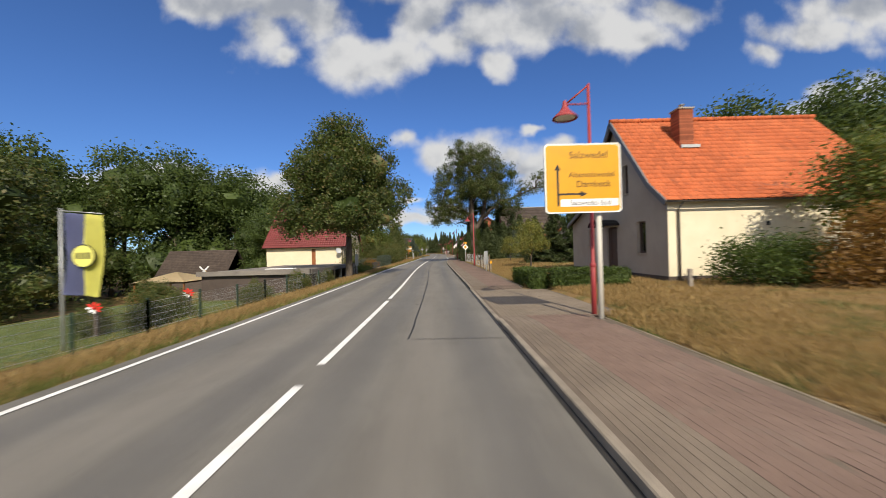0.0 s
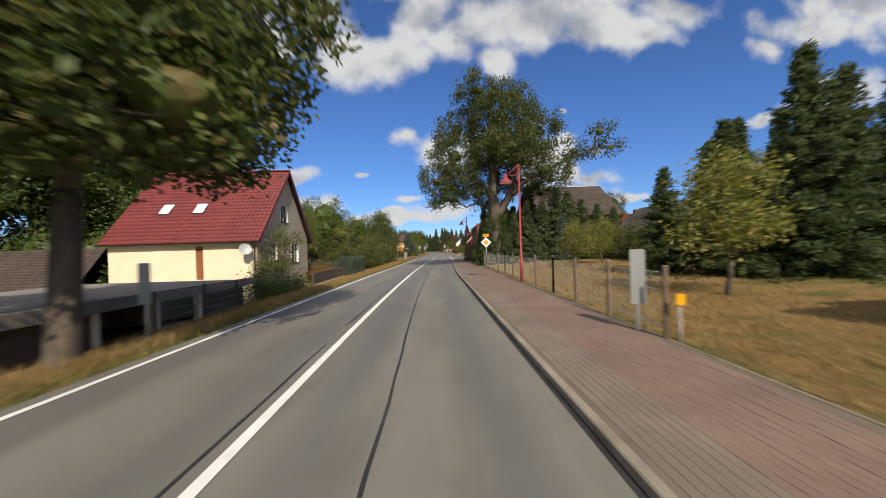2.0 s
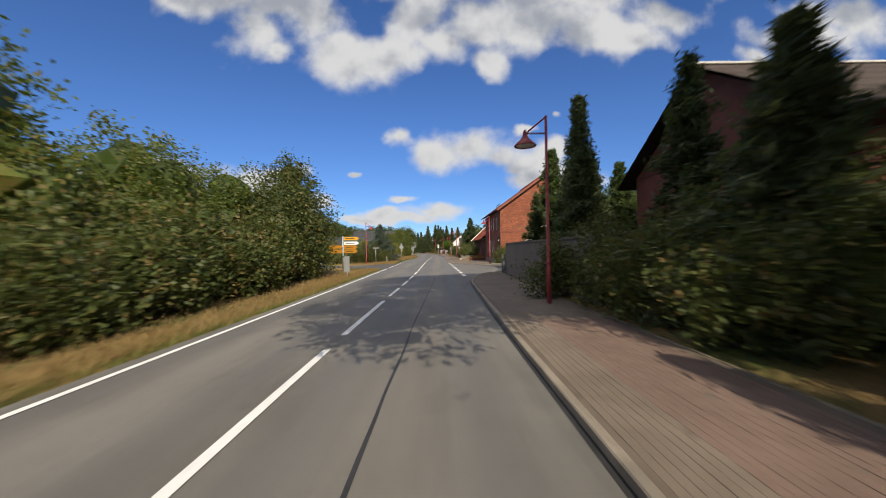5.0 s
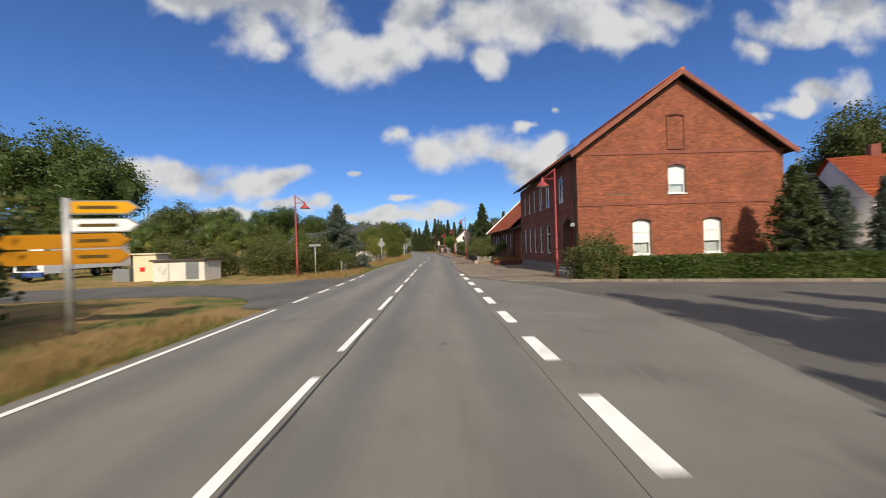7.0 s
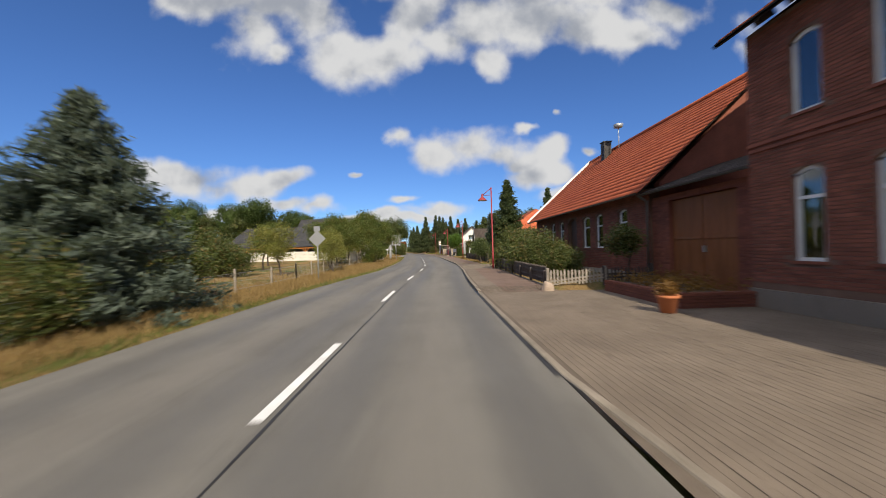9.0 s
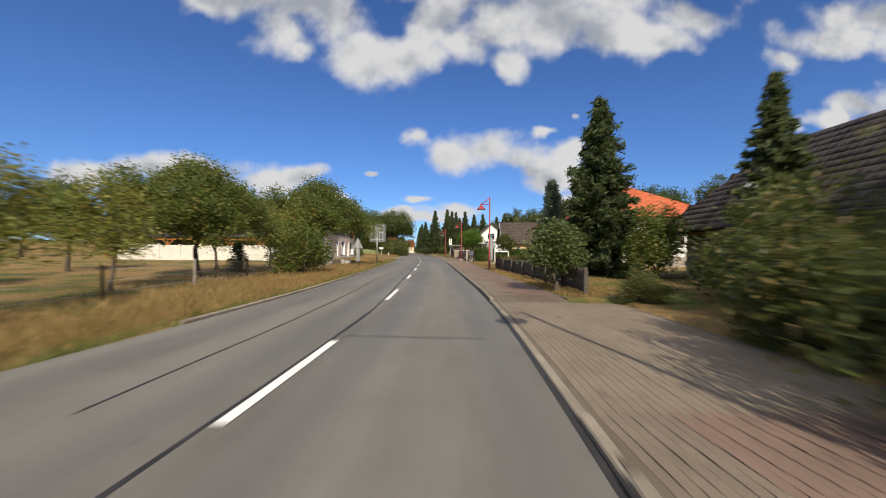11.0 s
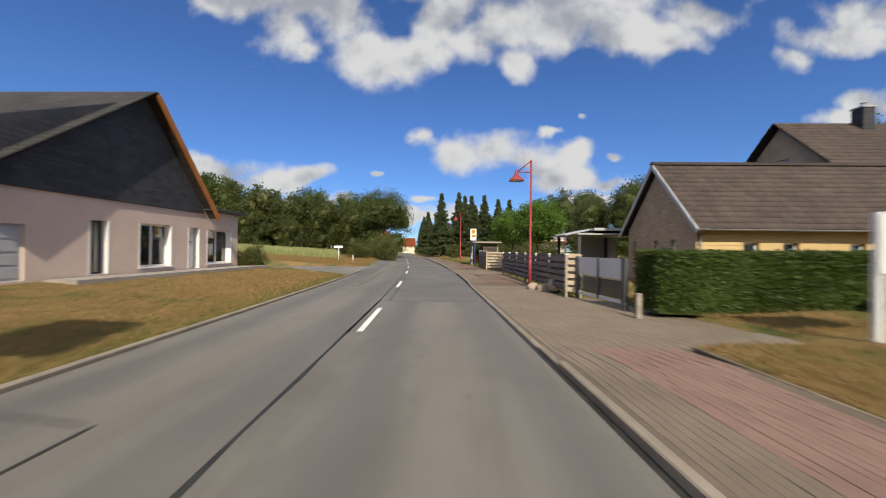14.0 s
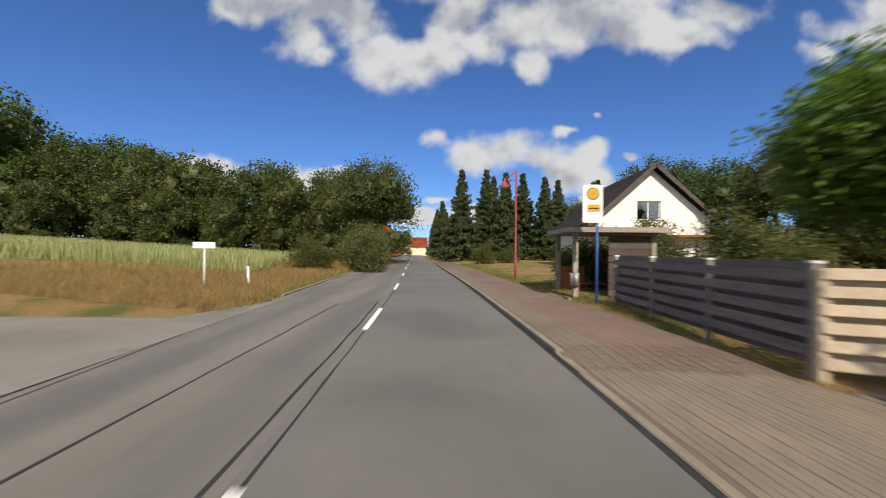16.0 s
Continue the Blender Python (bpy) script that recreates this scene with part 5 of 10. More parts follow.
# ------------------------------------------------------------------ street furniture
def street_lamp(x, y, height, turn=0.0, z=0.05):
    """A red steel lamp post with a braced arm and a bell-shaped shade over the road."""
    ob = thing("street_lamp", x, y, z, "red painted steel street lamp with bell shade", "street lamp", "street lamps", turn=turn)

    def add(name, bm, mat=LAMP_RED, parent=None, label=""):
        p = part(name, bm, mat, None, label)
        p.parent = parent or ob
        return p

    bm = bmesh.new()
    tube(bm, [(0, 0, -0.3), (0, 0, 1.3), (0, 0, 1.32), (0, 0, height)], [0.07, 0.07, 0.052, 0.042], 12)
    add("post", bm)
    arm = bmesh.new()
    tube(arm, [(0, 0, height - 0.55), (-0.62, 0, height - 0.55)], 0.025, 8)
    add("arm", arm)
    brace = bmesh.new()
    tube(brace, [(0.02, 0, height - 0.02), (-0.58, 0, height - 0.5)], 0.025, 8)
    add("brace", brace)
    shade = bmesh.new()
    h = height - 0.5
    spin(shade, [(0.03, h + 0.06), (0.06, h), (0.075, h - 0.12), (0.13, h - 0.22), (0.26, h - 0.34), (0.34, h - 0.42), (0.345, h - 0.45), (0.33, h - 0.44), (0.12, h - 0.25)], -0.66, 0, 20)
    bell = add("shade", shade)
    glass_bm = bmesh.new()
    spin(glass_bm, [(0.28, h - 0.425), (0.2, h - 0.45), (0.0, h - 0.46)], -0.66, 0, 16)
    lens = add("diffuser", glass_bm, SIGN_WHITE, bell)
    collar = bmesh.new()
    spin(collar, [(0.075, 1.26), (0.082, 1.28), (0.082, 1.36), (0.05, 1.38)], 0, 0, 12)
    add("collar", collar)
    return ob


def flat_plate(bm, pts, y0, y1):
    """A plate with the outline pts (x, z) between y0 and y1."""
    a = [bm.verts.new((x, y0, z)) for x, z in pts]
    b = [bm.verts.new((x, y1, z)) for x, z in pts]
    bm.faces.new(a), bm.faces.new(b[::-1])
    for i in range(len(pts)):
        j = (i + 1) % len(pts)
        bm.faces.new((a[i], b[i], b[j], a[j]))
    bmesh.ops.recalc_face_normals(bm, faces=bm.faces)
    return bm


def plate(name, pts, y0, y1, mat, parent, label=""):
    return part(name, flat_plate(bmesh.new(), pts, y0, y1), mat, parent, label)


def rect(x0, x1, z0, z1, c=0.0):
    if not c:
        return [(x0, z0), (x1, z0), (x1, z1), (x0, z1)]
    return [(x0 + c, z0), (x1 - c, z0), (x1, z0 + c), (x1, z1 - c), (x1 - c, z1), (x0 + c, z1), (x0, z1 - c), (x0, z0 + c)]


def disc(cx, cz, r, n=24):
    return [(cx + r * math.cos(2 * math.pi * k / n), cz + r * math.sin(2 * math.pi * k / n)) for k in range(n)]


def round_post(name, x, y, z0, z1, r, mat, parent, label="", cap=True):
    bm = bmesh.new()
    tube(bm, [(x, y, z0), (x, y, z1)], r, 10)
    return part(name, bm, mat, parent, label)


# ------------------------------------------------------------------ houses, south to north
def cream_orange_house():
    """House with a catslide gable to the street, a cream south wall and an orange pantile roof."""
    ob = thing("house", 10.3, 25, 0.3, "cream rendered house with shaded sides coloured darker and orange pantile roof", "house")
    west = Wall("x", 10.3, -1)
    openings = [(24.1, 25.35, 0.62, 2.95, 0), (21.2, 22.0, 1.5, 3.05, 0), (24.4, 24.95, 4.6, 6.1, 0), (22.75, 23.25, 4.6, 6.1, 0), (27.6, 28.1, 1.85, 2.95, 0)]
    profile = [(19.5, 3.85), (20.4, 4.6), (24.0, 8.55), (27.3, 4.75), (31.0, 3.5)]
    # the gable's shade is put into its render, a darkened cream
    part("wall", west.body(profile, 0.5, openings), CREAM_SHADED, ob, "street gable in cream render, darkened in colour for shade")
    for u0, u1, z0, z1 in ((21.2, 22.0, 1.5, 3.05), (24.4, 24.95, 4.6, 6.1), (22.75, 23.25, 4.6, 6.1), (27.6, 28.1, 1.85, 2.95)):
        west.window(ob, u0, u1, z0, z1, frame=BROWN_DOOR, sill=CREAM_SHADED, curtain=0.0 if z0 > 4 else 0.35)
    west.door(ob, 24.1, 25.0, 0.62, 2.9, label="dark brown panelled house door")
    part("side_light", boxes((10.4, 10.48, 25.0, 25.35, 0.62, 2.95)), BROWN_DOOR, ob)
    canopy = bmesh.new()
    for k in range(8):
        a0, a1 = math.pi * k / 8, math.pi * (k + 1) / 8
        ya, za, yb, zb = 24.75 + 0.95 * math.cos(a0), 3.0 + 0.38 * math.sin(a0), 24.75 + 0.95 * math.cos(a1), 3.0 + 0.38 * math.sin(a1)
        quad = [canopy.verts.new(p) for p in ((9.3, ya, za), (9.3, yb, zb), (10.29, yb, zb), (10.29, ya, za))]
        canopy.faces.new(quad)
    bmesh.ops.solidify(canopy, geom=canopy.faces[:], thickness=0.04)
    part("door_canopy", canopy, DARK_TRIM, ob, "small arched canopy over the door")
    part("door_step", boxes((9.2, 10.3, 24.0, 25.5, 0.1, 0.45), (9.5, 10.3, 24.0, 25.5, 0.45, 0.6)), CONCRETE, ob)
    south = Wall("y", 19.5, -1)
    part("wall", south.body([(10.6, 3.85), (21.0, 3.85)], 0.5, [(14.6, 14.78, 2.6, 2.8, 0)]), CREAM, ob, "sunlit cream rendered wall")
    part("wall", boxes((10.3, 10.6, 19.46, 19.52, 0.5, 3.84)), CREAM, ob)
    part("vent_grille", boxes((14.6, 14.78, 19.52, 19.56, 2.6, 2.8)), DARK_TRIM, ob)
    part("wall", boxes((20.7, 21.0, 19.8, 31.0, 0.3, 3.6), (10.6, 20.7, 30.7, 31.0, 0.3, 3.4)), CREAM_SHADED, ob)
    part("plinth", boxes((10.26, 21.04, 19.44, 31.0, -0.2, 0.5)), PLINTH, ob, "dark brown plinth")
    part("floor", boxes((10.6, 20.7, 19.8, 30.7, 0.52, 0.6), (10.6, 20.7, 20.6, 29.5, 3.7, 3.85)), TIMBER_DARK, ob)
    x0, run = 10.0, 11.3
    def slope(ya, za, yb, zb, keep=None):
        up = Vector((0, yb - ya, zb - za))
        tiled_slope(ob, (x0, ya, za), (1, 0, 0), up, run, up.length, TILE_ORANGE, label="orange clay pantile roof", keep=keep)
    slope(19.15, 3.72, 20.4, 4.66)
    slope(20.4, 4.66, 24.0, 8.62, keep=lambda i, j, nu, nv: i < 22 and 1 <= j < 13)
    slope(27.35, 4.78, 24.0, 8.62)
    slope(31.3, 3.45, 27.35, 4.78)
    ridge = bmesh.new()
    for k in range(28):
        tube(ridge, [(x0 + 0.405 * k, 24.0, 8.76), (x0 + 0.405 * k + 0.43, 24.0, 8.78)], [0.12, 0.13], 8)
    part("ridge_tiles", ridge, TILE_ORANGE, ob)
    verge = bmesh.new()
    for a, b in (((19.1, 3.7), (20.4, 4.66)), ((20.4, 4.66), (24.0, 8.68)), ((24.0, 8.68), (27.35, 4.8)), ((27.35, 4.8), (31.3, 3.45))):
        beam(verge, (x0 + 0.02, a[0], a[1] - 0.06), (x0 + 0.02, b[0], b[1] - 0.06), 0.1, 0.24)
    part("verge_board", verge, GUTTER, ob, "grey boarded roof edge")
    gutter(ob, (10.0, 19.05, 3.72), (21.3, 19.05, 3.72), down=([(10.75, 19.1, 3.66), (10.75, 19.4, 3.4)], (10.75, 19.4, 0.2)))
    chimney(ob, 13.1, 22.6, 0.7, 0.7, 6.6, 8.75)
    part("chimney_flashing", boxes((12.72, 13.68, 22.1, 22.22, 6.75, 6.9)), ZINC, ob)
    return ob


def red_roof_house():
    """House west of the road with a dark red sheet roof, cream south wall and shade-coloured street gable."""
    ob = thing("house", -12.0, 55, -1.2, "cream rendered house with dark red roof, its shaded sides coloured darker", "house")
    south = Wall("y", 51.0, -1)
    openings = [(-16.05, -15.55, 0.3, 2.5, 0), (-15.1, -14.2, -0.85, -0.15, 0)]
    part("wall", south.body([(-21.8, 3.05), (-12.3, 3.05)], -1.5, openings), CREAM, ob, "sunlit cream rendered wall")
    south.door(ob, -16.05, -15.55, 0.3, 2.5, TIMBER_BROWN, panels=1, handle=False, label="tall brown timber door")
    south.window(ob, -15.1, -14.2, -0.85, -0.15, bars=2, frame=WHITE_FRAME, depth=0.06)
    east = Wall("x", -12.0, 1)
    openings = [(54.75, 56.1, 4.3, 5.55, 0), (52.85, 54.0, 1.3, 2.6, 0), (56.6, 58.1, 1.15, 2.65, 0)]
    # gable toned down from the cream wall, so its colour holds the shade
    part("wall", east.body([(51.0, 3.05), (55.9, 8.2), (60.2, 3.1)], -1.5, openings), GREY_AND_SHADED_RENDER, ob, "street gable, cream render toned down for its shade")
    for u0, u1, z0, z1, *_ in openings:
        east.window(ob, u0, u1, z0, z1, frame=BROWN_DOOR, sill=BROWN_DOOR, bars=2, depth=0.16, curtain=0.4)
        for u in (u0, u1):
            part("window_reveal", boxes((-12.15, -11.985, u - 0.04, u + 0.04, z0, z1)), WHITE_PAINT, ob)
    part("wall", boxes((-21.8, -21.5, 51.3, 60.2, -1.5, 3.0), (-21.5, -12.3, 59.9, 60.2, -1.5, 3.0)), GREY_AND_SHADED_RENDER, ob)
    part("floor", boxes((-21.5, -12.3, 51.3, 59.9, 0.1, 0.25), (-21.5, -12.3, 52.0, 59.5, 2.9, 3.05)), TIMBER_DARK, ob)
    for ya, yb in ((50.6, 55.9), (60.6, 55.9)):
        za, zb = 2.72, 8.3
        up = Vector((0, yb - ya, zb - za))
        tiled_slope(ob, (-22.2, ya, za), (1, 0, 0), up, 10.5, up.length, SHEET_RED, tile=(0.3, 0.36), wave=0.022, name="roof_sheet", label="dark red profiled sheet roof", under=DARK_TRIM)
    cap = bmesh.new()
    beam(cap, (-22.2, 55.9, 8.42), (-11.65, 55.9, 8.42), 0.3, 0.08)
    part("ridge_cap", cap, SHEET_RED, ob)
    trim = bmesh.new()
    for ya in (50.6, 61.2):
        beam(trim, (-11.66, ya, 2.68 if ya < 55 else 2.1), (-11.66, 55.9, 8.3), 0.05, 0.22)
    part("verge_board", trim, SHEET_RED, ob)
    gutter(ob, (-22.2, 50.5, 2.74), (-11.7, 50.5, 2.74), mat=DARK_TRIM, down=([(-12.1, 50.5, 2.7), (-12.1, 50.9, 2.4)], (-12.1, 50.9, -1.2)))
    for x in (-19.2, -16.8):
        sky = bmesh.new()
        y0, z0, y1, z1 = 52.55, 4.72, 53.35, 5.56
        n = Vector((0, -(z1 - z0), y1 - y0)).normalized() * 0.16
        quad = [Vector(p) + n for p in ((x - 0.42, y0, z0), (x + 0.42, y0, z0), (x + 0.42, y1, z1), (x - 0.42, y1, z1))]
        sky.faces.new([sky.verts.new(q) for q in quad])
        bmesh.ops.solidify(sky, geom=sky.faces[:], thickness=0.1)
        light = part("skylight", sky, DARK_TRIM, ob)
        pane = bmesh.new()
        mid = sum(quad, Vector()) / 4
        pane.faces.new([pane.verts.new(mid + (q - mid) * 0.84 + n.normalized() * 0.02) for q in quad])
        part("pane", pane, CURTAIN, light)
    chimney(ob, -17.0, 56.1, 1.0, 0.6, 7.6, 9.0, SHEET_RED, SHEET_RED, pot=False)
    dish = bmesh.new()
    spin(dish, [(0.02, 0.0), (0.2, 0.03), (0.38, 0.12)], sides=20)
    bmesh.ops.rotate(dish, verts=dish.verts, matrix=Euler((radians(70), 0, radians(40))).to_matrix())
    bmesh.ops.translate(dish, verts=dish.verts, vec=(-12.5, 50.45, 2.2))
    part("satellite_dish", dish, GREY_PAINT, ob)
    part("dish_bracket", boxes((-12.55, -12.5, 50.5, 51.0, 2.1, 2.14)), ZINC, ob)
    return ob


def brick_inn():
    """The large two-storey brick house at the corner."""
    ob = thing("house", 8.4, 116, 0.2, "two-storey red brick house with arched windows", "house")
    south = Wall("y", 110.0, -1, 0.4)
    s_open = [(11.3, 12.32, 1.05, 3.02, 0.12), (15.3, 16.32, 1.05, 3.02, 0.12), (13.38, 14.36, 4.42, 6.0, 0.12)]
    s_prof = [(8.25, 6.7), (14.08, 10.75), (19.95, 6.6)]
    niche = (13.4, 14.3, 7.0, 8.78, 0.1)
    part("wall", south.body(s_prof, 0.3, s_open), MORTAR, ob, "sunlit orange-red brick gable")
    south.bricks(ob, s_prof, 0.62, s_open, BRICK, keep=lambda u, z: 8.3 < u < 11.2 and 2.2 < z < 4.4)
    part("blind_niche_sill", boxes((13.35, 14.35, 109.93, 110.0, 6.86, 6.98)), BRICK_DARK_AND_SHADED, ob)
    arch = bmesh.new()
    for k in range(6):
        ua, ub = 13.4 + 0.15 * k, 13.4 + 0.15 * (k + 1)
        za, zb = (8.82 - 0.1 * ((2 * u - 27.7) / 0.9) ** 2 for u in (ua, ub))
        beam(arch, (ua, 109.96, za), (ub, 109.96, zb), 0.12, 0.09)
    beam(arch, (14.33, 109.97, 6.98), (14.33, 109.97, 8.75), 0.06, 0.05)
    beam(arch, (13.38, 109.97, 6.98), (13.38, 109.97, 8.75), 0.06, 0.05)
    part("blind_niche", arch, BRICK_DARK_AND_SHADED, ob, "dark bricked-up arched niche")
    for z in (3.82, 6.62):
        part("brick_band", boxes((8.22, 19.98, 109.955, 110.0, z, z + 0.09), (8.22, 19.98, 109.97, 110.0, z + 0.1, z + 0.18)), BRICK_DARK_AND_SHADED, ob)
    for u0, u1, z0, z1, rise in s_open:
        south.window(ob, u0, u1, z0, z1, rise, transom=z0 + 1.3 if z0 < 2 else 0.0, curtain=0.98, blind=0.6, sill=WHITE_PAINT, depth=0.1)
        lintel = bmesh.new()
        for k in range(6):
            ua, ub = u0 - 0.06 + (u1 - u0 + 0.12) * k / 6, u0 - 0.06 + (u1 - u0 + 0.12) * (k + 1) / 6
            za, zb = (z1 + 0.12 - rise * ((2 * u - u0 - u1) / (u1 - u0)) ** 2 for u in (ua, ub))
            beam(lintel, (ua, 109.985, za), (ub, 109.985, zb), 0.06, 0.2)
        part("brick_arch", lintel, BRICK_DARK_AND_SHADED, ob)
    west = Wall("x", 8.25, -1, 0.4)
    ups = [(115.05, 115.95), (116.75, 117.6), (118.5, 119.25), (120.1, 120.78), (121.65, 122.3)]
    w_open = [(a, b, 4.3, 6.0, 0.13) for a, b in ups] + [(112.3, 113.2, 4.3, 6.0, 0.13)] + [(a, b, 1.15, 3.15, 0.13) for a, b in ups] + [(110.75, 112.5, 0.35, 3.3, 0.5)]
    w_prof = [(110.4, 6.6), (123.4, 6.6)]
    # street front's shade is in its brick colour, darker than the sunlit gable
    part("wall", west.body(w_prof, 0.3, w_open), MORTAR, ob, "brick street front with its shade put into a darker colour")
    west.bricks(ob, [(110.0, 6.55), (123.4, 6.55)], 0.62, w_open, BRICK_DARK_AND_SHADED)
    for z in (3.72, 3.86):
        part("brick_band", boxes((8.205, 8.25, 110.0, 123.4, z, z + 0.08)), BRICK_DARK_AND_SHADED, ob)
    for u0, u1, z0, z1, rise in w_open[:-1]:
        west.window(ob, u0, u1, z0, z1, rise, transom=z0 + 1.35 if z0 < 2 else 0.0, curtain=0.55 if z0 > 2 else 0.96, sill=BRICK_DARK_AND_SHADED, depth=0.07)
    inner = Wall("x", 9.2, -1, 0.1)
    inner.door(ob, 111.1, 112.15, 0.45, 2.6, TIMBER_BROWN, depth=0.0, label="brown timber entrance door in the porch")
    part("porch", boxes((9.2, 9.3, 110.75, 111.1, 0.3, 3.3), (9.2, 9.3, 112.15, 112.5, 0.3, 3.3), (9.2, 9.3, 111.1, 112.15, 2.6, 3.3), (8.65, 9.2, 110.65, 110.75, 0.3, 3.3), (8.65, 9.2, 112.5, 112.6, 0.3, 3.3), (8.65, 9.2, 110.65, 112.6, 3.3, 3.4)), BRICK_DARK_AND_SHADED, ob)
    part("entrance_step", boxes((7.6, 9.2, 110.6, 112.7, 0.02, 0.2), (7.95, 9.2, 110.7, 112.6, 0.2, 0.36)), CONCRETE, ob)
    part("plinth", boxes((8.17, 20.0, 109.92, 110.0, 0.0, 0.6)), BRICK_DARK_AND_SHADED, ob)
    part("plinth", boxes((8.17, 8.25, 112.6, 123.4, 0.0, 0.46), (8.17, 8.25, 110.0, 110.7, 0.0, 0.46)), WALL_GREY, ob, "grey rendered plinth")
    part("wall", boxes((19.6, 19.95, 110.4, 123.4, 0.3, 6.6), (8.65, 19.6, 123.0, 123.4, 0.3, 6.6)), BRICK_DARK_AND_SHADED, ob)
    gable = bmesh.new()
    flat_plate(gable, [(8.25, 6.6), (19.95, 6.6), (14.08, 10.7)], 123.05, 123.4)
    part("wall", gable, BRICK_DARK_AND_SHADED, ob)
    part("floor", boxes((8.65, 19.6, 110.4, 123.0, 0.4, 0.5), (8.65, 19.6, 110.4, 123.0, 3.6, 3.8), (8.65, 19.6, 110.4, 123.0, 6.4, 6.58)), TIMBER_DARK, ob)
    for xa, za, way in ((7.82, 6.6, 1), (20.4, 6.52, -1)):
        up = Vector((14.08 - xa, 0, 10.98 - za))
        tiled_slope(ob, (xa, 109.6, za), (0, 1, 0), up, 14.1, up.length, TILE_RED, label="red clay tile roof with wide eaves", thick=0.14)
    ridge = bmesh.new()
    tube(ridge, [(14.08, 109.55, 11.1), (14.08, 123.75, 11.1)], 0.13, 8)
    part("ridge_tiles", ridge, TILE_RED, ob)
    verge = bmesh.new()
    beam(verge, (7.77, 109.58, 6.56), (14.08, 109.58, 11.0), 0.1, 0.24)
    beam(verge, (20.45, 109.58, 6.48), (14.08, 109.58, 11.0), 0.1, 0.24)
    part("verge_tiles", verge, BRICK_DARK_AND_SHADED, ob)
    for k in range(17):
        part("rafter_end", beam(bmesh.new(), (7.88, 109.9 + 0.8 * k, 6.54), (8.3, 109.9 + 0.8 * k, 6.82), 0.1, 0.14), TIMBER_DARK, ob)
    gutter(ob, (7.72, 109.6, 6.58), (7.72, 123.7, 6.58), 0.07, DARK_TRIM, ([(7.72, 110.1, 6.5), (8.12, 110.1, 6.0)], (8.12, 110.1, 0.3)))
    pipe = bmesh.new()
    tube(pipe, [(20.75, 109.7, 6.2), (19.9, 109.88, 5.2), (19.9, 109.88, 0.4)], 0.05, 8)
    part("downpipe", pipe, GUTTER, ob)
    part("wall_lamp", boxes((7.98, 8.2, 110.3, 110.5, 2.75, 2.9), (8.0, 8.25, 110.38, 110.42, 2.9, 2.95)), WHITE_PAINT, ob)
    part("name_plate", boxes((8.2, 8.24, 112.95, 113.2, 2.2, 2.45)), DARK_TRIM, ob)
    guard = bmesh.new()
    for k in range(9):
        tube(guard, [(8.3, 110.5 + 0.35 * k, 7.1), (8.3, 110.5 + 0.35 * k, 7.45)], 0.012, 5)
    for z in (7.25, 7.45):
        tube(guard, [(8.3, 110.5, z), (8.3, 113.3, z)], 0.012, 5)
    part("snow_guard", guard, DARK_TRIM, ob)
    return ob


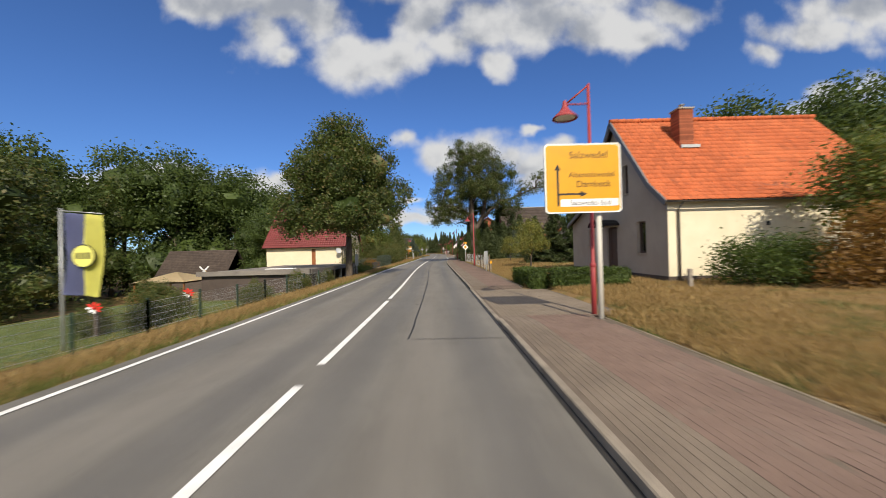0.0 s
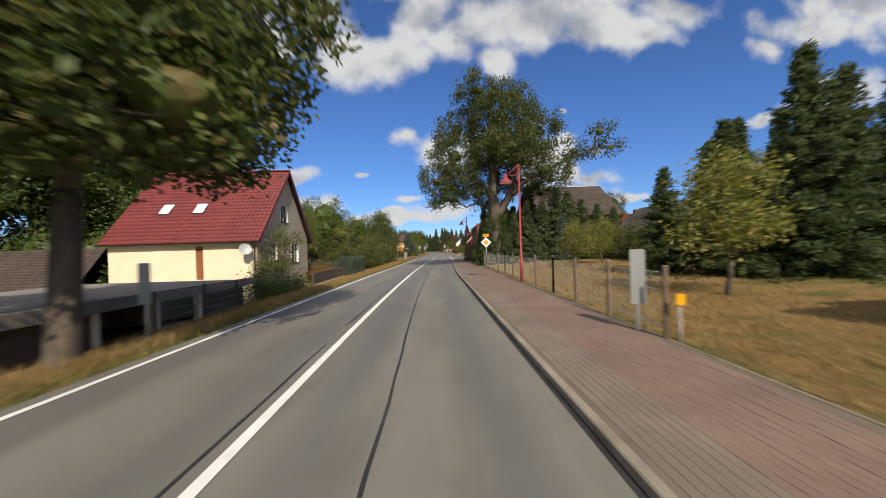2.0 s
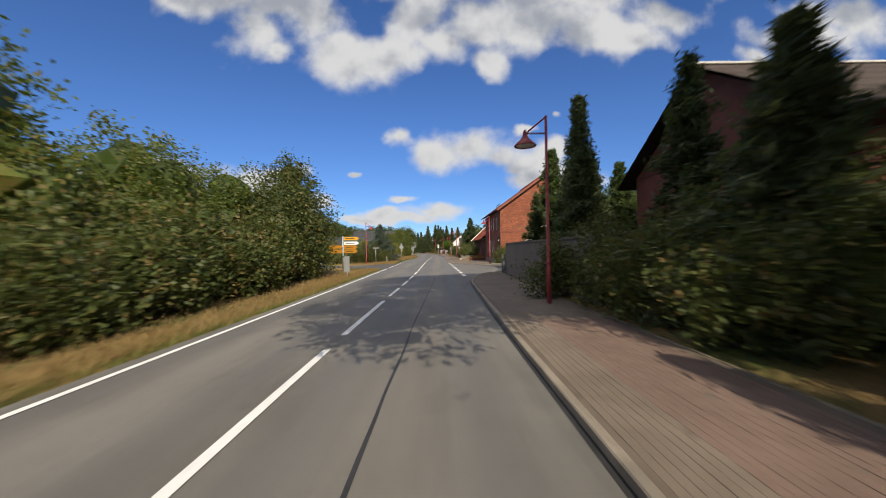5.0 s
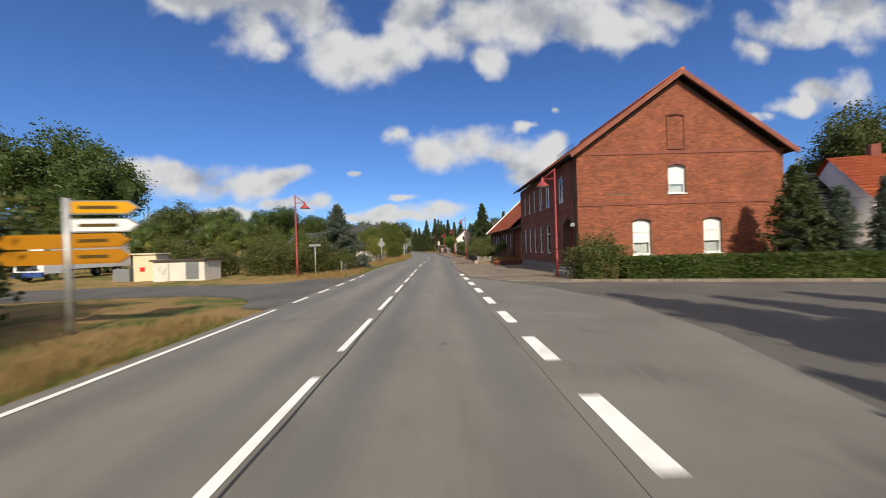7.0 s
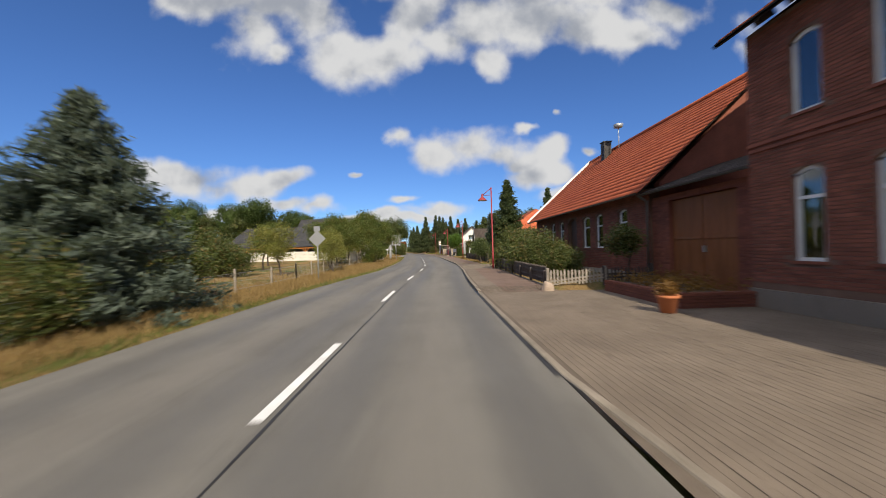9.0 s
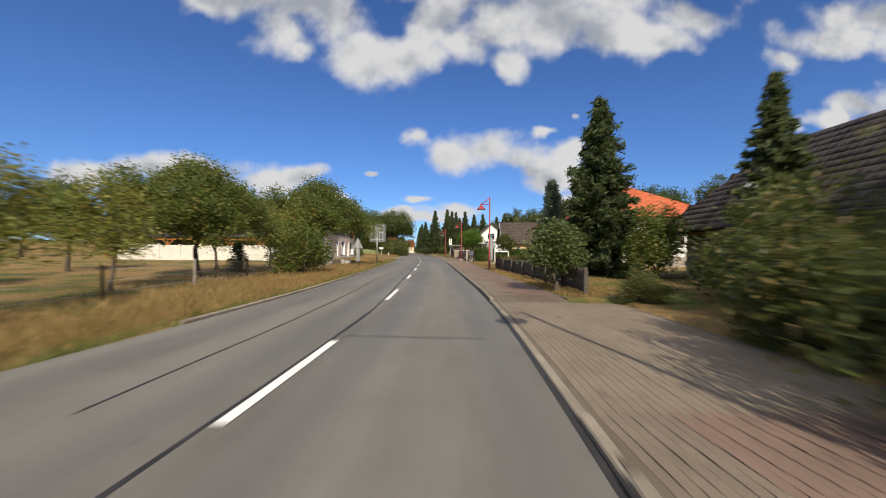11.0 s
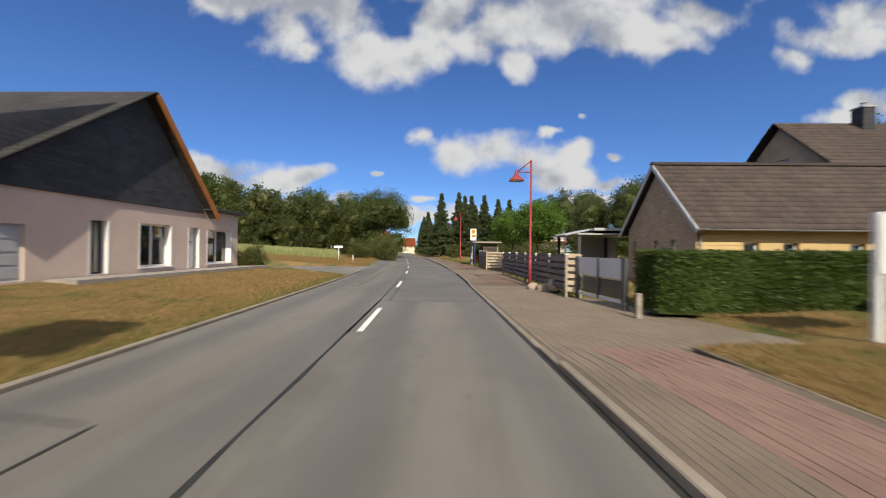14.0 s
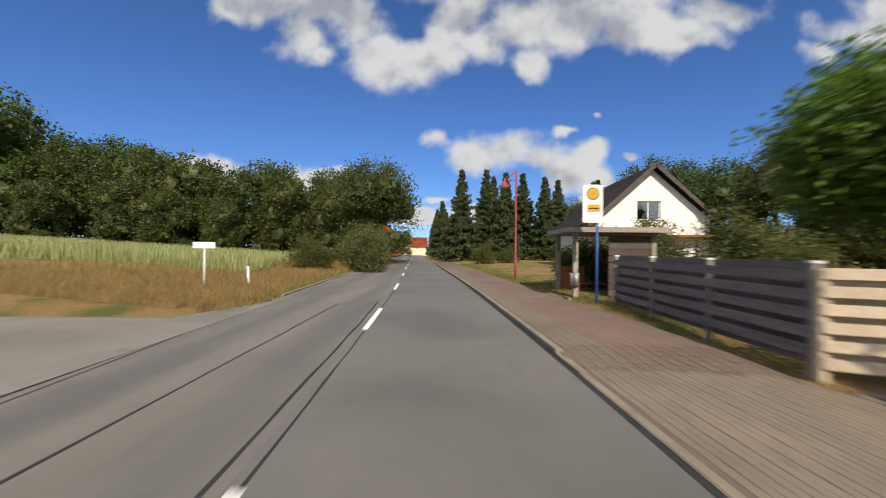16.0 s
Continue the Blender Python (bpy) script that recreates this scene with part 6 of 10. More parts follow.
def brick_farmhouse():
    """The long single-storey brick house with the timber gate."""
    ob = thing("house", 8.6, 136, 0.2, "long brick farmhouse with orange tiled roof", "house")
    west = Wall("x", 8.6, -1, 0.4)
    wins = [(129.95, 130.75), (132.25, 133.1), (133.75, 134.75), (137.7, 138.6), (139.4, 140.3), (141.2, 142.3)]
    opens = [(a, b, 1.45, 3.12, 0.12) for a, b in wins] + [(135.6, 137.0, 0.45, 3.2, 0.3)]
    part("wall", west.body([(128.3, 3.7), (144.0, 3.7)], 0.2, opens), MORTAR, ob, "shaded brick front")
    west.bricks(ob, [(128.3, 3.65), (144.0, 3.65)], 0.45, opens, BRICK_DARK_AND_SHADED)
    for u0, u1, z0, z1, rise in opens[:-1]:
        west.window(ob, u0, u1, z0, z1, rise, bars=1, transom=z0 + 1.1, sill=BRICK_DARK_AND_SHADED, depth=0.1, curtain=0.5)
    west.door(ob, 135.65, 136.95, 0.45, 3.1, BROWN_DOOR, depth=0.2, label="dark arched house door")
    part("plinth", boxes((8.5, 8.6, 128.3, 144.0, 0.0, 0.44)), CONCRETE, ob)
    gate_wall = Wall("x", 8.7, -1, 0.4)
    part("wall", gate_wall.body([(123.42, 3.3), (128.3, 3.3)], 0.1, [(124.35, 127.3, 0.1, 3.1, 0)]), BRICK_DARK_AND_SHADED, ob, "brick gateway")
    gate_wall.bricks(ob, [(123.45, 3.28), (128.3, 3.28)], 0.2, [(124.35, 127.3, 0.1, 3.1, 0)], BRICK_DARK_AND_SHADED)
    gate = part("gate", boxes((8.86, 8.94, 124.37, 125.81, 0.15, 3.08), (8.86, 8.94, 125.84, 127.28, 0.15, 3.08)), TIMBER_BROWN, ob, "brown varnished timber double gate")
    for a in (124.37, 125.84):
        for k in range(8):
            part("gate_board", boxes((8.83, 8.86, a + 0.01 + 0.18 * k, a + 0.17 + 0.18 * k, 0.18, 1.72), (8.83, 8.86, a + 0.01 + 0.18 * k, a + 0.17 + 0.18 * k, 1.8, 3.05)), TIMBER_BROWN, gate)
        part("gate_rail", boxes((8.8, 8.83, a + 0.02, a + 1.42, 1.72, 1.82)), TIMBER_BROWN, gate)
    part("gate_handle", boxes((8.75, 8.83, 125.7, 125.76, 1.3, 1.5)), ZINC, gate)
    up = Vector((3.2, 0, 1.1))
    tiled_slope(ob, (8.25, 123.45, 3.42), (0, 1, 0), up, 4.9, up.length, TILE_BROWN, label="low gateway roof", thick=0.1)
    gutter(ob, (8.2, 123.4, 3.45), (8.2, 128.4, 3.45), down=([(8.2, 128.3, 3.4), (8.5, 128.3, 3.2)], (8.5, 128.3, 0.2)))
    south = Wall("y", 128.3, -1, 0.35)
    part("wall", south.body([(9.0, 3.9), (13.2, 8.0), (17.4, 3.9)], 0.2, []), BRICK_DARK_AND_SHADED, ob, "weathered brick gable")
    part("wall", boxes((17.1, 17.4, 128.6, 144.0, 0.2, 3.8), (9.0, 17.1, 143.7, 144.0, 0.2, 3.8)), BRICK_DARK_AND_SHADED, ob)
    part("floor", boxes((9.0, 17.1, 128.7, 143.7, 0.35, 0.45), (9.0, 17.1, 128.7, 143.7, 3.5, 3.65)), TIMBER_DARK, ob)
    for xa, way in ((8.05, 1), (18.35, -1)):
        za = 3.45
        up = Vector((13.2 - xa, 0, 8.15 - za))
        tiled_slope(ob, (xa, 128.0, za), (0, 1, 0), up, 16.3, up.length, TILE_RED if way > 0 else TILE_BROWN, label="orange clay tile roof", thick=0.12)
    north = bmesh.new()
    flat_plate(north, [(9.0, 3.6), (17.4, 3.6), (13.2, 8.0)], 143.65, 143.9)
    part("wall", north, BRICK_DARK_AND_SHADED, ob)
    trim = bmesh.new()
    beam(trim, (8.0, 144.3, 3.5), (13.2, 144.3, 8.25), 0.12, 0.3)
    part("verge_board", trim, WHITE_PAINT, ob, "white painted roof edge")
    gutter(ob, (7.97, 128.0, 3.5), (7.97, 144.3, 3.5), mat=GUTTER)
    ridge = bmesh.new()
    tube(ridge, [(13.2, 127.9, 8.28), (13.2, 144.4, 8.28)], 0.12, 8)
    part("ridge_tiles", ridge, TILE_RED, ob)
    stack = chimney(ob, 12.6, 140.2, 0.5, 0.5, 7.4, 8.7, DARK_TRIM, DARK_TRIM, pot=False)
    mast = bmesh.new()
    tube(mast, [(12.9, 139.0, 7.6), (12.9, 139.0, 9.7)], 0.03, 6)
    spin(mast, [(0.02, 9.3), (0.28, 9.4), (0.3, 9.6), (0.02, 9.7)], 12.9, 139.0, 10)
    part("aerial", mast, ZINC, ob)
    steps = bmesh.new()
    for k in range(4):
        box(steps, 8.55, 8.62, 131.6 + 0.55 * k, 132.0 + 0.55 * k, 3.95, 4.02)
    part("roof_steps", steps, DARK_TRIM, ob)
    return ob


def brown_roof_bungalow():
    """Low bungalow with a steep brown hipped roof, its eaves along the road."""
    ob = thing("house", 15, 154, 0.2, "white bungalow with steep brown tiled roof", "house")
    x0, x1, y0, y1, z0, ze = 12.8, 17.4, 147.0, 157.8, 0.0, 2.36
    west = Wall("x", x0, -1)
    w_open = [(155.1, 155.95, 0.25, 2.2, 0), (156.9, 157.3, 1.45, 2.1, 0), (150.2, 152.2, 0.95, 2.15, 0)]
    part("wall", west.body([(y0, ze), (y1, ze)], z0, w_open), WHITE_RENDER, ob, "white rendered street front")
    west.door(ob, 155.12, 155.93, 0.25, 2.18, TIMBER_BROWN, depth=0.2, label="reddish brown front door")
    for u0, u1, za, zb, _ in w_open[1:]:
        west.window(ob, u0, u1, za, zb, bars=1 if u1 - u0 < 1 else 2)
    part("wall", boxes((x0 + 0.3, x1, y0, y0 + 0.3, z0, ze), (x0 + 0.3, x1, y1 - 0.3, y1, z0, ze), (x1 - 0.3, x1, y0 + 0.3, y1 - 0.3, z0, ze)), WHITE_RENDER, ob)
    part("floor", boxes((x0 + 0.3, x1 - 0.3, y0 + 0.3, y1 - 0.3, 0.1, 0.2), (x0 + 0.3, x1 - 0.3, y0 + 0.3, y1 - 0.3, ze - 0.15, ze)), TIMBER_DARK, ob)
    ex0, ex1, ey0, ey1 = x0 - 0.95, x1 + 0.95, y0 - 0.9, y1 + 0.9
    part("eaves_board", boxes((ex0 + 0.06, ex1 - 0.06, ey0 + 0.06, ey1 - 0.06, ze, ze + 0.1)), TIMBER_ORANGE, ob, "varnished timber eaves")
    run, rise, foot = (ex1 - ex0) / 2, 3.6, ze + 0.11
    for corner, way, length, inward in (((ex0, ey0, foot), (0, 1, 0), ey1 - ey0, (1, 0)), ((ex1, ey0, foot), (0, 1, 0), ey1 - ey0, (-1, 0)), ((ex0, ey0, foot), (1, 0, 0), ex1 - ex0, (0, 1)), ((ex0, ey1, foot), (1, 0, 0), ex1 - ex0, (0, -1))):
        up = Vector((inward[0] * run, inward[1] * run, rise))
        span = up.length
        tiled_slope(ob, corner, way, up, length, span, TILE_BROWN, tile=(0.3, 0.34), wave=0.02, cut=lambda u, v, L=length, s=span: run * v / s <= min(u, L - u) + 0.02, label="brown concrete tile roof")
    gutter(ob, (ex0 - 0.05, ey0, foot), (ex0 - 0.05, ey1, foot), mat=DARK_TRIM)
    slope_up, out = Vector((run, 0, rise)).normalized(), Vector((-rise, 0, run)).normalized()
    a = Vector((ex0, 153.9, foot)) + slope_up * 1.6 + out * 0.17
    quad = [a, a + Vector((0, 0.85, 0)), a + Vector((0, 0.85, 0)) + slope_up * 1.15, a + slope_up * 1.15]
    frame_bm, pane = bmesh.new(), bmesh.new()
    frame_bm.faces.new([frame_bm.verts.new(p) for p in quad])
    bmesh.ops.solidify(frame_bm, geom=frame_bm.faces[:], thickness=0.09)
    mid = sum(quad, Vector()) / 4
    pane.faces.new([pane.verts.new(mid + (p - mid) * 0.86 + out * 0.05) for p in quad])
    part("pane", pane, CURTAIN, part("skylight", frame_bm, DARK_TRIM, ob))
    part("letterbox", boxes((x0 - 0.12, x0, 156.3, 156.65, 1.05, 1.35)), DARK_TRIM, ob)
    return ob


def red_hip_bungalow():
    """White bungalow with a hipped orange-red roof and steps to the door."""
    ob = thing("house", 12, 175, 0.3, "white rendered bungalow with orange hipped roof", "house")
    x0, x1, y0, y1, z0, ze = 11.5, 21.5, 168.0, 182.2, 0.2, 3.95
    west = Wall("x", x0, -1)
    opens = [(179.2, 180.5, 2.2, 3.5, 0), (176.8, 177.9, 2.25, 3.55, 0), (173.9, 175.7, 1.35, 3.65, 0), (169.5, 172.0, 2.0, 3.5, 0)]
    part("wall", west.body([(y0, ze), (y1, ze)], 1.15, opens), WHITE_RENDER, ob, "white rendered street front")
    for o in (opens[0], opens[1], opens[3]):
        west.window(ob, *o[:4], frame=DARK_TRIM, bars=1, sill=CONCRETE, depth=0.18)
    west.door(ob, 174.2, 175.3, 1.35, 3.5, TIMBER_BROWN, depth=0.5, label="brown panelled front door in a recess")
    part("recess", boxes((12.06, 12.12, 173.9, 174.2, 1.35, 3.65), (12.06, 12.12, 175.3, 175.7, 1.35, 3.65), (11.85, 12.1, 173.8, 173.9, 1.35, 3.65), (11.85, 12.1, 175.7, 175.8, 1.35, 3.65)), DARK_TRIM, ob)
    part("plinth", boxes((11.46, 21.5, 167.96, 182.24, -0.1, 1.14)), CONCRETE, ob, "grey plinth")
    part("wall", boxes((x0 + 0.3, x1, y1 - 0.3, y1, 1.15, ze), (x0 + 0.3, x1, y0, y0 + 0.3, 1.15, ze), (x1 - 0.3, x1, y0 + 0.3, y1 - 0.3, 1.15, ze)), WHITE_RENDER, ob)
    part("floor", boxes((x0 + 0.3, x1 - 0.3, y0 + 0.3, y1 - 0.3, 1.2, 1.3), (x0 + 0.3, x1 - 0.3, y0 + 0.3, y1 - 0.3, ze - 0.1, ze)), TIMBER_DARK, ob)
    stairs = bmesh.new()
    for k in range(6):
        box(stairs, 11.46 - 0.3 * (6 - k), 11.46 - 0.3 * (5 - k), 174.0, 176.6, 0.1, 0.3 + 0.17 * k)
    part("steps", stairs, CONCRETE, ob, "grey concrete steps with metal rail")
    rail = bmesh.new()
    tube(rail, [(9.7, 176.6, 0.3), (9.7, 176.6, 1.2), (11.4, 176.6, 2.15), (11.4, 176.6, 1.2)], 0.02, 6)
    tube(rail, [(9.7, 174.0, 0.3), (9.7, 174.0, 1.2), (11.4, 174.0, 2.15), (11.4, 174.0, 1.2)], 0.02, 6)
    part("handrail", rail, ZINC, ob)
    ex0, ex1, ey0, ey1 = x0 - 0.62, x1 + 0.62, y0 - 0.7, y1 + 0.5
    part("eaves_board", boxes((ex0, ex1, ey0, ey1, ze - 0.02, ze + 0.13)), TIMBER_DARK, ob)
    half_x, half_y, top = (ex1 - ex0) / 2, (ey1 - ey0) / 2, 7.3
    for corner, way, length, inward in (((ex0, ey0, ze + 0.14), (0, 1, 0), 2 * half_y, (1, 0)), ((ex1, ey0, ze + 0.14), (0, 1, 0), 2 * half_y, (-1, 0)), ((ex0, ey0, ze + 0.14), (1, 0, 0), 2 * half_x, (0, 1)), ((ex0, ey1, ze + 0.14), (1, 0, 0), 2 * half_x, (0, -1))):
        up = Vector((inward[0] * half_x, inward[1] * half_x, top - ze))
        span = up.length
        tiled_slope(ob, corner, way, up, length, span, TILE_RED, tile=(0.3, 0.34), wave=0.03, cut=lambda u, v, L=length, s=span: half_x * v / s <= min(u, L - u) + 0.02, label="orange-red clay tile roof")
    gutter(ob, (ex0 - 0.05, ey0, ze + 0.08), (ex0 - 0.05, ey1, ze + 0.08), mat=DARK_TRIM)
    wheel = bmesh.new()
    for k in range(8):
        a = math.pi * k / 8
        beam(wheel, (11.4, 172.9 - 0.38 * math.cos(a), 2.6 - 0.38 * math.sin(a)), (11.4, 172.9 + 0.38 * math.cos(a), 2.6 + 0.38 * math.sin(a)), 0.04, 0.04)
    tube(wheel, [(11.4, 172.9 + 0.38 * math.cos(t), 2.6 + 0.38 * math.sin(t)) for t in np.linspace(0, 2 * math.pi, 17)], 0.035, 6, False)
    part("wagon_wheel", wheel, DARK_TRIM, ob, "dark wagon wheel hung on the wall")
    return ob


def tan_brick_house():
    """Tan brick house: low gabled wing to the road, main house behind, carport on its north side."""
    ob = thing("house", 12, 195, 0.3, "tan brick house with brown tiled roofs", "house")
    west = Wall("x", 9.0, -1, 0.3)
    prof = [(192.3, 2.8), (195.05, 5.42), (197.8, 2.8)]
    opens = [(193.6, 194.0, 1.6, 2.2, 0), (194.9, 195.3, 1.6, 2.2, 0), (197.0, 197.3, 1.6, 2.2, 0)]
    part("wall", west.body(prof, 0.1, opens), MORTAR_PALE, ob, "tan brick gable")
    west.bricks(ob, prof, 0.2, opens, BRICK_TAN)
    for o in opens:
        west.window(ob, *o[:4], sill=None)
    south = Wall("y", 192.3, -1, 0.3)
    s_opens = [(10.8, 11.4, 1.5, 2.1, 0), (12.3, 12.9, 1.5, 2.1, 0), (14.8, 15.4, 1.5, 2.1, 0), (16.3, 16.9, 1.5, 2.1, 0), (18.6, 19.2, 1.5, 2.1, 0)]
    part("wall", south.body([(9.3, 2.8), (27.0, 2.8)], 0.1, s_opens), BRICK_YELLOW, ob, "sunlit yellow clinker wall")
    for o in s_opens:
        south.window(ob, *o[:4], bars=1)
    for k in range(18):
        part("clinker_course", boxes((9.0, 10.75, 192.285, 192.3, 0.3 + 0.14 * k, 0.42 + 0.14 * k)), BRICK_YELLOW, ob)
    part("wall", boxes((9.3, 17.5, 197.5, 197.8, 0.1, 2.8), (26.7, 27.0, 192.6, 194.6, 0.1, 2.8)), BRICK_TAN, ob)
    part("floor", boxes((9.3, 26.7, 192.6, 197.5, 0.2, 0.3), (9.3, 26.7, 192.6, 197.5, 2.65, 2.78)), TIMBER_DARK, ob)
    for ya in (191.85, 198.25):
        up = Vector((0, 195.05 - ya, 5.62 - 2.56))
        tiled_slope(ob, (8.75, ya, 2.56), (1, 0, 0), up, 18.6, up.length, TILE_BROWN, tile=(0.3, 0.34), wave=0.028, label="brown concrete tile roof")
    trim = bmesh.new()
    for ya in (191.8, 198.3):
        beam(trim, (8.73, ya, 2.5), (8.73, 195.05, 5.62), 0.06, 0.17)
    part("verge_board", trim, GREY_PAINT, ob, "pale grey roof edge boards")
    part("ridge_tiles", beam(bmesh.new(), (8.7, 195.05, 5.76), (27.3, 195.05, 5.76), 0.24, 0.12), TILE_BROWN, ob)
    gutter(ob, (8.75, 191.78, 2.58), (27.3, 191.78, 2.58), mat=GREY_PAINT, down=([(9.1, 191.78, 2.58), (9.1, 192.2, 2.4)], (9.1, 192.2, 0.2)))
    main = Wall("x", 17.5, -1, 0.3)
    part("wall", main.body([(194.6, 5.0), (198.6, 8.6), (202.6, 5.0)], 2.8, [(198.0, 199.2, 5.6, 6.8, 0)]), BRICK_TAN, ob)
    main.window(ob, 198.0, 199.2, 5.6, 6.8, bars=2)
    part("wall", boxes((17.5, 27, 202.3, 202.6, 0.1, 5.0), (17.8, 27, 194.6, 194.9, 2.8, 5.0), (26.7, 27, 194.9, 202.3, 0.1, 5.0)), BRICK_TAN, ob)
    for ya in (194.1, 203.1):
        up = Vector((0, 198.6 - ya, 8.8 - 4.7))
        tiled_slope(ob, (17.1, ya, 4.7), (1, 0, 0), up, 10.3, up.length, TILE_BROWN, tile=(0.3, 0.34), wave=0.028, label="brown concrete tile roof")
    chimney(ob, 21.5, 198.2, 0.6, 0.6, 8.0, 9.5, SLATE, ZINC)
    port = part("carport_roof", boxes((6.6, 10.5, 198.6, 203.0, 2.62, 2.72), (7.4, 11.0, 198.4, 203.3, 2.85, 3.0)), GREY_PAINT, ob, "pale grey flat carport roof")
    lean = bmesh.new()
    beam(lean, (6.0, 200.8, 2.6), (7.7, 200.8, 3.0), 3.6, 0.06)
    part("carport_canopy", lean, GREY_PAINT, port)
    for x, y in ((6.7, 198.8), (6.7, 202.8), (9.8, 202.8)):
        part("carport_post", boxes((x - 0.08, x + 0.08, y - 0.08, y + 0.08, 0.1, 2.62)), ANTHRACITE, port)
    part("carport_wall", boxes((8.0, 10.5, 203.0, 203.1, 0.1, 2.6)), GREY_PAINT, port)
    return ob


def pink_slate_house():
    """Pink rendered house with a slate-clad gable to the road and dark roofs."""
    g = 0.42
    ob = thing("house", -14.5, 194, g, "pale pink rendered house with slate-clad gable", "house")
    east = Wall("x", -14.5, 1)
    opens = [(187.1, 189.5, g + 0.05, 2.35, 0), (191.7, 192.5, g + 0.12, 2.68, 0), (194.0, 195.9, 0.72, 2.72, 0), (197.1, 197.95, g + 0.08, 2.7, 0), (198.6, 200.9, 0.72, 2.68, 0)]
    part("wall", east.body([(186.4, 3.75), (201.6, 3.75)], 0.2, opens), PINK_RENDER, ob, "pink rendered street front")
    for o in (opens[2], opens[4]):
        east.window(ob, *o[:4], frame=WHITE_FRAME, sill=WHITE_PAINT, depth=0.26, bars=2, curtain=0.0)
    east.window(ob, *opens[1][:4], frame=DARK_TRIM, sill=None, depth=0.26)
    east.door(ob, 197.15, 197.9, g + 0.08, 2.7, WHITE_PAINT, depth=0.3, label="white door with a small window")
    part("door_pane", boxes((-14.79, -14.77, 197.3, 197.75, 1.75, 2.5)), GLASS, ob)
    garage = east.door(ob, 187.1, 189.5, g + 0.05, 2.35, GREY_PAINT, depth=0.1, panels=4, name="garage_door", label="pale grey garage door")
    for u0, u1, z0, z1, *_ in opens[1:]:
        for u in (u0, u1):
            part("reveal", boxes((-14.78, -14.49, u - 0.03, u + 0.03, z0, z1)), WHITE_RENDER, ob)
    gable = Wall("x", -14.42, 1, 0.1)
    prof = [(185.0, 3.95), (194.2, 8.35), (198.2, 3.76)]
    part("gable_cladding", gable.body(prof, 3.55, []), SLATE, ob, "dark slate-clad gable")
    gable.bricks(ob, prof, 3.57, [], SLATE, size=(0.5, 0.17), joint=0.004)
    part("wall", boxes((-26, -14.8, 201.3, 201.6, 0.2, 3.7), (-26, -14.8, 186.4, 186.7, 0.2, 3.7), (-26, -25.7, 186.7, 201.3, 0.2, 3.7)), PINK_RENDER, ob)
    part("floor", boxes((-25.7, -14.8, 186.7, 201.3, 0.4, 0.5), (-25.7, -14.8, 186.7, 201.3, 3.5, 3.7)), TIMBER_DARK, ob)
    for ya, za in ((187.3, 3.35), (198.75, 3.3)):
        up = Vector((0, 194.2 - ya, 8.65 - za))
        tiled_slope(ob, (-28.0, ya, za), (1, 0, 0), up, 14.1, up.length, TILE_SLATE, tile=(0.3, 0.34), wave=0.018, label="dark grey tiled roof", thick=0.14)
    trim = bmesh.new()
    beam(trim, (-13.9, 198.75, 3.25), (-13.9, 194.2, 8.55), 0.12, 0.22)
    part("verge_board", trim, TIMBER_ORANGE, ob, "orange stained roof edge boards")
    part("flat_roof", boxes((-26, -14.1, 198.3, 201.9, 3.76, 3.92)), TILE_SLATE, ob, "dark flat roof edge")
    up = Vector((0, 9.2, 3.9))
    tiled_slope(ob, (-36.0, 178.2, 2.66), (1, 0, 0), up, 21.2, up.length, TILE_SLATE, tile=(0.3, 0.34), wave=0.018, label="dark lean-to roof", thick=0.14)
    part("beam", boxes((-36, -14.9, 178.35, 178.5, 2.4, 2.62)), TIMBER_ORANGE, ob, "orange stained timber beam")
    for k in range(7):
        x = -15.2 - 3.3 * k
        post = bmesh.new()
        box(post, x - 0.08, x + 0.08, 178.35, 178.51, 0.3, 2.4)
        beam(post, (x, 178.43, 1.75), (x + 0.55, 178.43, 2.38), 0.1)
        beam(post, (x, 178.43, 1.75), (x - 0.55, 178.43, 2.38), 0.1)
        part("porch_post", post, TIMBER_ORANGE, ob)
    part("wall", boxes((-36, -14.44, 186.0, 186.36, 0.2, 4.3)), ANTHRACITE, ob)
    chimney(ob, -27.0, 183.4, 0.5, 0.5, 5.0, 6.4, DARK_TRIM, DARK_TRIM, pot=False)
    part("front_path", boxes((-14.4, -13.2, 190.0, 203.0, g - 0.2, g + 0.05)), CONCRETE, ob)
    return ob


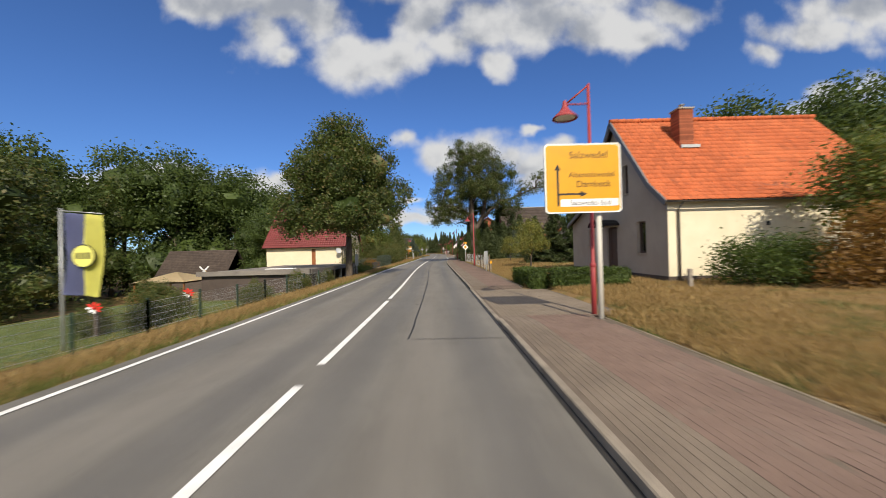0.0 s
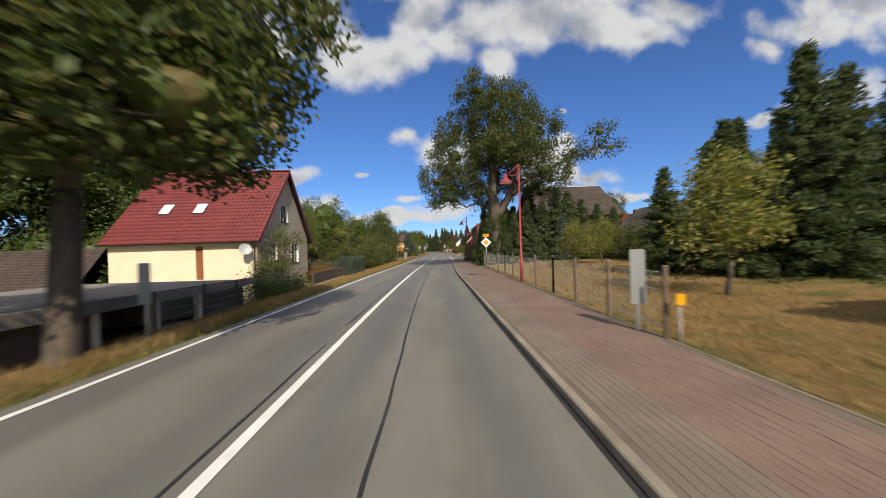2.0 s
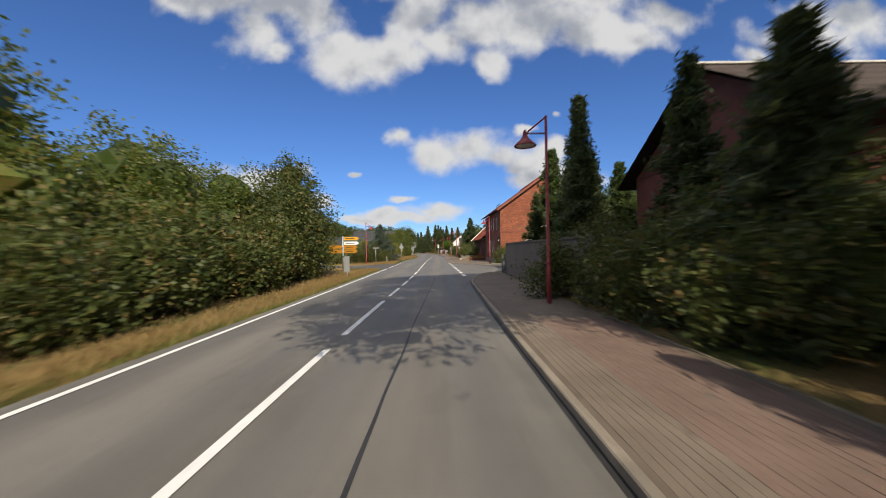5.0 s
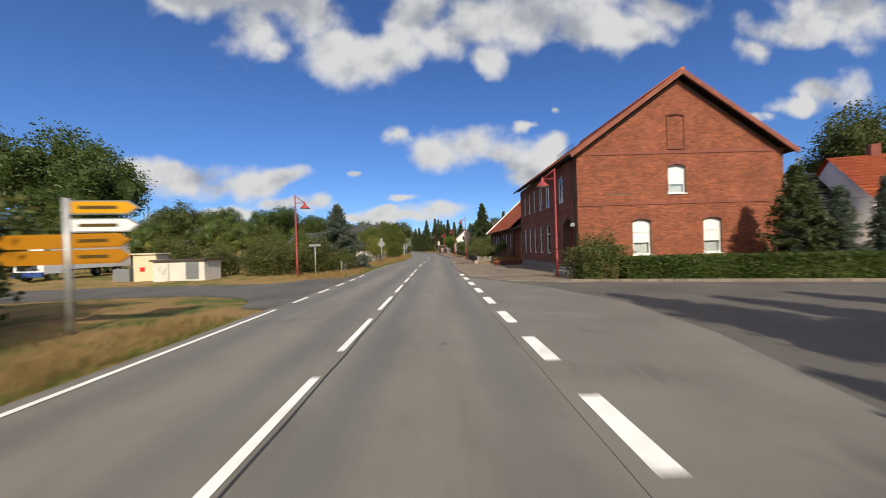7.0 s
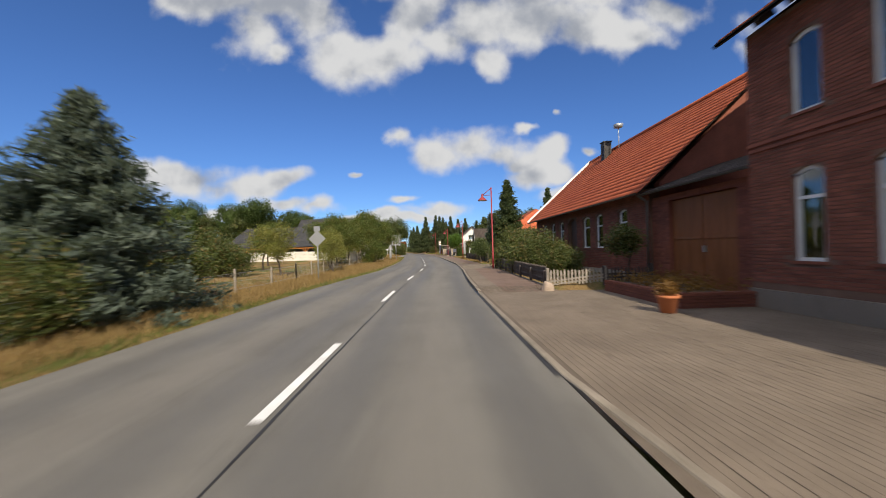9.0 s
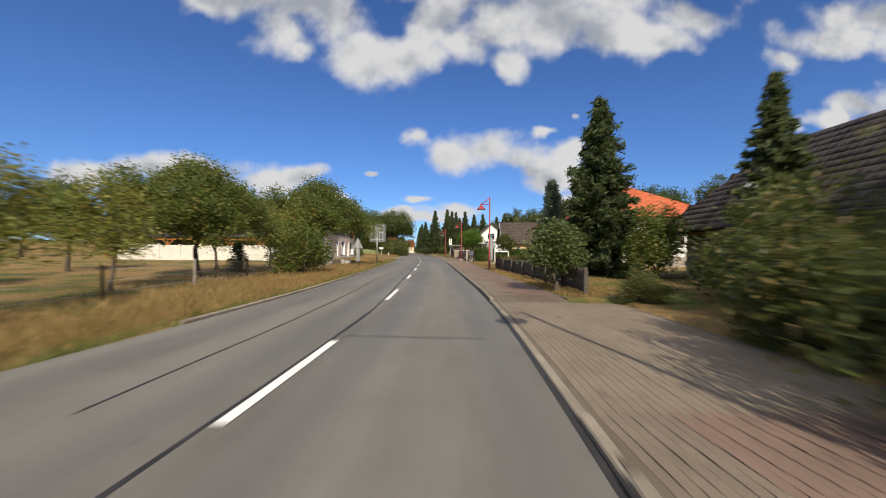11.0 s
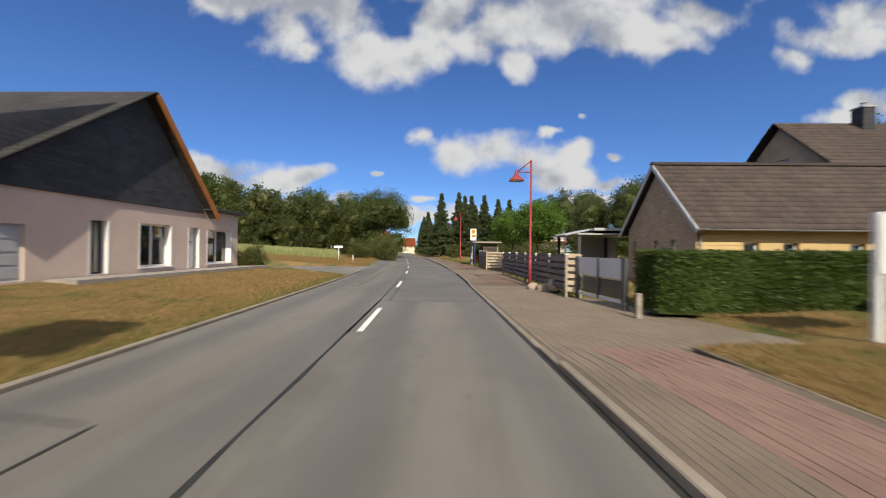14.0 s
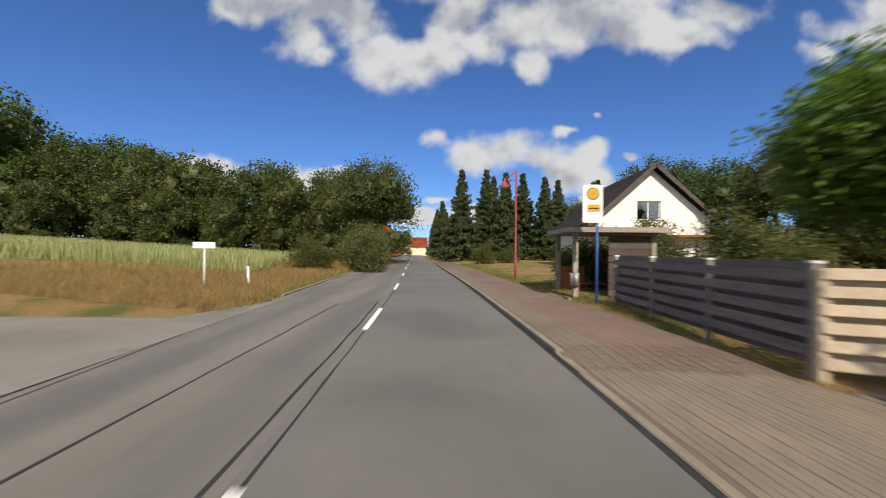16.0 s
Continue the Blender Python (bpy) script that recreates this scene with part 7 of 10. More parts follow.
def white_gable_house():
    """White house with a brown roof behind the bus stop."""
    ob = thing("house", 12.2, 238, 0.4, "white rendered house with brown tiled roof", "house")
    south = Wall("y", 234.0, -1)
    opens = [(11.1, 12.9, 4.35, 5.85, 0), (9.0, 10.4, 1.2, 2.5, 0)]
    part("wall", south.body([(7.9, 4.4), (12.25, 8.35), (16.6, 4.4)], 0.2, opens), WHITE_RENDER, ob, "white rendered gable")
    for o in opens:
        south.window(ob, *o[:4], bars=2, curtain=0.0)
    part("wall", boxes((7.9, 8.2, 234.3, 246, 0.2, 4.4), (16.3, 16.6, 234.3, 246, 0.2, 4.4), (8.2, 16.3, 245.7, 246, 0.2, 4.4)), WHITE_RENDER, ob)
    part("floor", boxes((8.2, 16.3, 234.3, 245.7, 0.4, 0.5), (8.2, 16.3, 234.3, 245.7, 3.2, 3.4)), TIMBER_DARK, ob)
    for xa in (7.2, 17.3):
        up = Vector((12.25 - xa, 0, 8.6 - 3.95))
        tiled_slope(ob, (xa, 233.4, 3.95), (0, 1, 0), up, 13.2, up.length, TILE_BROWN, tile=(0.32, 0.36), wave=0.03, label="brown tiled roof")
    trim = bmesh.new()
    for xa in (7.15, 17.35):
        beam(trim, (xa, 233.36, 3.9), (12.25, 233.36, 8.6), 0.08, 0.28)
    part("verge_board", trim, TIMBER_DARK, ob)
    part("canopy", boxes((6.4, 16.6, 232.9, 234.0, 3.0, 3.15)), TIMBER_BROWN, ob)
    return ob


def simple_far_house(x, y, w, d, eave, ridge, wall, tile, label, turn=0.0, z=0.0):
    """A farther house: walls, a tiled roof, windows and a chimney."""
    ob = thing("house", x, y, z, label, "house", turn=turn)
    m = ob.matrix_basis

    def add(name, bm, mat, parent=None):
        p = part(name, bm, mat)
        p.parent = parent or ob
        return p

    add("wall", boxes((-w / 2, w / 2, -d / 2, d / 2, -0.5, eave)), wall)
    for s in (-1, 1):
        bm = bmesh.new()
        flat_plate(bm, [(-w / 2, eave), (w / 2, eave), (0, ridge - 0.15)], s * d / 2 - 0.05, s * d / 2 + 0.05)
        add("gable", bm, wall)
        k = 2 if w > 7 else 1
        for i in range(k):
            cx = (i + 0.5) / k * w * 0.8 - w * 0.4
            for z0 in ([1.0] if eave < 4 else [1.0, 3.6]):
                frame_bm = boxes((cx - 0.5, cx + 0.5, s * (d / 2 + 0.02) - 0.03, s * (d / 2 + 0.02) + 0.03, z0, z0 + 1.3))
                win = add("window", frame_bm, WHITE_FRAME)
                add("pane", boxes((cx - 0.42, cx + 0.42, s * (d / 2 + 0.06) - 0.01, s * (d / 2 + 0.06) + 0.01, z0 + 0.08, z0 + 1.22)), GLASS, win)
    for s in (-1, 1):
        bm = bmesh.new()
        rows = 14
        course = []
        for i in range(rows):
            for f, lift in ((i / rows, 0.06), ((i + 1) / rows, 0.0)):
                x, z = s * (w / 2 + 0.4) * (1 - f), eave - 0.25 + (ridge - eave + 0.25) * f + lift
                course.append([bm.verts.new((x, y, z)) for y in (-d / 2 - 0.3, d / 2 + 0.3)])
        for low, high in zip(course, course[1:]):
            bm.faces.new((low[0], low[1], high[1], high[0]))
        bmesh.ops.solidify(bm, geom=bm.faces[:], thickness=0.06)
        add("roof", bm, tile)
    add("chimney", boxes((-0.3, 0.3, d * 0.2, d * 0.2 + 0.6, ridge - 0.6, ridge + 0.8)), BRICK_DARK_AND_SHADED)
    return ob


def fibre_barn():
    """Old barn with a corrugated fibre-cement roof overgrown with ivy."""
    ob = thing("barn", 17, 80, 0.4, "old barn with brown corrugated sheet roof", "barn")
    part("wall", boxes((13.3, 23.1, 75.2, 88.0, 0.2, 6.2)), BRICK_DARK_AND_SHADED, ob)
    for ya in (74.2, 89.0):
        up = Vector((0, 81.6 - ya, 10.4 - 5.6))
        tiled_slope(ob, (12.5, ya, 5.6), (1, 0, 0), up, 11.4, up.length, TILE_BROWN, tile=(0.18, 1.6), wave=0.05, name="roof_sheet", label="brown corrugated sheets")
    for x in (13.25, 22.9):
        bm = bmesh.new()
        a = [bm.verts.new(p) for p in ((x, 75.2, 6.1), (x, 88.0, 6.1), (x, 81.6, 10.1))]
        b = [bm.verts.new(v.co + Vector((0.2, 0, 0))) for v in a]
        bm.faces.new(a), bm.faces.new(b[::-1])
        for i in range(3):
            bm.faces.new((a[i], b[i], b[(i + 1) % 3], a[(i + 1) % 3]))
        part("gable", bm, BRICK_DARK_AND_SHADED, ob)
    part("ridge_cap", beam(bmesh.new(), (12.4, 81.6, 10.52), (24.0, 81.6, 10.52), 0.4, 0.08), CONCRETE_PALE, ob)
    return ob


cream_orange_house()
red_roof_house()
fibre_barn()
brick_inn()
brick_farmhouse()
brown_roof_bungalow()
red_hip_bungalow()
pink_slate_house()
tan_brick_house()
white_gable_house()
simple_far_house(23.8, 63.5, 9, 13, 2.7, 5.7, GREY_AND_SHADED_RENDER, FIBRE, "low grey house with weathered sheet roof", 0, 0.3)
simple_far_house(41, 101, 8, 9, 4.0, 7.6, WHITE_RENDER, TILE_ORANGE, "distant white house with orange tile roof", 20, 0.4)
simple_far_house(30, 122, 9, 10, 3.4, 7.0, WHITE_RENDER, TILE_SLATE, "house with dark roof behind the inn", 90, 0.4)
simple_far_house(38, 118, 9, 10, 4.2, 7.8, WHITE_RENDER, TILE_RED, "house with red tile roof behind the inn", 70, 0.4)
simple_far_house(-22.5, 345, 7, 9, 3.0, 6.6, CREAM, TILE_ORANGE, "cream house with orange roof at the bend", 100, 0.2)
simple_far_house(-3.5, 292, 7, 10, 4.0, 9.0, BRICK_DARK_AND_SHADED, TILE_RED, "dark brick house with red tile roof", 8, 0.2)
simple_far_house(-24, 300, 8, 9, 3.6, 7.6, BRICK, TILE_ORANGE, "brick house with orange roof behind trees", 15, 1.0)


# ------------------------------------------------------------------ trees and hedges
def wood_template(name, x, y, seed, height, radius, leaf, label, group, clumps=150, per=70, size=0.3, trunk=None, low=0):
    rng = np.random.default_rng(seed + 50)
    lobes = [(0, 0, height * 0.72, radius * 0.75, height * 0.27)]
    for k in range(7):
        a = 2 * math.pi * k / 7 + rng.uniform(-0.4, 0.4)
        r = radius * rng.uniform(0.45, 0.68)
        lobes.append((r * math.cos(a), r * math.sin(a), height * rng.uniform(0.38, 0.78), radius * rng.uniform(0.36, 0.52), height * rng.uniform(0.12, 0.2)))
    for k in range(low):
        a = 2 * math.pi * k / low + rng.uniform(-0.4, 0.4)
        r = radius * rng.uniform(0.45, 0.75)
        lobes.append((r * math.cos(a), r * math.sin(a), height * rng.uniform(0.13, 0.3), radius * rng.uniform(0.36, 0.5), height * rng.uniform(0.11, 0.17)))
    return broad_tree(name, x, y, label, seed, height, trunk or height * 0.2, height * 0.016 + 0.04, lobes, leaf, clumps, per, size, spread=radius * 0.1, group=group, core=0.6)


def placed(template, spots, seed=1):
    """Copies of a tree at (x, y, scale) with their own turn."""
    rng = np.random.default_rng(seed)
    for x, y, s in spots:
        copy_thing(template, pose(x, y, gz(x, y) - 0.05, 0, 0, rng.uniform(0, 360)) @ Matrix.Diagonal((s * rng.uniform(0.9, 1.1), s * rng.uniform(0.9, 1.1), s, 1)))


# the street linden and the old oak
broad_tree("linden_tree", -6.95, 33.4, "street linden with dense dark green crown", 11, 13.2, 3.4, 0.27,
           [(-0.6, 0, 8.2, 3.9, 3.4), (-3.4, -0.6, 5.6, 2.4, 1.7), (2.6, 0.5, 6.4, 2.4, 1.9), (-0.5, 0.4, 11.2, 2.4, 1.9), (0.8, -2.6, 5.4, 2.2, 1.6), (0.6, 4.4, 5.6, 2.0, 1.4), (-1.4, 5.6, 7.0, 2.3, 1.9), (-1.0, 2.8, 6.4, 2.4, 2.0), (-3.2, 0.8, 8.8, 1.9, 1.8), (2.4, -0.6, 8.8, 2.0, 1.8), (-4.6, 0.2, 4.4, 1.5, 0.9), (3.0, -1.0, 4.6, 1.4, 0.9), (-2.2, -1.0, 4.5, 2.0, 1.1), (-0.5, -1.8, 4.5, 1.9, 1.0), (1.4, -1.2, 4.7, 1.7, 1.0), (0.4, 1.2, 4.9, 2.0, 1.1)],
           LEAF_LINDEN, clumps=880, per=80, size=0.21, spread=0.29, core=0.52)
oak_stems = [([(0.25, 0, -0.3), (0.15, 0, 0.5), (0.0, 0, 3.0), (-0.1, 0, 5.6), (-0.35, 0.1, 7.6), (-0.2, 0, 9.6), (-0.6, 0.2, 12.5), (-0.3, 0.3, 15.5), (0.4, 0.2, 18.4)],
              [0.95, 0.72, 0.62, 0.6, 0.47, 0.42, 0.28, 0.16, 0.05]),
             ([(0.1, 0, 4.6), (0.55, 0.1, 5.6), (1.5, 0.1, 7.2), (1.9, 0.2, 8.8), (2.1, 0.3, 10.6), (3.0, 0.4, 13.0), (4.2, 0.6, 15.4)],
              [0.42, 0.42, 0.37, 0.32, 0.26, 0.16, 0.05]),
             ([(1.4, 0.1, 7.0), (2.1, -0.1, 7.5), (2.75, -0.2, 8.3), (4.6, -0.2, 9.4), (7.4, 0.1, 10.6), (10.2, 0.2, 11.8), (12.4, 0.3, 12.2)],
              [0.28, 0.28, 0.25, 0.18, 0.13, 0.08, 0.03]),
             ([(-0.3, 0.05, 7.4), (-1.3, -0.1, 8.2), (-2.8, -0.3, 9.0), (-4.6, -0.5, 9.2), (-6.6, -0.8, 8.8)],
              [0.26, 0.24, 0.18, 0.12, 0.04])]
oak = broad_tree("oak_tree", 6.0, 65.4, "old street oak with spreading limbs", 12, 20.0, 5.2, 0.42,
                 [(0.8, 0.5, 15.2, 4.2, 3.4), (-4.2, 0, 11.4, 3.0, 2.4), (-5.9, -1, 8.6, 2.3, 1.5), (4.8, 0.8, 14.0, 3.0, 2.4), (0.6, 3.4, 11.6, 3.4, 2.4), (1.2, -3.4, 11.4, 3.0, 1.8), (-1.8, -0.6, 18.0, 2.6, 1.7), (8.6, 0.6, 11.8, 2.0, 1.3), (11.2, 0.2, 13.6, 1.6, 1.2), (12.4, 0.4, 12.0, 1.6, 0.9), (4.8, -1.6, 9.6, 2.6, 1.5), (-3.8, 1.6, 14.6, 2.6, 2.2), (-5.0, -2.0, 6.7, 1.9, 1.1), (6.4, 2.0, 9.0, 2.4, 1.4), (-4.2, 1.6, 7.0, 1.8, 1.1), (-2.6, 2.8, 8.6, 1.9, 1.3), (5.6, 3.6, 7.8, 1.9, 0.9), (2.4, 1.0, 18.2, 2.0, 1.4), (0.5, 3.5, 8.2, 2.6, 1.8), (3.2, 3.0, 9.0, 2.4, 1.6), (-2.0, 0.5, 7.4, 1.9, 1.3), (-3.4, -1.2, 8.6, 2.2, 1.6), (3.6, -0.5, 11.4, 2.4, 1.7), (-0.6, -1.5, 11.4, 2.0, 1.5)],
                 LEAF_OAK, clumps=1000, per=80, size=0.22, spread=0.33, stems=oak_stems, core=0.26)
rng_ivy = np.random.default_rng(77)
ivy_at = [(0.1 + 0.75 * math.cos(a), 0.75 * math.sin(a), h) for a, h in zip(rng_ivy.uniform(0, 6.3, 150), rng_ivy.uniform(0.1, 5.2, 150))]
ivy = leaf_cloud(rng_ivy, ivy_at, 0.16, 45, 0.12, droop=0.4)
piece("ivy", mesh_of("ivy", ivy, quads(len(ivy) // 4), LEAF_HEDGE), oak, None, "dark ivy climbing the trunk").matrix_parent_inverse = Matrix()

WOOD = "trees of the wood behind the gardens"
wood_a = wood_template("oak_tree", -46, 39, 21, 18.0, 6.2, LEAF_WOOD, "tall dark broad-leaved tree at the wood's edge", WOOD, 230, 70, 0.4, low=6)
wood_b = wood_template("ash_tree", -54, 50, 22, 20.0, 6.0, LEAF_OAK, "tall broad-leaved tree with full crown", WOOD, 230, 70, 0.4, low=6)
wood_c = wood_template("birch_tree", -25, 74, 23, 11.0, 3.8, LEAF_BRIGHT, "slender light green tree among shrubs", WOOD, 120, 60, 0.26)
placed(wood_a, [(-46, 32, 1.0), (-26, 62, 0.66), (-58, 62, 1.1), (-31, 68, 0.74), (-47, 74, 0.95), (-30, 84, 0.72), (-40, 96, 0.9), (-26, 98, 0.62), (-56, 42, 1.15), (-40, 22, 0.95), (-53, 18, 1.05), (-46, 8, 1.0), (-60, 30, 1.1)], 2)
placed(wood_b, [(-44, 74, 0.95), (-55, 66, 1.0), (-38, 82, 0.8), (-52, 88, 0.9), (-34, 30, 0.82), (-43, 14, 0.9), (-62, 50, 1.1)], 3)
placed(wood_c, [(-18, 71, 0.72), (-21, 80, 0.95), (-16.5, 84, 0.85), (-22, 90, 0.9), (-14, 90, 0.75), (-27, 66, 0.85), (-18, 97, 0.7), (-31, 76, 1.0), (-19, 65, 0.6), (-15.2, 76, 0.92), (-16.8, 71.5, 0.76), (-11.8, 81, 0.66), (-14.6, 67.0, 0.6)], 4)
# field wood in the north-west
FIELD = "trees of the wood beyond the field"
field_a = wood_template("oak_tree", -50, 252, 31, 15.0, 6.0, LEAF_WOOD, "broad-leaved tree at the edge of the field", FIELD, 230, 70, 0.42, trunk=1.6, low=6)
field_b = wood_template("alder_tree", -38, 250, 32, 13.0, 4.6, LEAF_OAK, "broad-leaved tree behind the barley field", FIELD, 210, 70, 0.4, trunk=1.4, low=6)
placed(field_a, [(-62, 246, 1.25), (-73, 250, 1.15), (-84, 244, 1.2), (-56, 262, 1.1), (-44, 258, 0.9), (-31, 256, 0.92), (-96, 250, 1.2), (-24, 262, 0.95), (-70, 262, 1.2), (-110, 244, 1.2)], 5)
placed(field_b, [(-45, 249, 1.0), (-54, 247, 0.95), (-33, 249, 0.85), (-27, 252, 0.9), (-66, 244, 1.0), (-78, 243, 1.0), (-41, 244, 0.7), (-21.5, 254, 0.85), (-90, 242, 1.0), (-95, 190, 0.9), (-104, 176, 0.85), (-88, 205, 0.85), (-110, 160, 0.9), (-98, 218, 0.9), (-120, 190, 1.0), (-36, 243, 0.6), (-50, 242, 0.6), (-60, 240, 0.55), (-30, 244, 0.5)], 6)
wood_low = wood_template("roadside_oak", -14.5, 252, 33, 13.5, 6.4, LEAF_LINDEN, "wide roadside oak with low crown", FIELD, 300, 70, 0.34, trunk=2.2, low=4)
placed(wood_low, [(-19.5, 264, 0.95), (-24, 278, 0.9), (-30, 300, 0.9), (-22.5, 318, 0.6)], 7)
# far trees on the right and ahead
placed(wood_a, [(25, 34, 0.74), (33, 33, 0.8), (39, 37, 0.78), (34, 66, 0.5), (38, 140, 0.8), (46, 150, 0.9), (34, 158, 0.7), (42, 215, 0.8), (50, 222, 0.85), (34, 236, 0.72), (42, 250, 0.85), (28, 258, 0.8), (54, 240, 0.9), (58, 205, 0.9), (36, 226, 0.45), (24, 244, 0.62), (-40, 136, 0.85), (-52, 128, 0.8), (-58, 150, 0.8)], 8)
placed(wood_b, [(27, 41, 0.62), (44, 60, 0.6), (48, 130, 0.8), (30, 228, 0.5), (46, 232, 0.55), (22, 254, 0.7), (60, 222, 0.9), (-66, 140, 0.8), (-48, 162, 0.6), (27, 233, 0.62), (33, 241, 0.72), (23, 228, 0.5)], 9)
placed(wood_a, [(-46, 70, 1.38), (-55, 69, 1.42), (-38, 74, 1.2), (-63, 60, 1.42), (-32, 76, 1.0), (-64, 48, 1.4), (-56, 31, 1.3), (-50, 26, 1.2), (-72, 56, 1.45), (-61, 154, 1.32), (-67, 162, 1.2), (-72, 151, 1.3)], 20)
for k, (x, y, s) in enumerate([(-33, 146, 0.7), (-26, 152, 0.55), (-20, 160, 0.5), (-40, 165, 0.7), (-30, 130, 0.55), (-23, 133, 0.5), (-17, 138, 0.45), (-34, 158, 0.7), (-46, 180, 0.7), (-60, 175, 0.8)]):
    placed(wood_c, [(x, y, s)], 10 + k)

# conifers
spruce("spruce_tree", 14.2, 40.5, "dark spruce on the dry lawn", 41, 9.0, 2.6, clear=0.4, per=12)
dark = spruce("spruce_tree", 16.8, 41.5, "tall dark spruce beside another", 42, 8.6, 2.5, clear=0.3, per=12)
placed(dark, [(19.0, 52.0, 1.0), (17.2, 47.5, 1.0), (20.8, 55.0, 1.05), (18.4, 49.6, 0.85), (22.0, 50.0, 1.1), (12.2, 42.0, 0.78), (18.8, 39.6, 0.98), (20.5, 42.5, 1.05), (10.8, 44.0, 0.6)], 12)
row_fir = spruce("garden_fir", 9.4, 66.4, "bushy green fir in a dense row", 40, 6.6, 2.3, NEEDLE_FIR, clear=0.1, whorl=0.3, per=14, size=0.34, group="row of garden firs")
placed(row_fir, [(7.9, 65.9, 0.78), (8.4, 68.6, 0.95), (11.0, 66.0, 0.95), (12.6, 66.2, 1.12), (13.9, 66.5, 1.12), (15.4, 66.6, 0.98), (17.2, 66.8, 0.9), (6.6, 70.6, 0.9), (10.4, 68.6, 1.1), (19.2, 67.2, 0.85), (6.9, 64.6, 0.5), (9.9, 64.7, 0.5)], 13)
spruce("blue_spruce", 12.4, 63.9, "small blue spruce before the conifer row", 43, 4.6, 1.2, NEEDLE_BLUE, clear=0.2, per=12, size=0.24)
spruce("dark_spruce", 4.85, 63.9, "small dark spruce before the oak trunk", 39, 4.8, 1.15, clear=0.05, whorl=0.24, per=16, size=0.26)
spruce("cypress_tree", 6.4, 80.0, "narrow green cypress by the garden wall", 44, 8.4, 1.3, NEEDLE_FIR, clear=0.1, whorl=0.26, per=16, size=0.26)
fir = spruce("fir_tree", 8.7, 91.0, "tall fir behind the concrete wall", 45, 9.2, 2.4, LEAF_WOOD, clear=0.6, per=14, size=0.32)
placed(fir, [(11.2, 90.4, 0.95), (13.8, 91.2, 0.9)], 30)
placed(dark, [(8.6, 76.2, 0.95), (7.4, 83.5, 0.85), (9.6, 86.6, 0.9), (6.6, 87.8, 0.62)], 14)
spruce("garden_cedar", 18.2, 107.5, "loose dark conifer before the brick gable", 38, 5.4, 1.9, clear=0.1, whorl=0.3, per=14, size=0.3)
spruce("blue_spruce", -8.7, 124.3, "wide blue spruce behind the roadside fence", 46, 6.2, 3.5, NEEDLE_BLUE, clear=0.15, whorl=0.24, per=20, size=0.26)
spruce("spruce_tree", 9.4, 159.8, "tall spruce in a front garden", 47, 9.7, 3.0, clear=0.7, whorl=0.3, per=18, size=0.32)
placed(dark, [(8.6, 166.5, 0.55), (9.6, 168.2, 0.5)], 15)
columnar = spruce("juniper", 7.9, 163.8, "grey-green columnar conifer by the fence", 48, 6.1, 1.35, NEEDLE_BLUE, clear=0.1, whorl=0.22, per=20, size=0.24)
placed(columnar, [(8.7, 166.4, 1.02), (9.6, 168.2, 0.95), (19.4, 106.7, 0.7), (21.0, 106.1, 0.75), (22.6, 105.7, 0.8), (24.2, 105.2, 0.8), (26.0, 104.8, 0.82), (19.0, 107.4, 0.6), (20.3, 107.6, 0.55), (17.7, 107.3, 0.53)], 16)
tall = spruce("spruce_tree", -3.2, 262, "tall spruce beside the road", 49, 14.5, 3.2, NEEDLE_FIR, clear=1.2, whorl=0.5, per=14, size=0.5)
placed(tall, [(0.8, 266, 1.05), (3.6, 262, 0.95), (6.8, 266, 1.0), (2.4, 272, 1.05), (-7.6, 282, 0.85), (9.6, 262, 0.9), (-6.0, 270, 0.6), (13.0, 268, 0.95), (17, 262, 0.85), (-10.5, 304, 0.9), (-13.5, 330, 0.9), (21, 272, 1.0), (-32, 345, 0.8), (12, 152, 0.5), (26, 216, 0.62), (30, 209, 0.6), (5.2, 274, 0.9)], 17)

placed(wood_b, [(2, 284, 0.6), (8, 282, 0.58), (-4, 298, 0.6), (14, 280, 0.6), (20, 284, 0.65), (-9, 314, 0.55), (22, 226, 0.5), (26, 231, 0.52), (31, 230, 0.52), (19, 231, 0.46)], 33)
# globe trees and garden trees
globe = broad_tree("globe_maple", 5.4, 203.1, "clipped globe tree with dense bright crown", 51, 5.2, 1.9, 0.09, [(0, 0, 3.5, 1.6, 1.3), (0, 0, 3.3, 1.4, 1.1)], LEAF_GLOBE, clumps=260, per=90, size=0.14, spread=0.2, group="globe trees", category="tree")
copy_thing(globe, pose(4.7, 210.1, gz(4.7, 210.1) - 0.05, 0, 0, 80))
broad_tree("young_tree", 5.1, 153.0, "young street tree with stout short trunk", 52, 2.7, 0.8, 0.1, [(0, 0, 1.75, 0.72, 0.65), (0.35, 0.25, 1.3, 0.55, 0.4), (-0.35, -0.2, 1.35, 0.55, 0.45)], LEAF_YOUNG, clumps=110, per=80, size=0.12, spread=0.2, group="young street trees")
fruit = broad_tree("fruit_tree", 8.65, 37.4, "small yellow-green fruit tree on dry lawn", 53, 4.8, 1.1, 0.08, [(0, 0, 2.9, 1.2, 1.4), (0.7, 0.3, 2.2, 0.9, 0.8), (-0.7, -0.2, 2.1, 0.9, 0.8), (0, 0.5, 3.9, 0.7, 0.7)], LEAF_YELLOW, clumps=95, per=45, size=0.14, spread=0.24, group="fruit trees")
placed(fruit, [(-10.2, 152.0, 0.9), (-8.8, 147.5, 0.85), (-11, 142, 0.9), (-7.6, 143.5, 0.7), (9.6, 52.5, 0.75), (12.5, 55, 0.8), (-13.5, 163, 1.0), (-16, 150, 1.0), (-10.6, 168.6, 1.12), (-12.9, 171.6, 1.25), (-11.4, 165.8, 1.0)], 19)
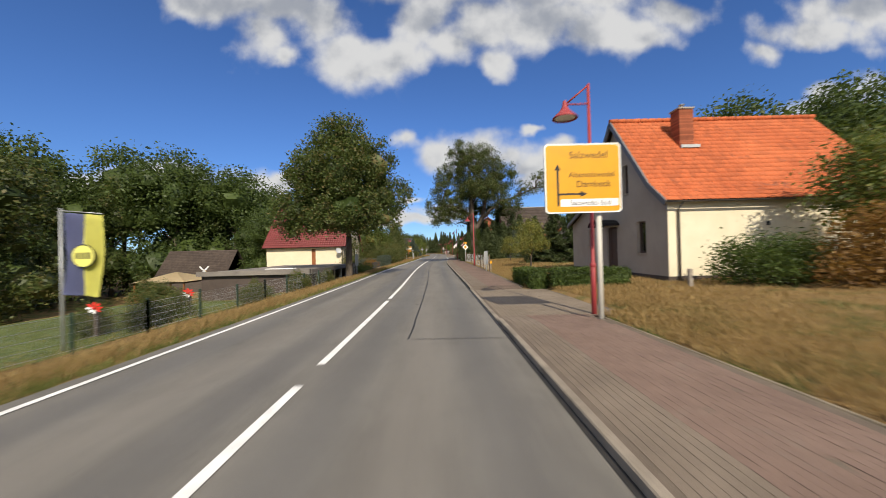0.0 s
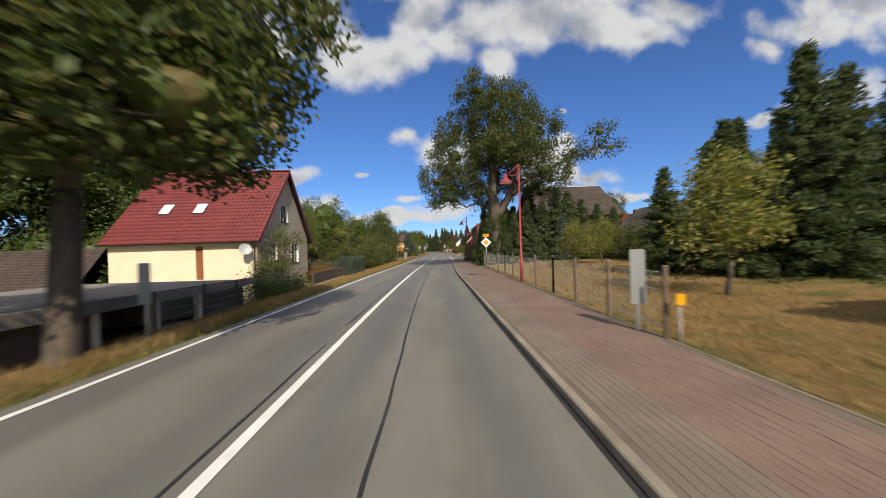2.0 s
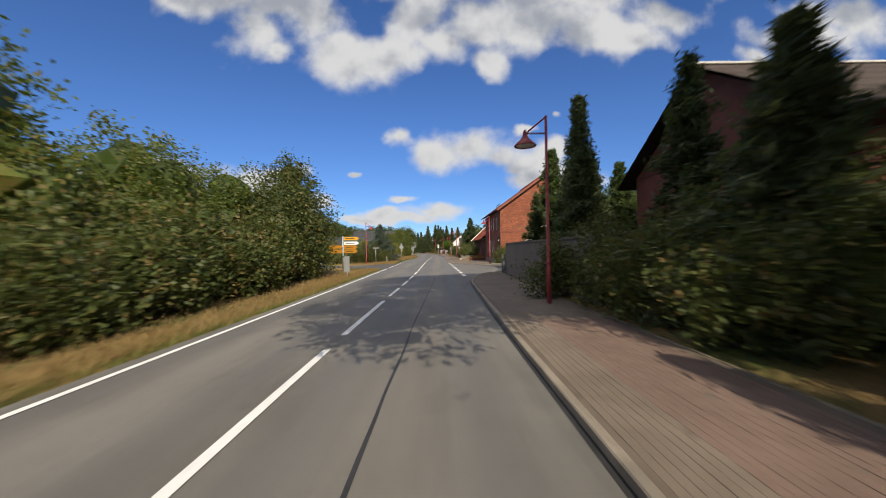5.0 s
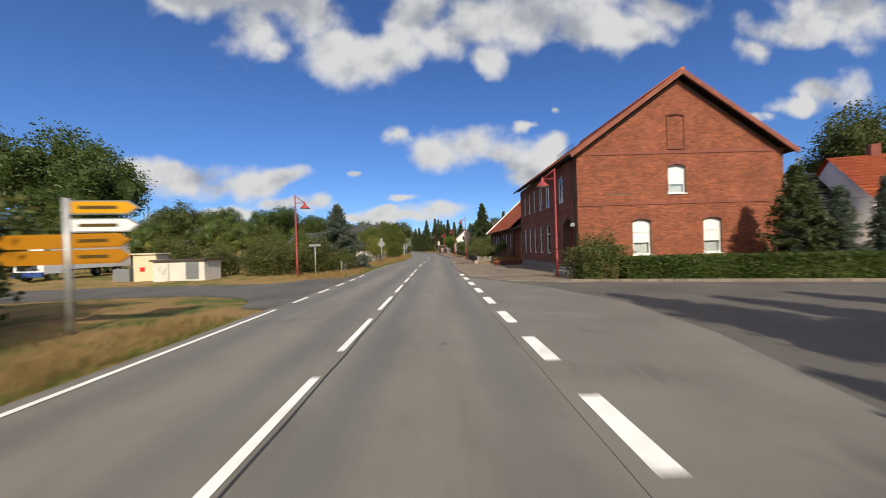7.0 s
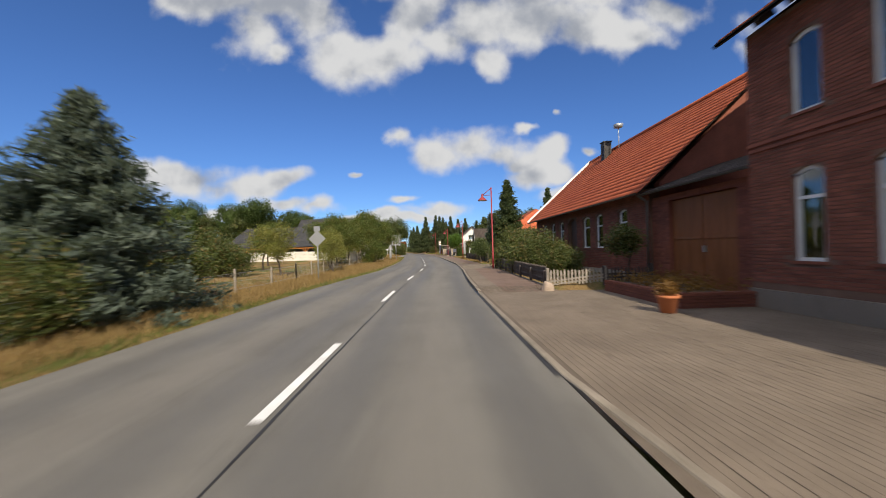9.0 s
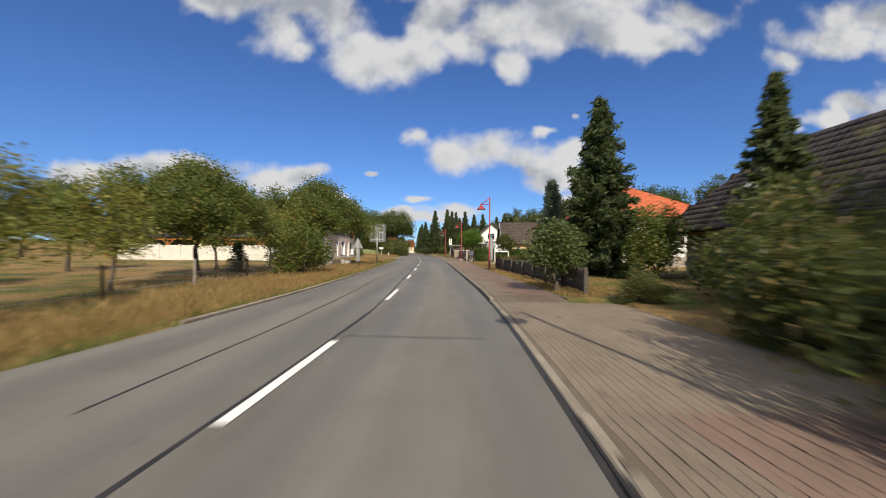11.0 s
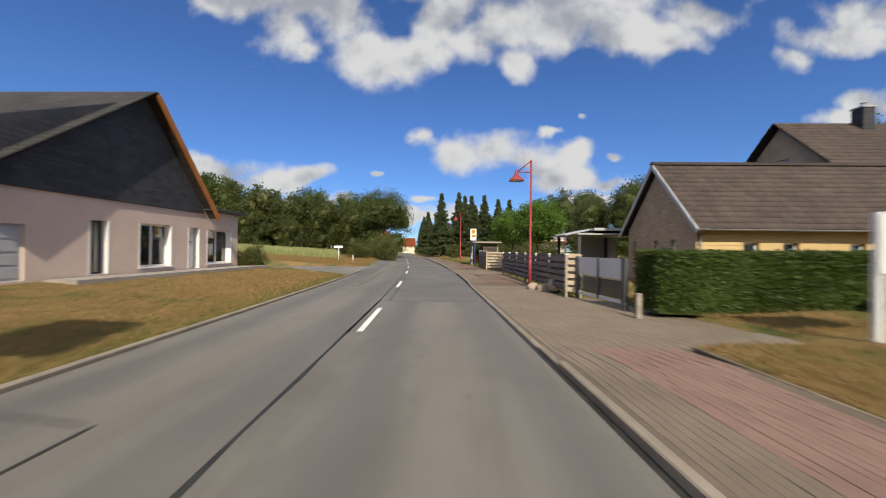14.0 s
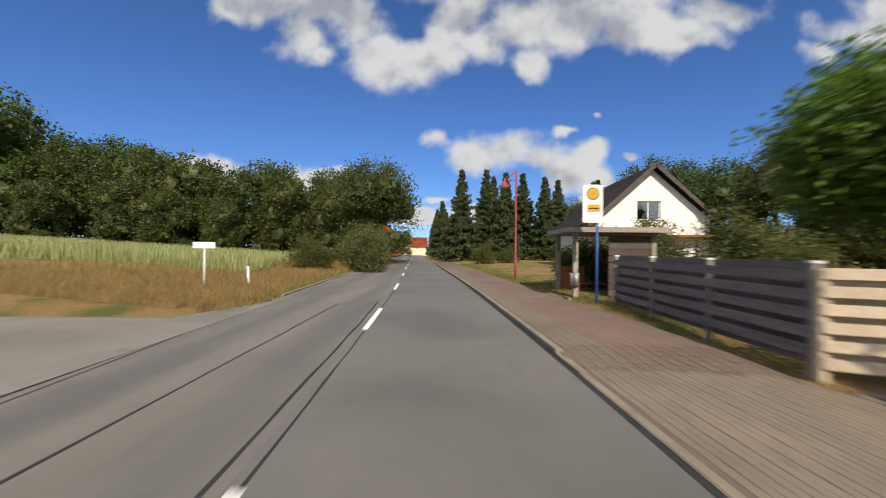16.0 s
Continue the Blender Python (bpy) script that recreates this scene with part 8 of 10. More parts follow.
walnut = broad_tree("walnut_tree", -10.2, 172.2, "broad green walnut tree beside the road", 54, 7.8, 1.9, 0.16, [(0, 0, 5.2, 2.4, 2.0), (2.3, 0.4, 4.4, 1.8, 1.3), (-2.0, -0.4, 4.6, 1.9, 1.5), (0.3, -1.8, 4.0, 1.7, 1.1), (0.6, 1.8, 5.0, 1.9, 1.4), (-0.3, 0, 6.7, 1.3, 0.9), (3.6, 0.8, 3.6, 1.1, 0.7), (1.4, 3.8, 4.6, 2.0, 1.5), (3.8, 3.4, 3.4, 1.2, 0.8), (1.5, -2.5, 3.3, 1.5, 1.0), (-1.6, -2.5, 3.4, 1.6, 1.1), (0.5, -3.0, 4.6, 1.7, 1.3), (-2.8, -1.6, 5.2, 1.6, 1.3)], LEAF_BRIGHT, clumps=620, per=75, size=0.17, spread=0.3, core=0.15)
placed(walnut, [(-10.9, 157.4, 0.76)], 29)
shrub("roadside_bush", -7.4, 161.2, "dense roadside bush under the walnut tree", 55, [(0, 0, 1.5, 1.2, 1.2), (0.6, 1.2, 1.2, 0.9, 0.9), (-0.7, -0.6, 1.1, 0.9, 0.9), (0, 0.2, 2.5, 0.8, 0.7)], LEAF_BRIGHT, clumps=110, per=80, size=0.14)
spruce("young_spruce", -11.2, 161.4, "small young spruce in tall grass", 56, 1.9, 0.75, clear=0.05, whorl=0.18, per=10, size=0.18)

broad_tree("elder_tree", -10.6, 91.4, "tall dark roadside tree with crown to the ground", 57, 8.8, 1.0, 0.14, [(0, 0, 5.6, 2.6, 2.4), (1.6, 0.5, 4.0, 1.9, 1.6), (-1.6, 0.4, 4.4, 2.0, 1.8), (0.4, -1.8, 4.6, 2.0, 1.8), (0.2, 0, 7.4, 1.4, 1.2), (0.8, 1.4, 2.0, 1.9, 1.5), (1.2, -1.2, 1.8, 1.7, 1.4)], LEAF_OAK, clumps=300, per=75, size=0.19, spread=0.36, core=0.6)
bush = shrub("garden_bush", -9.2, 72.0, "dense green roadside bush", 61, [(0, 0, 1.5, 1.6, 1.4), (1.0, 1.1, 1.1, 1.1, 1.0), (-1.0, -0.8, 1.3, 1.2, 1.1), (0.2, 0.4, 2.7, 1.0, 0.9)], LEAF_SHRUB, clumps=130, per=75, size=0.16, spread=0.27, group="roadside bushes")
placed(bush, [(-10.5, 66.6, 0.95), (-9.4, 76.5, 1.15), (-10.2, 80.6, 1.3), (-9.6, 84.6, 1.25), (-9.9, 88.2, 1.55), (-10.6, 92.0, 1.4), (-11.5, 95.2, 1.2), (-13.0, 78, 1.5), (-13.5, 86, 1.6), (-12, 70, 1.2), (-14, 93, 1.5), (-14.6, 98.4, 1.7), (-16, 95.2, 1.7)], 21)
placed(bush, [(-11.6, 119.6, 0.85), (-14.2, 120.4, 0.8), (-9.4, 120.2, 0.85), (-17.5, 121, 0.8), (-20.5, 121.5, 0.9), (-12.2, 126, 0.9), (-16, 127, 1.0), (-7.6, 122.0, 0.6), (-24, 124, 1.0), (-13, 133, 0.9), (-18, 146, 1.1), (-22, 140, 1.2), (-15, 142, 0.9)], 22)
placed(bush, [(-10.4, 233.5, 1.0), (-11.6, 237.5, 1.25), (-13.0, 242.5, 1.3), (-14.2, 231.5, 0.8), (-13.2, 247.5, 1.1)], 23)
placed(bush, [(4.6, 77.0, 0.62), (5.2, 75.0, 0.7), (5.6, 72.4, 0.85), (5.5, 69.6, 0.75), (6.2, 78.2, 0.9), (14.6, 63.8, 0.8), (17.0, 63.4, 1.1), (18.0, 60.4, 0.95), (17.6, 57.4, 0.8), (18.6, 54.8, 0.8), (20.6, 53.4, 0.7)], 24)
placed(bush, [(6.2, 131.0, 0.5), (6.6, 133.4, 0.62), (6.1, 136.0, 0.72), (6.5, 139.2, 0.8), (6.4, 142.2, 0.85), (8.2, 147.0, 0.8), (10.2, 149.5, 0.9), (6.8, 145.0, 0.6)], 25)
placed(bush, [(8.2, 161.0, 0.6), (9.2, 164, 0.7), (7.0, 163.2, 0.5), (10.9, 152.6, 0.5), (12.0, 151.4, 0.5), (6.8, 150.2, 0.3)], 26)
broad_tree("olive_shrub", 10.6, 156.4, "dense olive green shrub by the bungalow corner", 58, 3.4, 0.5, 0.07, [(0, 0, 2.2, 1.0, 1.1), (0.5, 0.5, 1.4, 0.9, 0.9), (-0.5, -0.3, 1.2, 0.9, 0.9)], LEAF_BRIGHT, clumps=130, per=70, size=0.13, spread=0.22, core=0.5)
placed(bush, [(2.9, 221.2, 0.72), (4.6, 221.8, 0.75), (5.6, 219.8, 0.8), (6.4, 214.0, 0.6), (7.4, 208, 0.65), (7.6, 217.5, 0.85), (6.6, 224.5, 0.9), (9.4, 229, 1.0), (-0.4, 249, 0.75), (2.6, 250, 0.6)], 27)
placed(bush, [(-15.9, 201.9, 0.52), (-14.0, 202.6, 0.5)], 28)
shrub("round_shrub", 12.4, 16.8, "wide dark green shrub in a dry front garden", 62, [(0, 0, 0.8, 1.3, 0.8), (1.2, 0.2, 0.75, 1.0, 0.75), (-1.0, 0.2, 0.7, 0.9, 0.7), (2.2, 0.0, 0.7, 0.9, 0.7)], LEAF_HEDGE, clumps=150, per=90, size=0.11)
shrub("rusty_shrub", 14.2, 14.9, "tall shrub with rusty brown leaves", 63, [(0, 0, 1.3, 1.2, 1.3), (1.0, 0.6, 1.0, 1.0, 1.0), (-0.9, 0.2, 0.7, 0.9, 0.6)], LEAF_RUST, clumps=120, per=80, size=0.12)
broad_tree("garden_tree", 16.1, 16.6, "green garden tree beside the house", 64, 5.4, 1.4, 0.1, [(0, 0, 3.6, 1.3, 1.5), (0.9, 0.3, 2.6, 1.1, 0.9), (-0.8, 0, 3.0, 0.9, 0.9)], LEAF_BRIGHT, clumps=150, per=75, size=0.16)
shrub("climbing_shrub", -10.8, 51.6, "tall loose shrub by the cream house", 65, [(0, 0, 2.4, 0.95, 1.5), (0.3, 0.8, 3.8, 0.9, 1.0), (-0.4, -0.6, 1.3, 1.1, 1.0), (0.2, -1.6, 1.5, 0.8, 1.0)], LEAF_SHRUB, clumps=110, per=55, size=0.12)
shrub("ochre_shrub", -9.9, 56.6, "ochre flowering shrub behind the fence", 66, [(0, 0, 0.9, 1.0, 0.6), (0.3, 1.3, 0.8, 0.8, 0.5)], LEAF_RUST, clumps=70, per=70, size=0.1)
shrub("low_bush", -8.6, 46.0, "low dark bush on the bank", 67, [(0, 0, 0.5, 1.0, 0.5), (0.3, 1.6, 0.5, 0.8, 0.5), (-0.2, -1.6, 0.5, 0.9, 0.5)], LEAF_HEDGE, clumps=90, per=70, size=0.1)
for k, (x, y, s) in enumerate([(-9.6, 24.0, 0.35), (-8.4, 26.8, 0.38), (-9.0, 22.0, 0.34), (-9.4, 29.2, 0.36), (-11.5, 20.0, 0.4), (-13.5, 18.5, 0.42), (-8.0, 30.5, 0.33), (-15.5, 24.5, 0.5), (-17.8, 27, 0.55), (-10.6, 17.4, 0.36)]):
    placed(bush, [(x, y, s)], 70 + k)
standard = broad_tree("standard_tree", 7.2, 127.6, "small clipped standard tree in the front garden", 68, 2.4, 1.2, 0.04, [(0, 0, 1.9, 0.55, 0.42)], LEAF_SHRUB, clumps=50, per=70, size=0.1, spread=0.13)
placed(standard, [(5.2, 165.6, 1.05)], 18)
ball = shrub("box_ball", 10.5, 178.4, "upright clipped yellow-green box bush", 69, [(0, 0, 0.9, 0.45, 0.85)], LEAF_BRIGHT, clumps=60, per=80, size=0.08, spread=0.1, group="clipped bushes by the steps")
placed(ball, [(11.0, 175.9, 1.0), (9.9, 180.6, 0.6)], 31)
hedge("hedge", 9.7, 173.2, 12.4, 172.7, 1.2, 1.55, "leafy green hedge before the white house", 89, LEAF_SHRUB, 0.06, 700, rough=0.1)
rose = shrub("rose_bush", 7.9, 181.0, "rose bush with pink blossoms", 71, [(0, 0, 0.35, 0.5, 0.3), (0.5, 0.3, 0.35, 0.45, 0.3)], LEAF_SHRUB, clumps=50, per=60, size=0.08, spread=0.14, group="rose bushes")
blooms = bmesh.new()
rng_rose = np.random.default_rng(8)
for k in range(9):
    bmesh.ops.create_icosphere(blooms, subdivisions=1, radius=0.042, matrix=Matrix.Translation((rng_rose.normal(0.2, 0.4), rng_rose.normal(0, 0.3), rng_rose.uniform(0.45, 0.7))))
part("blossom", blooms, BLOSSOM).parent = rose
placed(rose, [(8.4, 181.4, 0.9), (7.2, 178.0, 0.75), (9.0, 183.0, 0.8)], 32)
shrub("round_bush", 10.0, 181.6, "large rounded yellow-green garden bush", 72, [(0, 0, 0.7, 0.82, 0.66)], LEAF_BRIGHT, clumps=110, per=90, size=0.08, spread=0.14)

hedge("hedge", 4.95, 20.3, 4.75, 23.6, 0.9, 0.76, "low clipped privet hedge beside the pavement", 81, LEAF_HEDGE, 0.05, 800)
hedge("hedge", 5.4, 20.1, 8.6, 19.7, 0.9, 0.76, "low clipped privet hedge before the house", 82, LEAF_HEDGE, 0.05, 800)
hedge("hedge", -9.4, 62.6, -12.9, 63.0, 1.6, 1.7, "grey-green hedge beside the street gable", 83, NEEDLE_BLUE, 0.06, 700)
hedge("hedge", -8.9, 61.8, -8.6, 66.2, 1.2, 1.7, "grey-green clipped hedge along the roadside", 84, NEEDLE_BLUE, 0.06, 700)
hedge("hedge", 9.3, 107.3, 21.5, 102.8, 1.0, 1.1, "clipped hedge along the side street", 85, LEAF_HEDGE, 0.06, 650)
hedge("hedge", 7.5, 108.2, 9.2, 107.8, 1.5, 1.62, "bulky rounded hedge at the street corner", 86, LEAF_SHRUB, 0.06, 900, rough=0.34)
hedge("hedge", 4.72, 187.6, 13.8, 188.1, 1.1, 1.48, "dense clipped thuja hedge", 87, LEAF_HEDGE, 0.05, 1000, rough=0.03)

# ------------------------------------------------------------------ grass, verge and barley


def verge_west(a, b, depth, lo=0.45):
    def where(rng, n):
        y = rng.uniform(a, b, n)
        x = np.interp(y, STEP_Y, EDGE_LINE) - lo - rng.gamma(1.6, depth, n)
        keep = ~(((y > 101) & (y < 113.5)) | ((y > 202) & (y < 213.5)))
        return x[keep], y[keep]
    return where


def verge_east(a, b, depth):
    def where(rng, n):
        y = rng.uniform(a, b, n)
        x = np.interp(y, WALK_Y, WALK_X) + 0.1 + rng.gamma(1.3, depth, n)
        keep = (x > np.interp(y, WALK_Y, WALK_X)) & ~((y > 86) & (y < 110))
        return x[keep], y[keep]
    return where


blades("tall_dry_grass", "tall straw-coloured grass along the roadside", 1, 42000, verge_west(-5, 100, 0.55), 0.2, STRAW)
blades("verge_grass", "short green grass along the road edge", 2, 26000, verge_west(-5, 100, 0.3, 0.3), 0.11, BLADE)
blades("tall_dry_grass", "tall dry grass before the roadside bushes", 3, 34000, verge_west(113, 174, 1.2, 0.7), 0.24, STRAW)
blades("verge_grass", "short green and dry verge grass", 4, 30000, verge_west(113, 250, 0.35, 0.35), 0.1, BLADE)
blades("lawn_grass", "short dry lawn beside the pavement", 5, 60000, verge_east(21, 62, 2.6), 0.09, STRAW)
blades("lawn_grass", "short dry grass in the front gardens", 6, 36000, verge_east(-2, 21, 1.9), 0.12, STRAW)
blades("lawn_grass", "dry straw lawn in the front gardens", 7, 30000, verge_east(151, 190, 1.1), 0.08, STRAW)
blades("lawn_grass", "dry lawn with green patches", 11, 18000, verge_east(188, 250, 0.7), 0.08, BLADE)
blades("lawn_grass", "dry lawn before the pink house", 8, 46000, verge_west(176, 202, 2.6, 0.4), 0.07, STRAW)
blades("field_margin", "dry weedy margin of the field", 9, 46000, verge_west(213, 246, 4.0, 0.5), 0.3, STRAW)


def barley_where(rng, n):
    y = rng.uniform(223, 243, n)
    x = rng.uniform(-90, -15, n)
    keep = (y > 224.5 + 1.5 * np.sin(x * 0.2)) & (x < -14.5 - 0.35 * (y - 224))
    return x[keep], y[keep]


blades("barley_field", "pale green barley field", 10, 90000, barley_where, 1.0, WHEAT, 0.03, 0.12, "crop")

# ------------------------------------------------------------------ lamps and signs
for x, y, h in ((4.68, 13.72, 6.32), (4.17, 45.05, 5.95), (3.55, 75.5, 5.9), (6.75, 109.2, 5.75), (4.62, 141.4, 5.95), (4.4, 168.3, 5.6), (3.12, 194.65, 5.75), (0.52, 225.5, 6.4)):
    street_lamp(x, y, h)
street_lamp(-9.5, 116.1, 5.8, turn=180, z=0.0)


def direction_board():
    """Large yellow advance direction sign on its post beside the lamp."""
    ob = thing("direction_sign", 4.42, 12.66, 0.05, "large yellow direction sign with white border", "road sign")
    x0, x1, z0, z1, y = 3.07, 4.93, 2.7, 4.39, 12.52
    plate("back_panel", rect(x0, x1, z0, z1, 0.06), y, y + 0.04, SIGN_BACK, ob)
    plate("border", rect(x0, x1, z0, z1, 0.06), y - 0.012, y - 0.002, SIGN_WHITE, ob)
    plate("face", rect(x0 + 0.035, x1 - 0.035, z0 + 0.035, z1 - 0.035, 0.05), y - 0.018, y - 0.014, SIGN_YELLOW, ob)
    black = lambda name, pts: plate(name, pts, y - 0.022, y - 0.0195, SIGN_BLACK, ob)  # noqa: E731
    black("arrow_shaft", rect(x0 + 0.29, x0 + 0.34, z0 + 0.18, z1 - 0.62))
    black("arrow_head", [(x0 + 0.235, z1 - 0.64), (x0 + 0.395, z1 - 0.64), (x0 + 0.315, z1 - 0.5)])
    black("arrow_bar", rect(x0 + 0.34, x0 + 0.88, z0 + 0.44, z0 + 0.485))
    black("arrow_head", [(x0 + 0.86, z0 + 0.39), (x0 + 1.02, z0 + 0.4625), (x0 + 0.86, z0 + 0.535)])
    plate("insert_panel", rect(x0 + 0.37, x1 - 0.08, z0 + 0.16, z0 + 0.34), y - 0.0225, y - 0.0195, SIGN_WHITE, ob)
    for text, size, x, z, mat in (("Salzwedel", 0.24, 0.6, z1 - 0.36, SIGN_FADED), ("Altensalzwedel", 0.185, 0.58, z1 - 0.82, SIGN_FADED), ("Dambeck", 0.22, 0.76, z1 - 1.06, SIGN_FADED), ("Salzwedel-S\u00fcd", 0.175, 0.6, z0 + 0.19, SIGN_BLACK)):
        lettering(text, size, pose(x0 + x, y - 0.024, z, 90, 0, 0), mat, ob)
    part("post", tube(bmesh.new(), [(4.42, 12.66, -0.3), (4.42, 12.66, 4.36)], 0.065, 12), CONCRETE_PALE, ob, "pale grey post")
    part("bracket", boxes((3.3, 4.8, 12.57, 12.61, 3.1, 3.16), (3.3, 4.8, 12.57, 12.61, 4.0, 4.06)), ZINC, ob)


def priority_sign():
    ob = thing("priority_sign", 4.13, 59.3, 0.05, "yellow and white priority road diamond sign", "road sign")
    cx, cz, r, y = 4.13, 2.33, 0.46, 59.27
    dia = lambda s: [(cx, cz - s), (cx + s, cz), (cx, cz + s), (cx - s, cz)]  # noqa: E731
    plate("back_plate", dia(r), y, y + 0.02, SIGN_BACK, ob)
    plate("white_face", dia(r - 0.005), y - 0.008, y - 0.002, SIGN_WHITE, ob)
    plate("yellow_centre", dia(r * 0.56), y - 0.014, y - 0.01, SIGN_YELLOW, ob)
    number = plate("number_plate", rect(cx - 0.25, cx + 0.25, 2.82, 3.08, 0.04), y - 0.004, y + 0.016, SIGN_YELLOW, ob)
    lettering("248", 0.21, pose(cx - 0.18, y - 0.006, 2.875, 90, 0, 0), SIGN_BLACK, ob)
    round_post("post", cx, y + 0.06, -0.3, 3.05, 0.032, ZINC, ob)


def finger_posts():
    """Yellow and white direction arms at the junction, seen from both sides."""
    ob = thing("finger_post", -8.45, 98.6, 0, "galvanised post with yellow and white direction arms", "road sign")
    cx, y = -8.45, 98.6
    round_post("post", cx, y, -0.3, 3.25, 0.075, ZINC, ob)

    def arm(z, mat, side, rot, length=1.5):
        m = Matrix.Translation((cx, y, 0)) @ pose(0, 0, 0, 0, 0, rot)
        pts = rect(0.08, length - 0.2, z, z + 0.34)
        pts = [(0.08, z), (length - 0.22, z), (length, z + 0.17), (length - 0.22, z + 0.34), (0.08, z + 0.34)]
        p = plate("arm", pts, -0.03, 0.03, SIGN_OCHRE if mat is SIGN_OCHRE else SIGN_BACK, None)
        p.data.transform(m)
        child(p, ob)
        f = plate("arm_face", [(0.11 if px < 0.1 else px - 0.03 if px < length - 0.01 else px - 0.05, min(max(pz, z + 0.03), z + 0.31)) for px, pz in pts], -0.038, -0.032, mat, None)
        f.data.transform(m)
        child(f, p)
        b = plate("print", rect(0.25, length - 0.45, z + 0.13, z + 0.21), -0.042, -0.0395, SIGN_FADED, None)
        b.data.transform(m)
        child(b, p)

    arm(2.85, SIGN_YELLOW, 1, 12)
    arm(2.42, SIGN_WHITE, 1, 12)
    for z in (2.05, 1.67):
        arm(z, SIGN_OCHRE, 1, 6, 1.35)
        arm(z, SIGN_OCHRE, 1, 186, 1.5)


def sign_back_board():
    """Large village sign board seen from behind, on one post."""
    ob = thing("sign_board", -6.52, 179.9, 0.15, "large grey sign board seen from behind", "road sign")
    x0, x1, z0, z1, y = -7.4, -5.62, 2.37, 4.32, 179.9
    plate("panel", rect(x0, x1, z0, z1, 0.08), y + 0.05, y + 0.08, BOARD_BACK, ob)
    for x in (x0 + 0.28, x1 - 0.28, (x0 + x1) / 2 - 0.24, (x0 + x1) / 2 + 0.24):
        part("stiffener", boxes((x - 0.03, x + 0.03, y, y + 0.05, z0 + 0.02, z1 - 0.02)), ZINC, ob)
    for z in (2.65, 3.4, 3.85):
        part("rail", boxes((x0 + 0.25, x1 - 0.25, y - 0.03, y, z - 0.03, z + 0.03)), ZINC, ob)
    round_post("post", -6.52, y - 0.09, -0.2, 3.95, 0.07, ZINC, ob)


def triangle_back(x, y, z, top, name="warning_sign"):
    """Warning triangle with a lower plate, seen from behind."""
    ob = thing(name, x, y, z, "warning triangle and lower plate seen from behind", "road sign", "warning signs")
    s = 0.45
    plate("triangle", [(x - s, top - 0.86), (x + s, top - 0.86), (x + 0.04, top), (x - 0.04, top)], y, y + 0.02, SIGN_BACK, ob)
    plate("lower_plate", rect(x - 0.17, x + 0.17, top - 1.95, top - 0.9, 0.03), y, y + 0.02, SIGN_BACK, ob)
    round_post("post", x, y - 0.05, -0.2, top - 0.1, 0.032, ZINC, ob)
    for zz in (top - 0.6, top - 1.2):
        part("clamp", boxes((x - 0.06, x + 0.06, y - 0.06, y, zz - 0.02, zz + 0.02)), ZINC, ob)


def bus_stop():
    ob = thing("bus_stop_sign", 1.66, 215.6, 0.05, "bus stop sign with green and yellow disc", "bus stop sign")
    x0, x1, y = 1.34, 1.95, 215.6
    board = plate("board", rect(x0, x1, 2.67, 3.86, 0.03), y, y + 0.04, SIGN_WHITE, ob)
    plate("green_ring", disc(1.645, 3.58, 0.2), y - 0.008, y - 0.002, GREEN_PAINT, board)
    plate("yellow_disc", disc(1.645, 3.58, 0.165), y - 0.014, y - 0.01, SIGN_YELLOW, board)
    lettering("H", 0.2, pose(1.575, y - 0.017, 3.51, 90, 0, 0), GREEN_PAINT, board)
    plate("yellow_strip", rect(1.47, 1.87, 3.02, 3.24), y - 0.008, y - 0.002, SIGN_YELLOW, board)
    plate("print", rect(1.5, 1.84, 3.1, 3.14), y - 0.012, y - 0.009, SIGN_BLACK, board)
    round_post("post", 1.8, y + 0.06, -0.3, 3.0, 0.04, BLUE_PAINT, ob, "blue post")
    part("litter_bin", spin(bmesh.new(), [(0.0, 0.55), (0.14, 0.55), (0.16, 1.0), (0.15, 1.0)], 1.55, 217.2, 14), ZINC, ob)


def bus_shelter():
    ob = thing("bus_shelter", 3.1, 218.4, 0.05, "dark timber bus shelter with flat roof", "bus shelter")
    part("roof", boxes((1.2, 4.6, 216.9, 220.2, 2.5, 2.62), (1.1, 4.7, 216.8, 220.3, 2.44, 2.5)), TIMBER, ob, "grey timber flat roof")
    for x, y in ((1.6, 217.3), (1.6, 219.8), (4.3, 217.3), (4.3, 219.8)):
        part("post", boxes((x - 0.08, x + 0.08, y - 0.08, y + 0.08, 0.0, 2.44)), TIMBER, ob)
    for k in range(9):
        part("board", boxes((2.75, 4.2, 217.25, 217.3, 0.2 + 0.24 * k, 0.42 + 0.24 * k)), TIMBER_DARK, ob)
    for k in range(4):
        part("board", boxes((1.7, 2.7, 219.8, 219.85, 0.2 + 0.24 * k, 0.42 + 0.24 * k), (4.25, 4.3, 217.4, 219.7, 0.2 + 0.24 * k, 0.42 + 0.24 * k)), TIMBER_BROWN, ob)
    part("bench", boxes((2.2, 4.1, 219.2, 219.6, 0.42, 0.47), (2.3, 2.36, 219.25, 219.55, 0.05, 0.42), (3.9, 3.96, 219.25, 219.55, 0.05, 0.42)), TIMBER_BROWN, ob)
    part("floor_slab", boxes((1.3, 4.5, 217.0, 220.1, -0.1, 0.1)), CONCRETE, ob)


